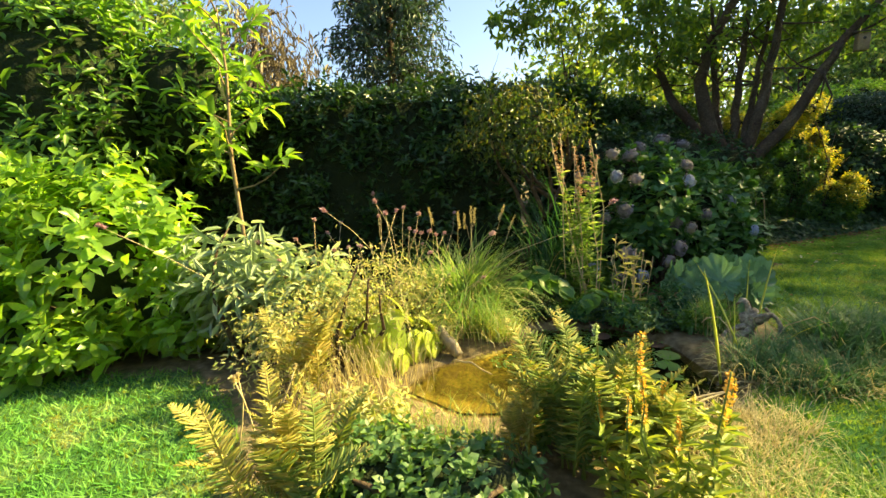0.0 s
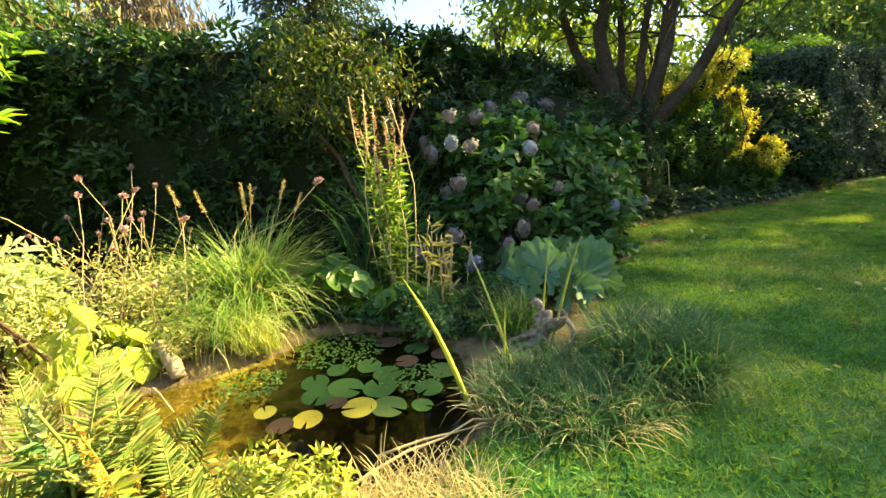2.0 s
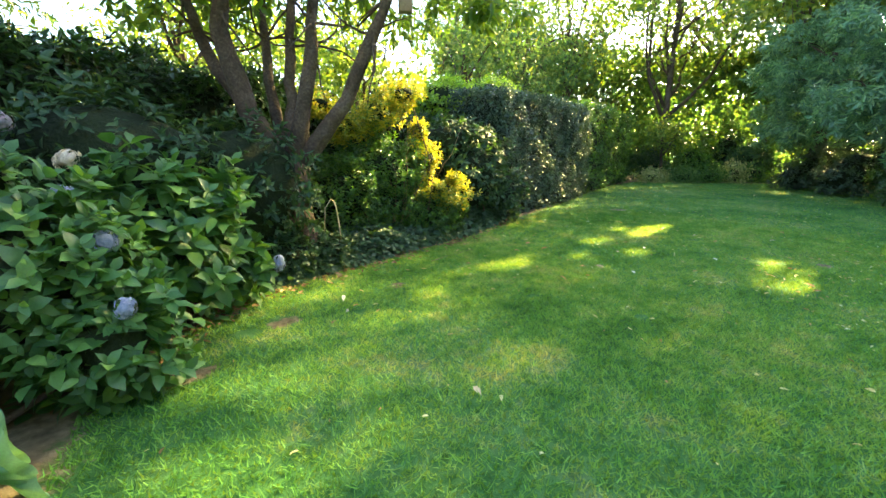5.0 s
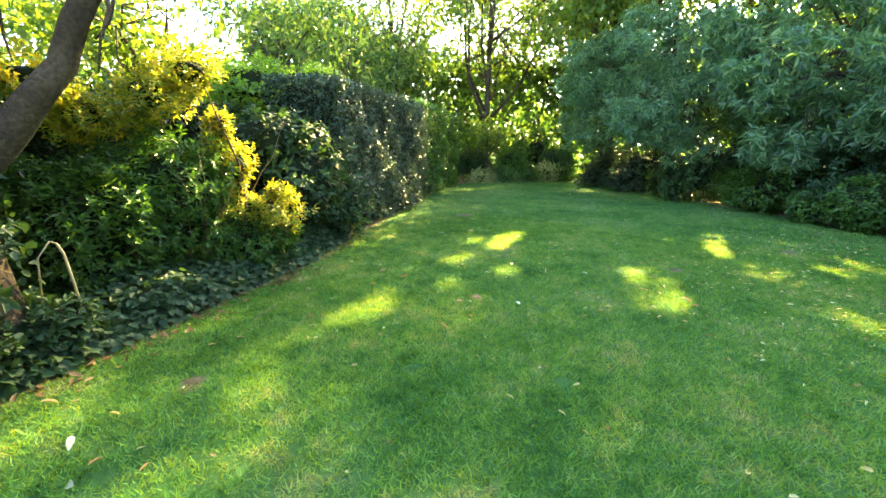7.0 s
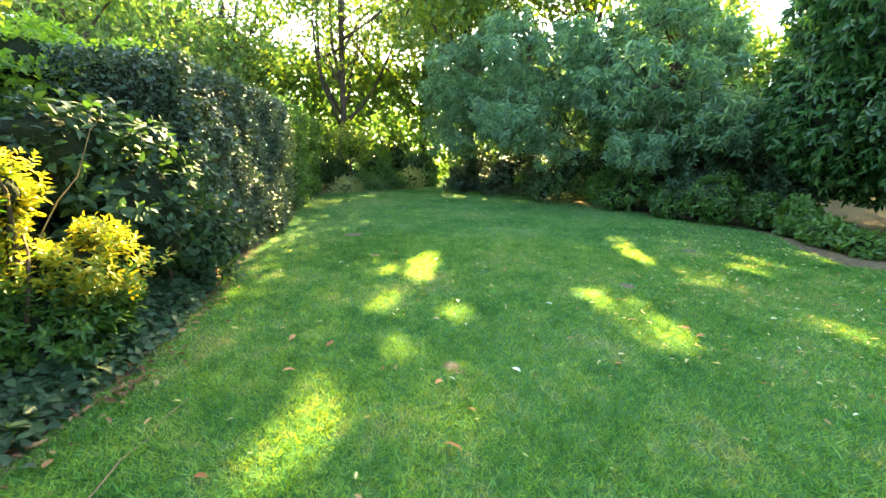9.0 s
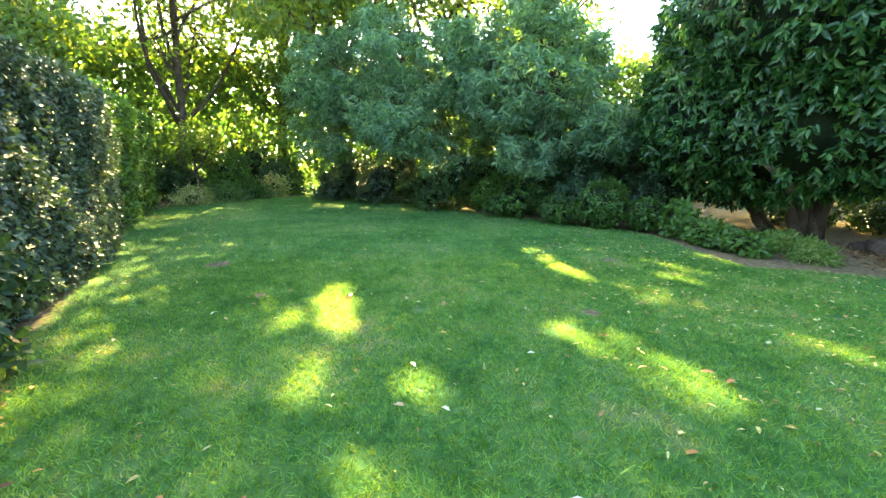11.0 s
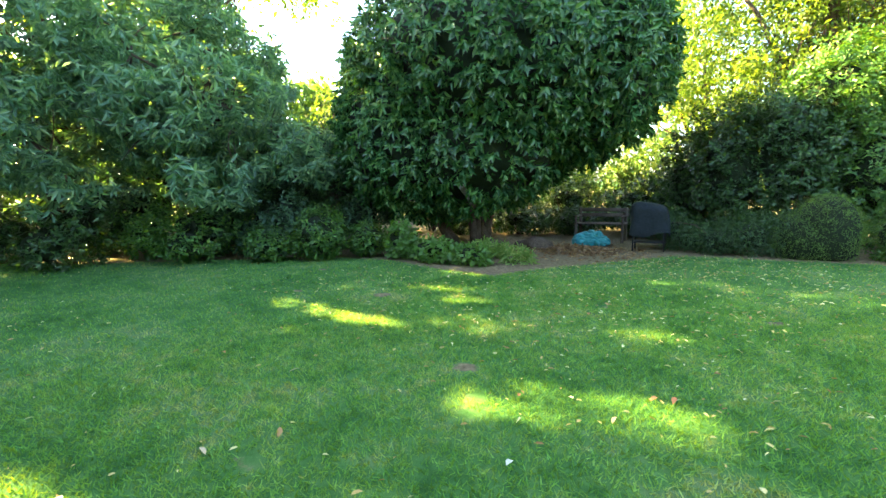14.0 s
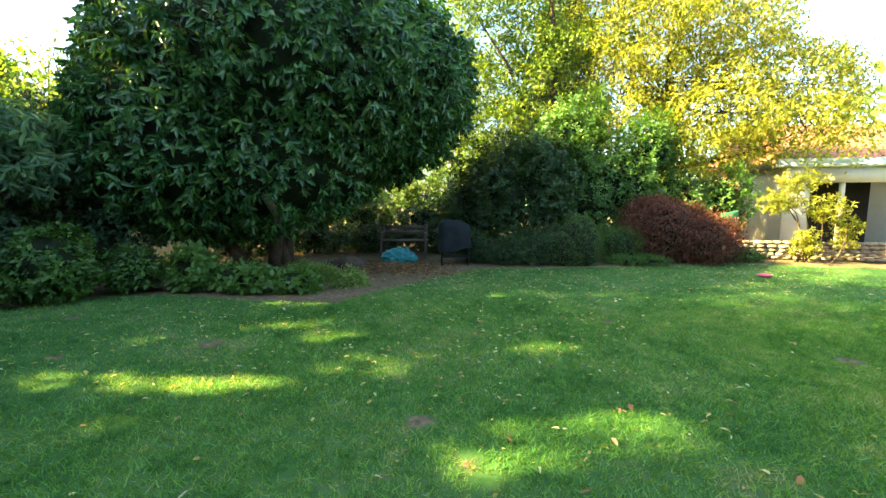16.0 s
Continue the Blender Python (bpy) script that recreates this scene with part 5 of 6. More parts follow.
def ivy_carpet():
    r = rng_of(114)
    at = (4.0, 5.6, 0)
    ob = thing("ivy", at, "dense dark ivy carpet under the tree", "ground cover")
    n = 9500
    f = r.rand(n)
    edge = np.array([(2.75, 4.75), (3.85, 5.25), (5.4, 5.92), (6.6, 6.45), (8.0, 7.3)])
    k = f * 4
    i = np.minimum(k.astype(int), 3)
    base = edge[i] + (edge[i + 1] - edge[i]) * (k - i)[:, None]
    off = np.abs(r.normal(size=n)) * 0.32
    p = np.c_[base + np.array((-0.45, 0.9))[None] * off[:, None] + r.normal(size=(n, 2)) * 0.05, 0.03 + 0.3 * np.minimum(off, 0.7) * r.uniform(0.3, 1.0, n) + 0.1 * (lumps(np.c_[base, base[:, :1]], 2.0, 3) + 1) * np.minimum(off * 4, 1)]
    L = 0.075 * r.uniform(0.5, 1.2, n)
    g = leaves(LEAF4, p, r.normal(size=p.shape) * np.array((1, 1, 0.2)) + np.array((0.1, -0.3, -0.1)), np.array((0.1, -0.35, 0.8)) + r.normal(size=p.shape) * 0.35, L, L * 0.85)
    g[0][:, 2] = np.maximum(g[0][:, 2], 0.015)
    m, verts = len(LEAF4[0]), g[0].reshape(n, -1, 3)
    for a in range(6):
        w = verts[np.minimum((f * 6).astype(int), 5) == a]
        part("ivy_patch", rel((w.reshape(-1, 3), (LEAF4[1][None] + (np.arange(len(w)) * m)[:, None, None]).reshape(-1, 3)), at), M_IVY, ob)


ivy_carpet()
bush("ivy_mound", (3.15, 5.25, 0), [((3.15, 5.25, 0.26), (0.5, 0.3, 0.34)), ((3.7, 5.5, 0.2), (0.4, 0.25, 0.26))], M_IVY, "rounded mound of dark ivy at the tree's foot", "ground cover", 330, 7, LEAF4, 0.06, 0.8, 115, core=0.75, depth=0.12, bump=0.1, stems=3)
stick = thing("garden_stake", (3.95, 5.45, 0), "bent pale cane leaning in the ivy", "cane")
part("cane", tube([(0.05, 0.02, -0.05), (0.02, 0.02, 0.3), (-0.03, 0.03, 0.72), (-0.06, 0.03, 0.8)], 0.009, 6), M_STALK, stick)
part("loop", tube([(-0.06, 0.03, 0.8), (-0.1, 0.0, 0.82), (-0.17, 0.0, 0.72), (-0.18, 0.02, 0.45)], 0.006, 6), M_STALK, stick)


def cherry():
    """The many-stemmed tree in the border: stems that part low down and an overhanging crown of drooping leaves."""
    r = rng_of(120)
    base = np.array((3.45, 5.5, 0.0))
    ob = thing("many_stemmed_tree", base, "many-stemmed garden tree with ivy at its foot", "tree")
    right = np.array((0.86, -0.51, 0.0))
    back = np.array((0.51, 0.86, 0.0))
    part("trunk", tube([(0, 0, -0.1), (0.02, 0, 0.35), (0.0, 0.02, 0.8), (-0.01, 0.02, 1.25)], [0.3, 0.23, 0.21, 0.2], 12, 5, 0.12), M_BARK, ob)
    ends = []
    # each stem: its girth, then places along it (to the right, to the back, up)
    for rad, way in ((0.115, ((-0.1, 0.0, 1.0), (-0.3, -0.1, 1.6), (-0.55, -0.15, 2.3), (-0.62, -0.2, 2.8), (-0.3, -0.3, 3.4), (0.0, -0.4, 4.2))),
                     (0.085, ((-0.12, 0.1, 1.1), (-0.6, 0.3, 1.8), (-1.05, 0.4, 2.5), (-1.25, 0.5, 3.0), (-1.5, 0.6, 4.0))),
                     (0.07, ((-0.05, 0.12, 1.1), (-0.3, 0.35, 1.9), (-0.4, 0.5, 2.8), (-0.5, 0.7, 4.2))),
                     (0.075, ((0.0, 0.1, 1.15), (-0.08, 0.3, 1.9), (-0.02, 0.35, 2.8), (0.05, 0.4, 4.4))),
                     (0.085, ((0.04, 0.0, 1.15), (0.18, -0.05, 1.8), (0.28, 0.0, 2.4), (0.36, 0.0, 3.2), (0.6, 0.05, 4.5))),
                     (0.06, ((0.06, 0.1, 1.2), (0.12, 0.3, 1.9), (0.2, 0.4, 2.7), (0.4, 0.6, 4.3))),
                     (0.09, ((0.05, 0.0, 1.15), (0.42, 0.0, 1.62), (0.72, 0.0, 2.1), (0.95, 0.0, 2.6), (1.14, 0.0, 3.0), (1.7, 0.1, 3.7)))):
        way = np.array(way)
        f = np.linspace(0, 1, 13)
        k = np.linspace(0, 1, len(way))
        pts = np.stack([np.interp(f, k, way[:, i]) for i in range(3)], -1)
        pts[1:-1] = (pts[:-2] + 2 * pts[1:-1] + pts[2:]) / 4 + r.normal(size=(11, 3)) * 0.014
        pts = right * pts[:, :1] + back * pts[:, 1:2] + np.array((0, 0, 1.0)) * pts[:, 2:]
        part("stem", tube(pts, np.linspace(rad * 1.15, rad * 0.35, 13), 9, r.randint(99), 0.1), M_BARK, ob)
        ends += [pts[7], pts[9], pts[12]]
    g = twiggy(r, ends, 0.018, 4, 0.85)
    tagged(part("branchwork", join(*g), M_BARK, ob), kind="stuff")
    blobs = [((3.3, 5.8, 4.5), (2.2, 1.7, 1.2)), ((1.9, 5.3, 3.6), (1.3, 1.1, 0.9)), ((4.7, 5.2, 4.0), (1.4, 1.1, 0.9)), ((3.0, 6.4, 3.6), (1.8, 1.2, 1.1)), ((4.9, 5.1, 4.2), (1.0, 0.8, 0.6)), ((4.9, 6.3, 3.7), (1.2, 1.1, 0.9)), ((5.1, 4.2, 2.75), (0.55, 0.45, 0.3)), ((0.3, 5.7, 4.6), (1.2, 0.9, 0.7)), ((0.3, 5.8, 3.6), (0.8, 0.6, 0.5))]
    p, o = shell(r, blobs, 1350, 0.4, 0.25, 1.2, 2.3)
    part("crown", rel(shoots(r, p, o, 8, LEAF4, 0.145, 0.44, 0.22, 0.1, 0.6, 0.5), base), M_CHERRY, ob)
    tagged(part("ivy_sleeve", sprays(r, disc(r, 130, 0, 0, 0.25, 0.25, 0.0) * np.array((1, 1, 0)) + np.c_[np.zeros((130, 2)), r.rand(130) * 1.0], unit(r.normal(size=(130, 3))), 4, LEAF4, 0.065, 0.8), M_IVY, ob), kind="stuff")


cherry()
box_at = (3.45 + 0.86 * 1.17 + 0.02, 5.5 - 0.51 * 1.17 - 0.16, 2.72)
nest = thing("bird_box", box_at, "small weathered red-brown bird box fixed to a branch", "bird box")
part("body", box(-0.065, -0.06, 0.0, 0.065, 0.06, 0.22, 0.005), M_TWIG, nest)
part("roof", turned(box(-0.085, -0.095, 0, 0.085, 0.085, 0.02, 0.004), pose(0, 0, 0.24, 12, 0, 0)), M_PLANK, nest)
# black disc drawn for the shaded hole
part("entrance_shade", tube([(0, -0.058, 0.15), (0, -0.063, 0.15)], 0.018, 12), M_BLACK, nest)
nest.rotation_euler = (0, 0, radians(-20))

# ---- gold and green shrubs, clipped hedge ----
bush("golden_euonymus", (5.6, 6.75, 0), [((5.95, 6.5, 0.74), (0.50, 0.41, 0.26)), ((6.14, 6.45, 0.95), (0.22, 0.22, 0.12)), ((5.74, 6.55, 1.22), (0.20, 0.24, 0.34)), ((5.6, 6.6, 1.68), (0.18, 0.24, 0.29)), ((5.35, 6.6, 2.18), (0.36, 0.31, 0.26)), ((4.95, 6.7, 1.92), (0.36, 0.36, 0.31)), ((4.45, 6.75, 1.72), (0.38, 0.36, 0.24)), ((4.1, 6.6, 1.95), (0.36, 0.36, 0.22))], M_GOLD,
     "golden variegated euonymus catching the sun", "shrub", 560, 11, LEAF4, 0.062, 0.5, 131, core=0.4, up=1.1, depth=0.35, bump=0.45, scale=3.0, twig=1.7)
bush("green_euonymus", (5.1, 6.7, 0), [((5.0, 6.7, 0.85), (0.95, 0.5, 0.85)), ((5.8, 6.6, 0.45), (0.6, 0.42, 0.45)), ((4.3, 6.5, 0.7), (0.7, 0.45, 0.7))], M_EUON, "dark green euonymus reverting beneath its golden growth", "shrub", 1250, 10, LEAF4, 0.075, 0.48, 132, bump=0.22, scale=2.4, up=0.8, depth=0.35, core=0.6, twig=1.5)
dead = thing("dead_twigs", (5.3, 6.45, 0.0), "bare brown dead twigs inside the golden euonymus", "twigs")
rd = rng_of(137)
for i in range(14):
    part("twig", limb(rd, (rd.normal() * 0.1, 0.2 + rd.normal() * 0.06, -0.02), (rd.normal() * 0.22, -0.1 + rd.normal() * 0.1, rd.uniform(0.9, 1.95)), 0.009, 0.002, 0.1, 7, 5), M_TWIG, dead)
bush("broad_leaved_shrub", (7.2, 7.3, 0), [((7.0, 7.15, 0.9), (0.75, 0.5, 0.85)), ((7.8, 7.35, 0.6), (0.6, 0.4, 0.6)), ((6.5, 7.3, 1.5), (0.7, 0.5, 0.5))], M_IVY, "green broad-leaved shrub beside the clipped hedge", "shrub", 330, 7, LEAF8, 0.13, 0.5, 133, core=0.6, depth=0.4, bump=0.35, scale=2.2, droop=0.35)
hedge("clipped_hedge", [(7.6, 7.95), (11.5, 9.72), (13.1, 10.65)], 2.6, 1.3, M_HOLLY, "tall clipped holly hedge with small glossy leaves", 46000, 0.062, 0.6, 134, LEAF_FAR, 0.1)
# the lighter leaf material stands in for sun on this run
hedge("clipped_hedge", [(13.3, 10.9), (20.0, 14.3)], 2.95, 1.3, M_EUON, "clipped hedge running to the garden's end, sunlight put into its lighter leaves", 20000, 0.09, 0.6, 135, LEAF2, 0.12)
bush("lime_shrub", (7.8, 9.4, 0), [((7.6, 9.2, 2.4), (1.0, 0.6, 0.55)), ((9.5, 10.0, 2.7), (1.2, 0.6, 0.5))], M_LIME, "lime green shoots above the hedge", "shrub", 420, 7, LEAF_FAR, 0.12, 0.4, 136)

# ---- the garden's east end ----
for i, (x, y, q, h) in enumerate(((21.2, 13.0, 0.7, 0.45), (22.6, 12.5, 0.9, 0.5), (24.2, 12.0, 0.8, 0.5), (25.2, 11.5, 0.6, 0.8), (23.4, 13.4, 0.9, 0.7), (26.4, 11.2, 0.9, 0.7))):
    bush("border_perennial", (x, y, 0), [((x, y, h * 0.5), (q, q * 0.6, h * 0.6))], (M_WEED, M_BRAMBLE, M_EUON)[i % 3], "low leafy perennial at the lawn's far end", "plant", 150, 5, LEAF2, 0.16, 0.35, 140 + i, core=0.6, stems=3, group="far border plants")
tree("small_fruit_tree", (22.0, 13.2), 3.2, 0.08, [((22.0, 13.2, 2.2), (1.0, 0.9, 0.8)), ((22.7, 13.2, 1.8), (0.7, 0.6, 0.5))], M_OAK, "small fruit tree in the far border", 420, 6, LEAF2, 0.13, 0.45, 150, limbs=6)


def log_rail(x0, y0, x1, y1):
    r = rng_of(152)
    ob = thing("log_fence", (x0, y0, 0), "low rustic log fence at the garden's end", "fence")
    part("rail", limb(r, (0, 0, 0.62), (x1 - x0, y1 - y0, 0.7), 0.07, 0.06, 0.03, 8, 8), M_PLANK, ob)
    part("rail", limb(r, (0, 0, 0.35), (x1 - x0, y1 - y0, 0.35), 0.06, 0.05, 0.03, 8, 8), M_PLANK, ob)
    for f in (0.05, 0.5, 0.95):
        part("post", limb(r, ((x1 - x0) * f, (y1 - y0) * f, -0.1), ((x1 - x0) * f, (y1 - y0) * f, 0.8), 0.08, 0.07, 0.02, 4, 8), M_PLANK, ob)


log_rail(28.5, 10.2, 27.5, 7.4)
tree("sweet_chestnut", (22.3, 5.2), 8.0, 0.24, [((21.3, 5.0, 4.3), (2.7, 2.6, 2.5)), ((20.0, 3.4, 3.2), (1.7, 1.8, 1.6)), ((22.2, 7.9, 3.5), (2.0, 1.9, 2.0)), ((19.6, 4.9, 2.5), (1.3, 1.4, 1.3)), ((21.5, 7.0, 5.2), (2.0, 2.0, 1.6))], M_CHEST,
     "sweet chestnut with long glossy drooping leaves", 3300, 9, LEAF4, 0.24, 0.3, 160, droop=0.55, limbs=14, group="chestnuts", up=-0.15, depth=0.3, bump=0.2, scale=1.1, openings=True, split=(85, 0.8), whorl=0.7)
tree("sweet_chestnut", (19.8, 0.4), 8.0, 0.24, [((19.3, 1.2, 4.2), (2.3, 2.1, 2.4)), ((17.9, 1.7, 2.7), (1.5, 1.6, 1.4)), ((17.4, -0.3, 2.1), (1.2, 1.3, 1.1)), ((18.9, -0.7, 2.2), (1.4, 1.3, 1.2)), ((19.4, 2.8, 4.6), (1.8, 1.8, 1.7))], M_CHEST,
     "spreading sweet chestnut over dark shrubs", 3300, 9, LEAF4, 0.24, 0.3, 161, droop=0.55, limbs=14, group="chestnuts", up=-0.15, depth=0.3, bump=0.2, scale=1.1, openings=True, split=(85, 0.8), whorl=0.7)
for i, (x, y, q, h, m) in enumerate(((22.4, 6.2, 1.3, 1.9, M_SPRUCE), (20.2, 3.9, 1.2, 1.7, M_HEDGE), (18.5, 1.7, 1.1, 1.4, M_EUON), (17.3, 0.2, 1.1, 1.6, M_IVY), (21.2, 2.2, 1.5, 2.4, M_HEDGE), (19.0, -0.6, 1.5, 2.4, M_HEDGE), (17.2, -2.0, 1.3, 2.2, M_IVY), (24.0, 8.0, 1.2, 1.6, M_SPRUCE))):
    bush("understorey_shrub", (x, y, 0), [((x, y, h * 0.5), (q * 1.2, q, h * 0.6)), ((x - 0.6, y + 0.5, h * 0.3), (q * 0.8, q * 0.7, h * 0.4)), ((x + 0.9, y + 0.9, h * 0.4), (q * 0.7, q * 0.7, h * 0.5)), ((x + 0.3, y - 0.6, h * 0.8), (q * 0.7, q * 0.7, h * 0.4))], m, "dark evergreen shrub under the chestnuts", "shrub", 340, 7, LEAF_FAR, 0.14, 0.42, 170 + i, bump=0.45, scale=1.2, depth=0.35, core=0.45, group="shrubs under the chestnuts")
bush("rose_bush", (15.8, 0.35, 0), [((15.6, 0.2, 0.55), (0.75, 0.6, 0.6)), ((16.4, 1.0, 0.4), (0.6, 0.5, 0.42)), ((15.0, -0.6, 0.4), (0.5, 0.45, 0.42))], M_EUON, "light green leafy bush at the lawn's edge", "shrub", 480, 6, LEAF_FAR, 0.1, 0.55, 180)
bush("ground_cover", (13.3, -0.95, 0), [((13.3, -1.0, 0.22), (0.85, 0.35, 0.28)), ((12.4, -1.1, 0.18), (0.5, 0.3, 0.24)), ((14.2, -0.9, 0.35), (0.5, 0.35, 0.45))], M_MARSH, "low broad-leaved ground cover under the laurel", "plant", 240, 5, LEAF8, 0.14, 0.55, 181, core=0.6)
bush("ground_cover", (11.9, -1.6, 0), [((11.7, -1.7, 0.12), (0.35, 0.3, 0.2)), ((12.6, -2.0, 0.15), (0.5, 0.4, 0.22))], M_GRASS, "straggling yellow-green plants on bare soil", "plant", 70, 6, LEAF4, 0.16, 0.18, 182, core=0.0)


def laurel_tree():
    """The great clipped laurel: a drum of large glossy leaves on several crooked stems."""
    r = rng_of(190)
    base = np.array((14.2, -3.7, 0.0))
    ob = thing("laurel_tree", base, "huge dense cherry laurel tree with glossy leaves", "tree")
    for x, y, tx, ty, tz, q in ((-0.1, -0.1, -1.7, -1.2, 2.6, 0.13), (0.15, 0.1, 0.6, 0.8, 3.4, 0.15), (0.0, 0.2, -0.4, 1.4, 2.8, 0.11), (0.5, 0.3, 2.2, 1.3, 3.0, 0.16), (-0.2, 0.0, -1.0, 0.3, 3.4, 0.14)):
        part("stem", limb(r, (x, y, -0.1), (tx, ty, tz), q, q * 0.45, 0.1, 8, 9, 0.1), M_BARK, ob)
    part("cut_branch", limb(r, (-0.5, 0.9, 1.0), (-0.78, 1.75, 1.6), 0.08, 0.07, 0.05, 5, 8), M_DRIFT, ob)
    blobs = [((13.9, -3.9, 4.2), (3.7, 3.4, 2.6)), ((15.3, -2.9, 2.9), (2.5, 2.4, 2.3)), ((13.9, -3.3, 2.7), (2.4, 2.2, 2.0)), ((12.4, -4.4, 4.0), (2.7, 2.4, 2.2))]
    p, o = shell(r, blobs, 7000, 0.1, 0.07, 0.9, 0.4)
    low = 0.45 + np.abs(lumps(p, 1.1, 8)) * 0.5 + 1.2 * np.clip((13.6 - p[:, 0]) / 3.0, 0, 1)
    keep = (p[:, 2] > low) & (lumps(p, 3.2, 12) > -0.95)
    part("crown", rel(shoots(r, p[keep], o[keep], 8, LEAF4, 0.215, 0.4, 0.2, -0.1, 0.7, 0.25, (1.2, 0.6)), base), M_LAUREL, ob)
    # solid near-black hearts put in for the shade inside the crown
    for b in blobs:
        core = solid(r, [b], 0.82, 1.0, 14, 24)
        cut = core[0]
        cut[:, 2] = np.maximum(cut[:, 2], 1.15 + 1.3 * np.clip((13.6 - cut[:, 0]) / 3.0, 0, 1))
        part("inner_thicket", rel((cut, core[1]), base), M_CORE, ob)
    g = twiggy(r, [base + np.array(e) for e in ((-1.7, -1.2, 2.4), (0.6, 0.8, 3.0), (-0.4, 1.4, 2.6), (2.2, 1.3, 2.8), (-1.0, 0.3, 3.0))], 0.04, 6, 1.6)
    tagged(part("branchwork", rel(join(*g), base), M_BARK, ob), kind="stuff")


laurel_tree()
tree("conifer", (17.6, -1.4), 3.2, 0.16, [((17.4, -1.2, 1.8), (0.9, 0.9, 1.4)), ((17.5, -1.3, 2.7), (0.6, 0.6, 0.7))], M_HEDGE, "dark trunk and foliage beside the laurel", 500, 7, LEAF2, 0.12, 0.3, 191, droop=0.5)


# ---- the south side: seat, covered barbecue, shrubs, shed ----
def barbecue(at):
    ob = thing("covered_barbecue", at, "barbecue under a black weatherproof cover on thin legs", "barbecue")
    r = rng_of(201)
    n, rings = 40, 9
    v = []
    for i in range(rings):
        f = i / (rings - 1)
        z = 0.98 - 0.62 * f
        for j in range(n):
            a = j / n * 2 * math.pi
            c, s = math.cos(a), math.sin(a)
            k = (abs(c) ** 5 + abs(s) ** 5) ** (-1 / 5)
            q = 1.0 + f * 0.04 + 0.055 * f * math.sin(a * 7 + 2.5 * f) + 0.03 * math.sin(a * 3 + f * 5) + r.normal() * 0.012
            edge = (0.72, 0.93)[i] if i < 2 else 1.0
            v.append((0.36 * k * c * q * edge, 0.25 * k * s * q * edge, z + 0.05 * f * math.sin(a * 3 + 1) + (0.02, 0.03)[i] * (i < 2) + 0.05 * (1 - f) * c if i < 2 else z + 0.05 * f * math.sin(a * 3 + 1) + 0.05 * (1 - f) * c))
    v.append((0, 0, 1.03))
    t = []
    for i in range(rings - 1):
        for j in range(n):
            k = (j + 1) % n
            t += [(i * n + j, i * n + n + j, i * n + n + k), (i * n + j, i * n + n + k, i * n + k)]
    t += [(rings * n, j, (j + 1) % n) for j in range(n)]
    part("cover", (np.array(v), np.array(t)), M_COVER, ob)
    for x in (-0.3, 0.3):
        for y in (-0.18, 0.18):
            part("leg", tube([(x, y, 0), (x * 0.98, y * 0.98, 0.6)], 0.016, 8), M_STEEL, ob)
    part("shelf", box(-0.32, -0.2, 0.18, 0.32, 0.2, 0.2), M_STEEL, ob)
    ob.rotation_euler = (0, 0, radians(12))


def bench(at):
    ob = thing("garden_bench", at, "old wooden garden bench in deep shade", "bench")
    for i in range(4):
        part("seat_slat", box(-0.62, -0.2 + i * 0.115, 0.44, 0.62, -0.1 + i * 0.115, 0.465), M_PLANK, ob)
    for z in (0.6, 0.73):
        part("back_slat", box(-0.62, -0.265, z, 0.62, -0.24, z + 0.09), M_PLANK, ob)
    for x in (-0.56, 0.56):
        part("back_leg", box(x - 0.03, -0.24, 0, x + 0.03, -0.19, 0.84), M_PLANK, ob)
        part("front_leg", box(x - 0.03, 0.18, 0, x + 0.03, 0.24, 0.44), M_PLANK, ob)
        part("arm_rest", box(x - 0.035, -0.2, 0.62, x + 0.035, 0.25, 0.65), M_PLANK, ob)
        part("arm_post", box(x - 0.025, 0.19, 0.465, x + 0.025, 0.23, 0.62), M_PLANK, ob)
    ob.rotation_euler = (0, 0, radians(10))


barbecue((10.27, -4.5, 0))
bench((11.75, -5.45, 0))
tarp = thing("teal_sack", (11.65, -4.75, 0), "crumpled teal plastic sack on the ground", "sack")
part("sack", crumpled(solid(rng_of(6), [((0, 0, 0.12), (0.34, 0.25, 0.22)), ((0.18, 0.06, 0.1), (0.26, 0.24, 0.17)), ((-0.2, 0.02, 0.08), (0.22, 0.2, 0.12))], 0.95, 3.0, 20, 34), 0.12, 7.0, 3), M_TEAL, tarp, "", False)
r3 = rng_of(202)
heap = thing("leaf_heap", (11.6, -3.6, 0), "heap of brown fallen leaves on bare soil", "leaf heap", kind="stuff")
hp = np.c_[r3.normal(size=(1500, 2)) * np.array((0.75, 0.5)), np.zeros(1500)]
hp[:, 2] = 0.015 + 0.1 * np.clip(1 - np.hypot(hp[:, 0] / 1.3, hp[:, 1] / 0.9), 0, 1) * r3.rand(1500)
part("leaf_litter", leaves(LEAF4, hp, r3.normal(size=hp.shape) * np.array((1, 1, 0.2)), np.array((0, 0, 1.0)) + r3.normal(size=hp.shape) * 0.3, 0.1 * r3.uniform(0.5, 1.2, 1500), 0.035), M_HEAP, heap)
rock = thing("grey_stone", (12.5, -3.6, 0), "grey boulder half under leaf litter", "stone")
part("rock", crumpled(solid(rng_of(8), [((0, 0, 0.06), (0.42, 0.25, 0.19)), ((0.22, 0.05, 0.04), (0.3, 0.2, 0.13))], 1.0, 3.0, 14, 24), 0.12, 5.0, 8), M_BARK, rock, "", False)
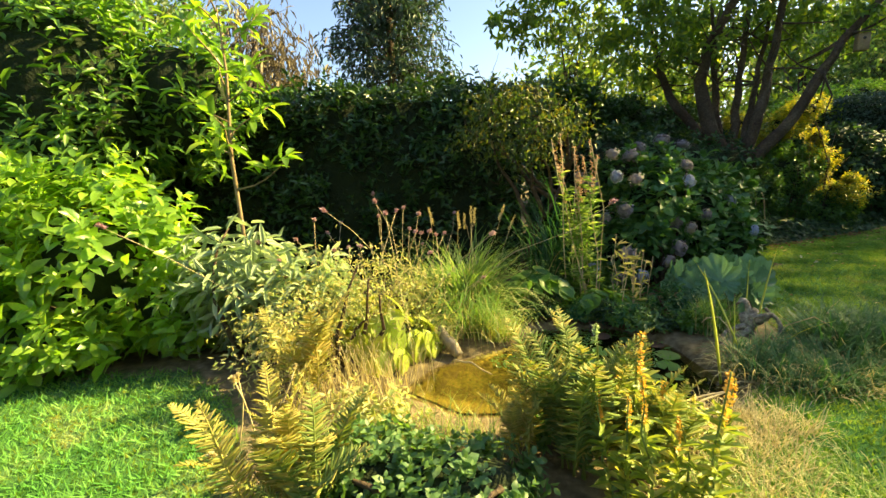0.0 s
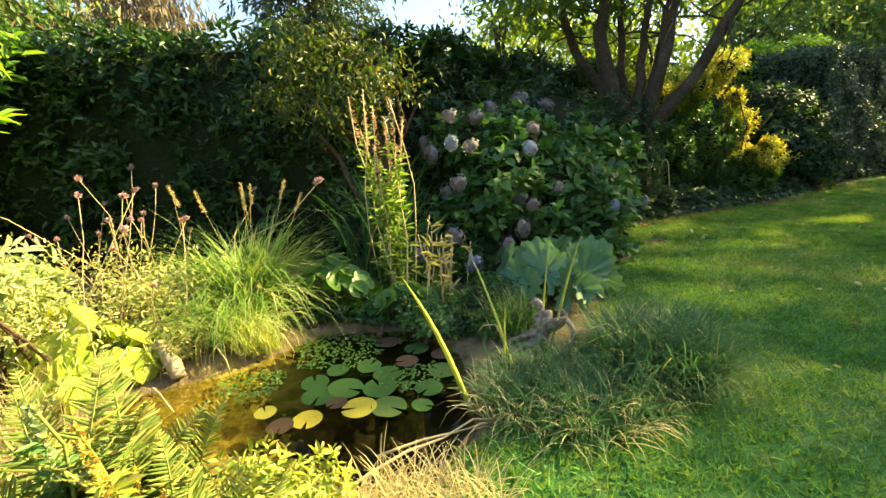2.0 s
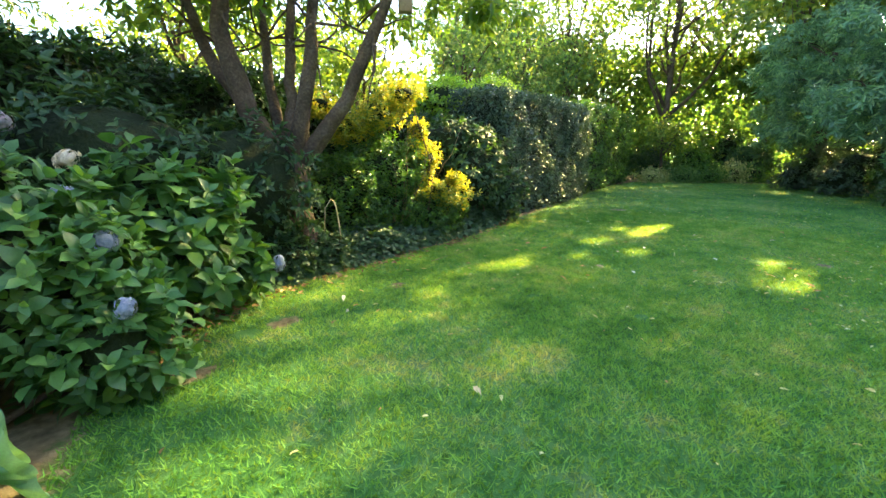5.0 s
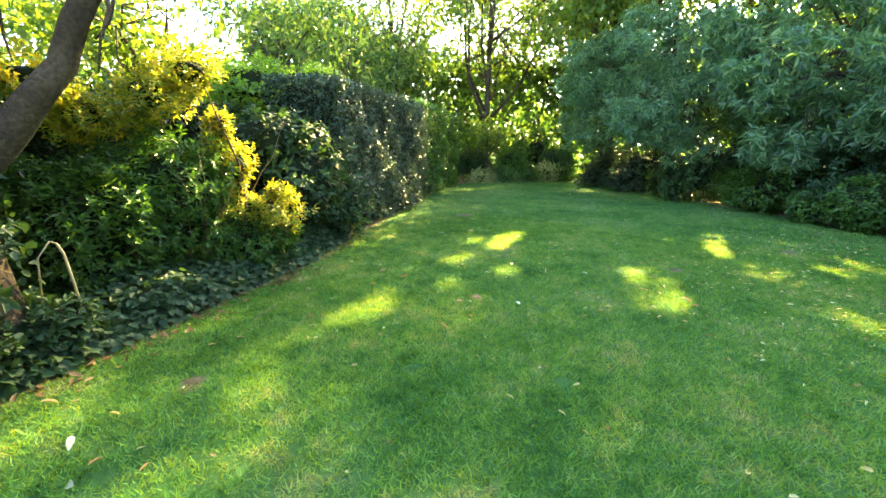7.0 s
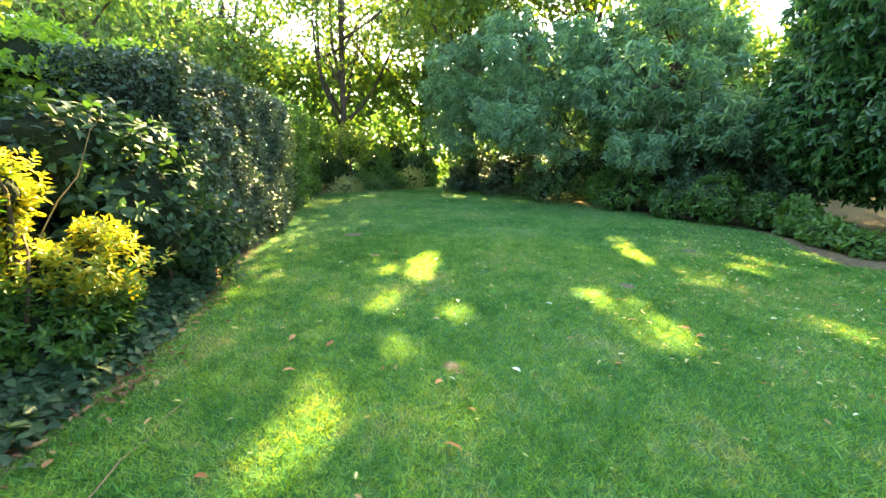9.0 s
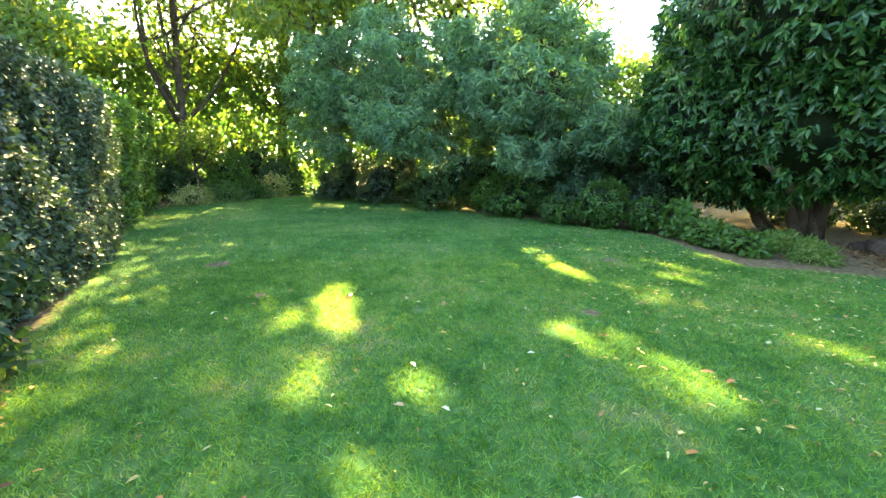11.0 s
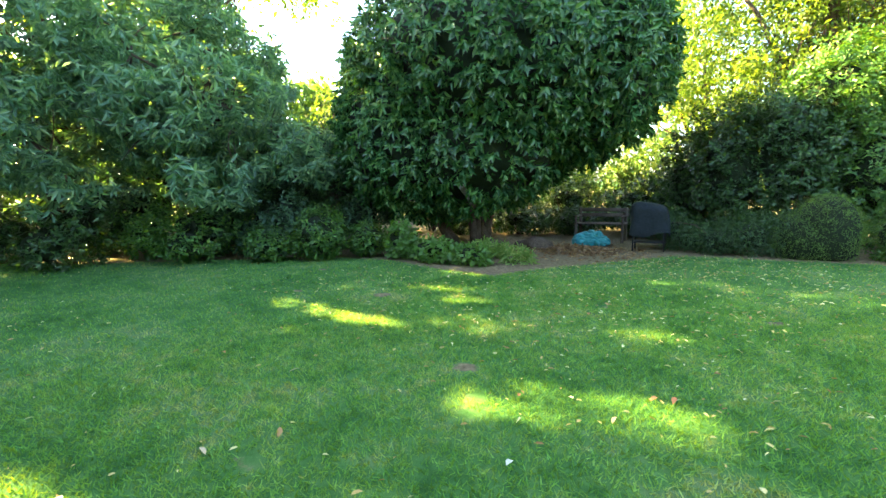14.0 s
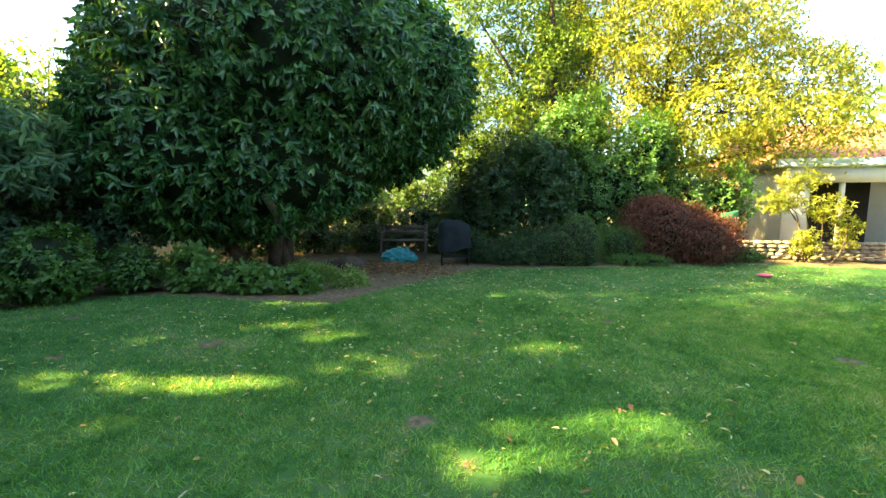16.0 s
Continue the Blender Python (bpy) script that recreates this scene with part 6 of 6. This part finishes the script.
bush("low_yew", (8.9, -4.85, 0), [((9.55, -4.9, 0.22), (0.5, 0.35, 0.26)), ((9.05, -4.65, 0.28), (0.55, 0.45, 0.34)), ((8.5, -4.75, 0.36), (0.5, 0.45, 0.42)), ((8.05, -4.85, 0.42), (0.4, 0.4, 0.45)), ((9.95, -5.05, 0.36), (0.28, 0.28, 0.4))], M_YEW, "low spreading dark yew", "shrub", 900, 8, LEAF2, 0.085, 0.22, 203, core=0.55, spread=1.0, depth=0.35, bump=0.4, scale=2.2)
bush("dwarf_conifer", (7.5, -4.95, 0), [((7.45, -4.95, 0.45), (0.5, 0.48, 0.72)), ((7.75, -4.85, 0.35), (0.5, 0.42, 0.5))], M_DOME, "smooth bright green dome-shaped dwarf conifer", "shrub", 1100, 9, LEAF2, 0.035, 0.2, 204, core=0.93, depth=0.06, bump=0.03, spread=1.0)
bush("heather_bush", (6.45, -5.5, 0), [((6.45, -5.5, 0.4), (0.5, 0.4, 0.5))], M_EUON, "feathery green bush between conifer and maple", "shrub", 420, 7, LEAF2, 0.06, 0.18, 205)
bush("red_maple", (5.0, -6.1, 0), [((5.2, -6.0, 0.75), (0.85, 0.75, 0.8)), ((4.5, -5.85, 0.55), (0.75, 0.7, 0.65)), ((5.6, -6.2, 0.9), (0.7, 0.6, 0.65))], M_MAPLE, "low weeping maple with dark red feathery leaves", "shrub", 1500, 9, LEAF2, 0.085, 0.3, 206, core=0.66, droop=0.7, depth=0.14, bump=0.1)
bush("ground_cover", (6.1, -5.15, 0), [((6.1, -5.1, 0.12), (0.75, 0.25, 0.16)), ((3.5, -6.1, 0.15), (0.5, 0.25, 0.2))], M_EUON, "bright green low edging plants", "plant", 260, 6, LEAF4, 0.06, 0.5, 207, core=0.5, stems=2)
bush("evergreen_shrub", (9.0, -6.4, 0), [((9.2, -6.5, 1.6), (1.2, 0.9, 1.7)), ((8.2, -6.7, 1.9), (1.2, 0.9, 2.0)), ((10.2, -7.0, 1.3), (0.9, 0.7, 1.3))], M_HEDGE, "dark evergreen shrub behind the yew", "shrub", 2000, 7, LEAF_FAR, 0.12, 0.45, 208, bump=0.5, scale=1.1, depth=0.4, core=0.45)
bush("leafy_shrub", (7.1, -7.0, 0), [((6.9, -7.0, 1.5), (1.2, 0.9, 1.5)), ((6.0, -7.4, 1.9), (1.3, 1.0, 1.8)), ((7.6, -7.5, 3.0), (1.3, 1.0, 1.6)), ((4.6, -8.0, 1.4), (1.2, 0.8, 1.4)), ((3.3, -7.9, 1.3), (0.8, 0.6, 1.2)), ((5.2, -7.8, 2.9), (0.9, 0.8, 0.9))], M_EUON, "mid-green leafy shrub in sun and shade", "shrub", 2500, 7, LEAF_FAR, 0.12, 0.45, 209, bump=0.45, scale=1.1, depth=0.4, core=0.45)
for i, (x, y, z, q) in enumerate(((12.5, -9.0, 1.7, 1.7), (10.2, -9.5, 1.6, 1.6), (15.2, -9.0, 1.6, 1.8), (18.0, -7.5, 1.8, 1.9))):
    bush("sunlit_hedge_shrub", (x, y, 0), [((x, y, z), (q, 0.6, z)), ((x + 0.8, y + 0.2, z * 0.6), (q * 0.7, 0.5, z * 0.6))], M_WOODS, "yellow-green boundary shrub lit from behind", "shrub", 420, 7, LEAF_FAR, 0.12, 0.5, 210 + i, core=0.0, depth=0.5, group="shrubs along the south boundary")
for i, (x, y, h) in enumerate(((13.6, -7.2, 1.7), (15.8, -6.4, 2.0), (11.6, -7.4, 1.6), (17.6, -5.2, 2.2), (12.9, -6.3, 0.8), (14.4, -5.7, 0.9), (10.9, -6.5, 0.9), (16.0, -4.9, 1.0))):
    bush("shade_shrub", (x, y, 0), [((x, y, h * 0.5), (1.2, 0.6, h * 0.55))], M_HEDGE, "dark shrub in shade behind the laurel", "shrub", 260, 7, LEAF_FAR, 0.11, 0.45, 240 + i, bump=0.3, core=0.4, depth=0.5, group="shrubs behind the laurel")
tree("yellow_robinia", (4.6, -9.6), 9.5, 0.16, [((4.6, -9.2, 5.6), (2.2, 1.8, 2.6)), ((2.4, -9.0, 4.4), (1.8, 1.5, 1.5)), ((6.0, -9.6, 6.6), (1.5, 1.4, 2.0)), ((3.4, -9.4, 7.2), (1.8, 1.6, 1.8)), ((1.0, -9.4, 4.6), (1.4, 1.2, 1.2)), ((3.4, -8.7, 3.5), (1.5, 1.1, 0.9)), ((1.2, -8.3, 3.7), (1.2, 0.8, 0.8))], M_YTREE,
     "slender tree with bright yellow autumn leaves", 6500, 8, LEAF2, 0.125, 0.5, 220, limbs=14, droop=0.5, split=(130, 0.85), spread=1.1)
tree("silver_birch", (7.8, -9.4), 10.5, 0.14, [((7.8, -9.3, 5.0), (1.4, 1.3, 2.2)), ((8.1, -9.4, 8.0), (1.3, 1.3, 2.2)), ((9.6, -9.6, 5.0), (1.4, 1.2, 2.4)), ((10.4, -9.2, 6.2), (1.5, 1.2, 2.6)), ((8.9, -8.8, 3.6), (1.4, 1.0, 1.4))], M_OAK, "light-leaved tree behind the shrubs", 4200, 8, LEAF2, 0.14, 0.45, 221, limbs=10, split=(105, 0.75), spread=1.1)


def shed():
    """A low rendered outbuilding: walls with thickness, openings over near-black panels, a flat roof with a pale
    fascia.
    """
    at = (0.0, -8.2, 0)
    ob = thing("outbuilding", at, "low cream rendered outbuilding with flat roof and pale blue fascia", "building")
    x0, x1 = -3.4, 1.62
    part("wall", box(1.0, -0.1, 0, x1, 0.1, 2.35, 0.01), M_WALL, ob)
    part("wall", box(-1.3, -0.1, 0, -0.9, 0.1, 2.35, 0.01), M_WALL, ob)
    part("wall", box(x0, -0.1, 0, -2.3, 0.1, 2.35, 0.01), M_WALL, ob)
    part("lintel", box(-2.296, -0.097, 2.02, -1.304, 0.097, 2.35, 0.0), M_WALL, ob)
    part("lintel", box(-0.896, -0.097, 1.95, 0.996, 0.097, 2.35, 0.0), M_WALL, ob)
    part("post", box(0.2, -0.06, 0, 0.3, 0.06, 1.946, 0.01), M_WALL, ob)
    part("side_wall", box(x1 - 0.2, -3.0, 0, x1, -0.104, 2.35, 0.01), M_WALL, ob)
    part("back_wall", box(x0, -3.2, 0, x1, -3.004, 2.35, 0.01), M_WALL, ob)
    part("door", box(-2.28, -0.06, 0.01, -1.32, -0.02, 2.0), M_BLACK, ob)
    # black sheet added behind the open front to paint its shaded inside
    part("shade_panel", box(-0.88, -1.0, 0.02, x1 - 0.22, -0.96, 2.3), M_BLACK, ob)
    part("fascia", box(x0 - 0.2, 0.12, 2.354, x1 + 0.2, 0.17, 2.6), M_FASCIA, ob)
    part("roof", box(x0 - 0.18, -3.3, 2.356, x1 + 0.18, 0.116, 2.5), M_ROOF, ob)
    part("gutter", tube([(x0 - 0.2, 0.21, 2.4), (x1 + 0.2, 0.21, 2.42)], 0.045, 8), M_FASCIA, ob)
    ob.rotation_euler = (0, 0, radians(-6))


shed()


def brick_house():
    at = (-1.0, -16.0, 0)
    ob = thing("brick_house", at, "red brick house with a tiled roof beyond trees", "house")
    part("wall", box(-6, -4, 0, 0, 4, 2.8, 0.02), M_BRICK, ob)
    v = np.array([(-6.4, -4.4, 2.8), (0.4, -4.4, 2.8), (0.4, 4.4, 2.8), (-6.4, 4.4, 2.8), (-6.4, 0, 4.6), (0.4, 0, 4.6)], float)
    part("roof", (v, np.array([(0, 1, 5), (0, 5, 4), (2, 3, 4), (2, 4, 5), (0, 4, 3), (1, 2, 5), (0, 2, 1), (0, 3, 2)])), M_BRICK, ob, "rust-red tiled roof", False)
    for x in (-4.5, -2.0):
        w = part("window", box(x, 3.98, 1.2, x + 1.4, 4.03, 2.4), M_BLACK, ob)
        part("frame", box(x - 0.08, 4.034, 1.1, x + 1.48, 4.07, 1.196), M_WALL, w)


brick_house()


def stone_wall():
    """A low dry-stone edging before the outbuilding; every stone is a piece."""
    r = rng_of(230)
    at = (1.2, -6.75, 0)
    ob = thing("dry_stone_wall", at, "low dry-stone wall, pale in the sun", "wall")
    kinds = []
    for k in range(5):
        g = solid(rng_of(k), [((0, 0, 0), (0.5, 0.5, 0.5))], 1.0, 2.0, 5, 8)
        kinds.append(mesh_of("stone", (np.sign(g[0]) * np.abs(g[0]) ** 0.6 * 0.66, g[1]), M_STONE))
    for row in range(5):
        x = -1.9 + r.rand() * 0.1
        while x < 2.1:
            w = r.uniform(0.14, 0.3)
            s = part("stone", kinds[r.randint(5)], None, ob)
            s.matrix_basis = pose(x + w / 2, r.normal() * 0.02, 0.05 + row * 0.095, r.normal() * 3, r.normal() * 3, r.normal() * 5) @ Matrix.Diagonal((w * 1.02, 0.24, 0.1, 1))
            x += w


stone_wall()
bush("yellow_shrub", (2.1, -6.3, 0), [((2.1, -6.25, 0.5), (0.4, 0.3, 0.45)), ((1.7, -6.35, 1.3), (0.6, 0.35, 0.4)), ((2.6, -6.5, 1.5), (0.5, 0.35, 0.4)), ((2.2, -6.5, 1.95), (0.6, 0.35, 0.35)), ((1.2, -6.4, 0.8), (0.4, 0.3, 0.5))], M_YTREE, "thin yellow-leaved shrub before the wall", "shrub", 300, 7, LEAF4, 0.085, 0.45, 231, core=0.0, depth=0.5, stems=9)
post = thing("gate_post", (0.55, -5.95, 0), "black metal gate post at the lawn's edge", "post")
part("post", box(-0.05, -0.05, -0.05, 0.05, 0.05, 1.35), M_STEEL, post)
part("cap", box(-0.065, -0.065, 1.352, 0.065, 0.065, 1.385), M_STEEL, post)
# green object of unknown kind, built as a board on a stand
panel = thing("green_panel", (3.45, -7.0, 0), "unidentified green panel on a stand by the wall", "plastic sheet")
part("board", turned(box(-0.2, -0.02, 0.0, 0.2, 0.02, 0.45), pose(0, 0, 0.75, -18, 12, 0)), M_GREENP, panel)
part("stand", tube([(0, 0.02, -0.02), (0, 0.0, 0.8)], 0.025, 8), M_STEEL, panel)
toy = thing("pink_toy", (4.0, -4.05, 0), "flat bright pink plastic toy on the grass", "toy")
part("disc", solid(rng_of(9), [((0, 0, 0.03), (0.13, 0.13, 0.03))], 1.0, 0.5, 8, 18), M_PINKP, toy)

for i, (x, y, q, h) in enumerate(((22.8, 14.6, 1.0, 1.6), (25.0, 13.6, 1.2, 1.9), (27.6, 12.2, 1.2, 1.8), (29.2, 9.0, 1.1, 1.5), (27.0, 6.4, 1.2, 2.0), (20.8, 15.2, 0.9, 2.4), (30.0, 14.5, 1.6, 3.0))):
    bush("far_border_shrub", (x, y, 0), [((x, y, h * 0.5), (q, q * 0.8, h * 0.55)), ((x + q * 0.6, y - 0.3, h * 0.35), (q * 0.6, q * 0.6, h * 0.35))], (M_HEDGE, M_EUON, M_IVY)[i % 3], "leafy shrub in the garden's far border", "shrub", 300, 6, LEAF_FAR, 0.16, 0.42, 260 + i, bump=0.3, core=0.45, group="far border shrubs")

# ---- tall trees and woods round the garden ----
OAKS = ((26.5, 8.8, 19.6, 4.2), (27.5, 3.4, 19.4, 4.4), (24.5, 15.2, 17.0, 3.8), (32.0, 13.4, 22.5, 4.2), (25.8, -0.8, 16.5, 3.3), (21.0, 18.5, 15.0, 3.2))
for i, (x, y, h, q) in enumerate(OAKS):
    rr = rng_of(300 + i)
    blobs = [((x + rr.normal() * q * 0.55, y + rr.normal() * q * 0.55, h * f), (q * s, q * s, h * 0.13)) for f, s in ((0.4, 0.8), (0.52, 0.95), (0.64, 1.0), (0.76, 0.85), (0.87, 0.65), (0.45, 0.7), (0.6, 0.8))]
    # unseen upper crown masses, added to shade the lawn, hydrangea and hedge
    if i == 0:
        blobs += [((26.2, 8.2, 18.0), (3.6, 4.0, 1.5)), ((26.0, 10.8, 19.5), (2.6, 1.6, 1.5))]
    if i == 1:
        blobs += [((26.8, 4.2, 17.4), (3.6, 3.6, 1.8)), ((27.5, 2.0, 15.0), (3.0, 3.0, 1.5)), ((26.4, 1.3, 14.0), (3.2, 1.5, 1.3))]
    if i == 3:
        blobs += [((31.5, 14.4, 24.0), (3.0, 1.7, 2.6)), ((31.0, 14.8, 21.0), (3.0, 2.0, 2.4))]
    tree("oak_tree", (x, y), h * 0.92, 0.32 if i in (0, 1, 3) else 0.2, blobs, M_OAK, "tall leafy oak at the garden's end", (2200, 2200, 700, 1500, 1000, 700)[i], 9, LEAF2, 0.3, 0.5, 310 + i, 0.5, 0.25, 0.5, limbs=16, twigs=5, group="tall trees", bare=0.22, gap=(0.9, -0.4) if i not in (0, 1, 3) else None, openings=True)


def spruce(at, h, q, seed):
    r = rng_of(seed)
    ob = thing("spruce", at, "dark conical spruce behind the hedge", "tree")
    part("trunk", tube([(0, 0, -0.1), (0, 0, h)], [0.25, 0.03], 8), M_BARK, ob)
    n = 340
    f = r.rand(n) ** 0.8
    a = r.rand(n) * 6.283
    g, p, o = [], [], []
    for k, s in zip(f, a):
        L = q * (1 - k) ** 0.85 * r.uniform(0.75, 1.1) + 0.15
        d = np.array((math.cos(s), math.sin(s), -0.22))
        z = h * (0.12 + 0.88 * k)
        g.append(tube([(0, 0, z), d * L * 0.5 + (0, 0, z), d * L + (0, 0, z + 0.1 * L)], [0.03, 0.02, 0.008], 4))
        for m in np.linspace(0.25, 1.0, 9):
            p.append(d * L * m + np.array((0, 0, z)))
            o.append(d)
    tagged(part("branchwork", join(*g), M_BARK, ob), kind="stuff")
    part("crown", sprays(r, np.array(p), unit(np.array(o)), 6, LEAF2, 0.3, 0.25, 0.6, 0.5, 0.8, 0.2), M_SPRUCE, ob)


spruce((-2.9, 15.5, 0), 11.5, 3.8, 330)
spruce((7.2, -14.0, 0), 11.0, 2.6, 331)
for i, (x, y, h, q, m, lab) in enumerate(((-7.5, 11.5, 7.5, 2.6, M_WOODS, "yellow-green garden tree beyond the hedge"), (-5.6, 9.5, 5.2, 1.5, M_BUFF, "bare buff weeping tree beyond the hedge"), (-11.0, 8.0, 7.0, 2.8, M_OAK, "leafy tree beyond the hedge"),
                                          (3.0, 12.0, 5.6, 2.2, M_OAK, "leafy tree behind the border"), (7.0, 13.0, 6.0, 2.3, M_OAK, "light green tree behind the clipped hedge"), (12.0, 15.5, 7.0, 2.5, M_WOODS, "light green tree behind the clipped hedge"), (16.5, 17.0, 9.5, 2.8, M_WOODS, "yellow-green tree at the garden's end"),
                                          (20.5, -9.0, 6.0, 2.6, M_OAK, "leafy tree behind the laurel"), (11.5, -13.0, 8.5, 2.8, M_WOODS, "leafy tree beyond the south boundary"), (25.0, -7.0, 6.0, 2.6, M_OAK, "leafy tree behind the chestnuts"))):
    rr = rng_of(340 + i)
    blobs = [((x + rr.normal() * q * 0.4, y + rr.normal() * q * 0.4, h * f), (q * s, q * s, h * 0.17)) for f, s in ((0.4, 0.8), (0.58, 1.0), (0.74, 0.8), (0.88, 0.5))]
    tree("garden_tree", (x, y), h * 0.9, 0.15, blobs, m, lab, 700, 7, LEAF2, 0.2 if m is not M_BUFF else 0.3, 0.45 if m is not M_BUFF else 0.06, 350 + i, 0.5, 0.25, 0.6, limbs=10, droop=1.4 if m is M_BUFF else 0.3)


def far_woods():
    r = rng_of(400)
    ob = thing("woodland", (0, 0, 0), "ring of leafy woods round the garden", "woods", kind="stuff")
    n = 15000
    a = r.rand(n) * 6.283
    c = np.array((8.0, 3.0))
    h = 6.5 + 2.5 * np.sin(a * 5 + 1) + 1.6 * np.sin(a * 13) + r.normal(size=n) * 0.7
    q = 32 + 4 * np.sin(a * 7) + np.abs(r.normal(size=n)) * 3
    z = r.rand(n) ** 0.8 * h
    p = np.stack([c[0] + np.cos(a) * q, c[1] + np.sin(a) * q, np.maximum(z, 0.2)], -1)
    o = np.stack([-np.cos(a), -np.sin(a), 0.3 + 0 * a], -1)
    part("foliage", leaves(LEAF2, p, o * 0.3 + r.normal(size=p.shape) * 0.7, o * 0.5 + np.array((0, 0, 0.5)) + r.normal(size=p.shape) * 0.5, 0.9 * r.uniform(0.5, 1.3, n), 0.5), M_WOODS, ob)
    g = []
    for k in np.linspace(0, 6.283, 40):
        x, y = c + np.array((math.cos(k), math.sin(k))) * (33 + r.rand() * 4)
        g.append(limb(r, (x, y, -0.1), (x + r.normal(), y + r.normal(), 6), 0.2, 0.06, 0.05, 5, 6))
    tagged(part("trunk_growth", join(*g), M_BARK, ob), kind="stuff")


far_woods()
tagged(hedge("boundary_thicket", [(29.0, -9.0), (31.0, 2.0), (32.0, 12.0), (27.5, 19.0), (14.0, 20.0)], 7.0, 2.4, M_WOODS, "tall light green thicket at the garden's end", 50000, 0.4, 0.5, 401, LEAF2, 1.3, heart=False), kind="stuff")
tagged(hedge("boundary_thicket", [(-6.0, -12.5), (8.0, -11.5), (24.0, -10.5), (29.0, -9.0)], 2.9, 1.2, M_WOODS, "yellow-green boundary hedge on the south side", 16000, 0.2, 0.5, 402, LEAF2, 0.7, heart=False), kind="stuff")
tagged(hedge("boundary_thicket", [(14.0, 20.0), (2.0, 15.0), (-12.0, 12.0)], 3.4, 1.5, M_WOODS, "leafy boundary growth behind the hedges", 14000, 0.28, 0.5, 403, LEAF2, 1.0, heart=False), kind="stuff")


# ---- fallen leaves and the lawn's blades ----
def on_lawn(r, n, x0, x1, y0, y1, clear=0.55):
    x, y = r.uniform(x0, x1, n) + r.normal(size=n) * 0.45, r.uniform(y0, y1, n) + r.normal(size=n) * 0.45
    ok = soil_mask(x, y) < clear
    x, y = x[ok], y[ok]
    return np.stack([x, y, ground_height(x, y)], -1)


def litter():
    r = rng_of(500)
    ob = thing("leaf_scatter", (8, 2, 0), "scattered pale and brown fallen leaves on the lawn", "fallen leaves", kind="stuff")
    p = np.concatenate([on_lawn(r, 1500, 1.5, 20, -5, 11), on_lawn(r, 1500, 7, 14, -4, 2.5), on_lawn(r, 1000, 3, 11, -5.5, -2)]) + np.array((0, 0, 0.022))
    L = 0.05 * r.uniform(0.4, 1.3, len(p))
    g = leaves(LEAF4, p, r.normal(size=p.shape) * np.array((1, 1, 0.15)), np.array((0, 0, 1.0)) + r.normal(size=p.shape) * 0.3, L, L * r.uniform(0.25, 0.55, len(p)))
    part("leaf_litter", rel(g, (8, 2, 0)), M_DEAD, ob)
    edge = np.array([(1.9, 3.3), (2.2, 4.1), (2.75, 4.6), (3.85, 5.1), (5.4, 5.78), (6.4, 6.2), (8.1, 7.2)])
    k = r.rand(420) * 6
    i = np.minimum(k.astype(int), 5)
    q = edge[i] + (edge[i + 1] - edge[i]) * (k - i)[:, None] + r.normal(size=(420, 2)) * 0.11
    q = np.c_[q, ground_height(q[:, 0], q[:, 1]) + 0.03]
    L = 0.07 * r.uniform(0.5, 1.2, 420)
    part("border_litter", rel(leaves(LEAF4, q, r.normal(size=q.shape) * np.array((1, 1, 0.2)), np.array((0, 0, 1.0)) + r.normal(size=q.shape) * 0.35, L, L * 0.5), (8, 2, 0)), M_HEAP, ob)
    kinds = [mesh_of("fallen_leaf", leaves(LEAF8, np.zeros((1, 3)), np.array([(1.0, 0, 0)]), np.array([(0, 0.2, 1.0)]), s, s * w), M_DEADO) for s, w in ((0.095, 0.42), (0.075, 0.55), (0.11, 0.3))]
    spots = [(6.9, 5.4), (6.84, 3.52), (6.9, 5.03), (6.33, 5.1), (8.39, 3.4), (8.11, 2.72), (9.21, 0.69), (6.55, 4.0), (7.6, 4.1), (3.6, 4.3), (5.2, 4.6), (5.35, 4.75)]
    extra = on_lawn(r, 60, 2.5, 11, -1, 6, 0.3)
    for i, (x, y) in enumerate(spots + [(a, b) for a, b, _ in extra[:26]]):
        q = tagged(new("fallen_leaf", kinds[i % 3]), "single dry curled leaf lying on the lawn", "fallen leaf", "fallen leaves")
        q.matrix_world = pose(x, y, float(ground_height(np.array([x]), np.array([y]))[0]) + 0.028, r.normal() * 14, r.normal() * 14, r.rand() * 360)
    tw = thing("fallen_twig", (5.0, 5.1, 0), "thin dry twig lying on the lawn", "twig")
    part("twig", limb(r, (0, 0, 0.025), (0.85, 0.3, 0.03), 0.005, 0.003, 0.06, 6, 5), M_TWIG, tw)


litter()


def lawn_blades():
    r = rng_of(510)
    zones = ((60000, -5.0, 0.6, -2.0, 1.4, 0.045), (150000, 0.3, 6.5, -1.5, 6.5, 0.034), (150000, 4.5, 12.0, -1.0, 7.5, 0.034), (90000, 2.0, 16.0, -6.0, 8.0, 0.04), (50000, 10.0, 26.0, 0.0, 13.5, 0.05))
    ob = thing("lawn_grass", (6, 2, 0), "short mown grass blades of the lawn", "grass", kind="stuff")
    g = []
    for n, x0, x1, y0, y1, h in zones:
        p = on_lawn(r, n, x0, x1, y0, y1)
        k = len(p)
        a = r.rand(k) * 6.283
        s = np.stack([np.cos(a), np.sin(a), 0 * a], -1)
        lean = r.normal(size=(k, 3)) * np.array((0.8, 0.8, 0.0)) + np.array((0, 0, 1.0))
        hh = (h * 0.95 * r.uniform(0.4, 1.2, k))[:, None]
        w = (0.05 + 0.1 * hh) * 0.1
        v = np.stack([p - s * w, p + s * w, p + lean * hh], 1).reshape(-1, 3)
        g.append((v, np.arange(k * 3).reshape(-1, 3)))
    tagged(part("grass", rel(join(*g), (6, 2, 0)), M_BLADE, ob), kind="stuff")


lawn_blades()
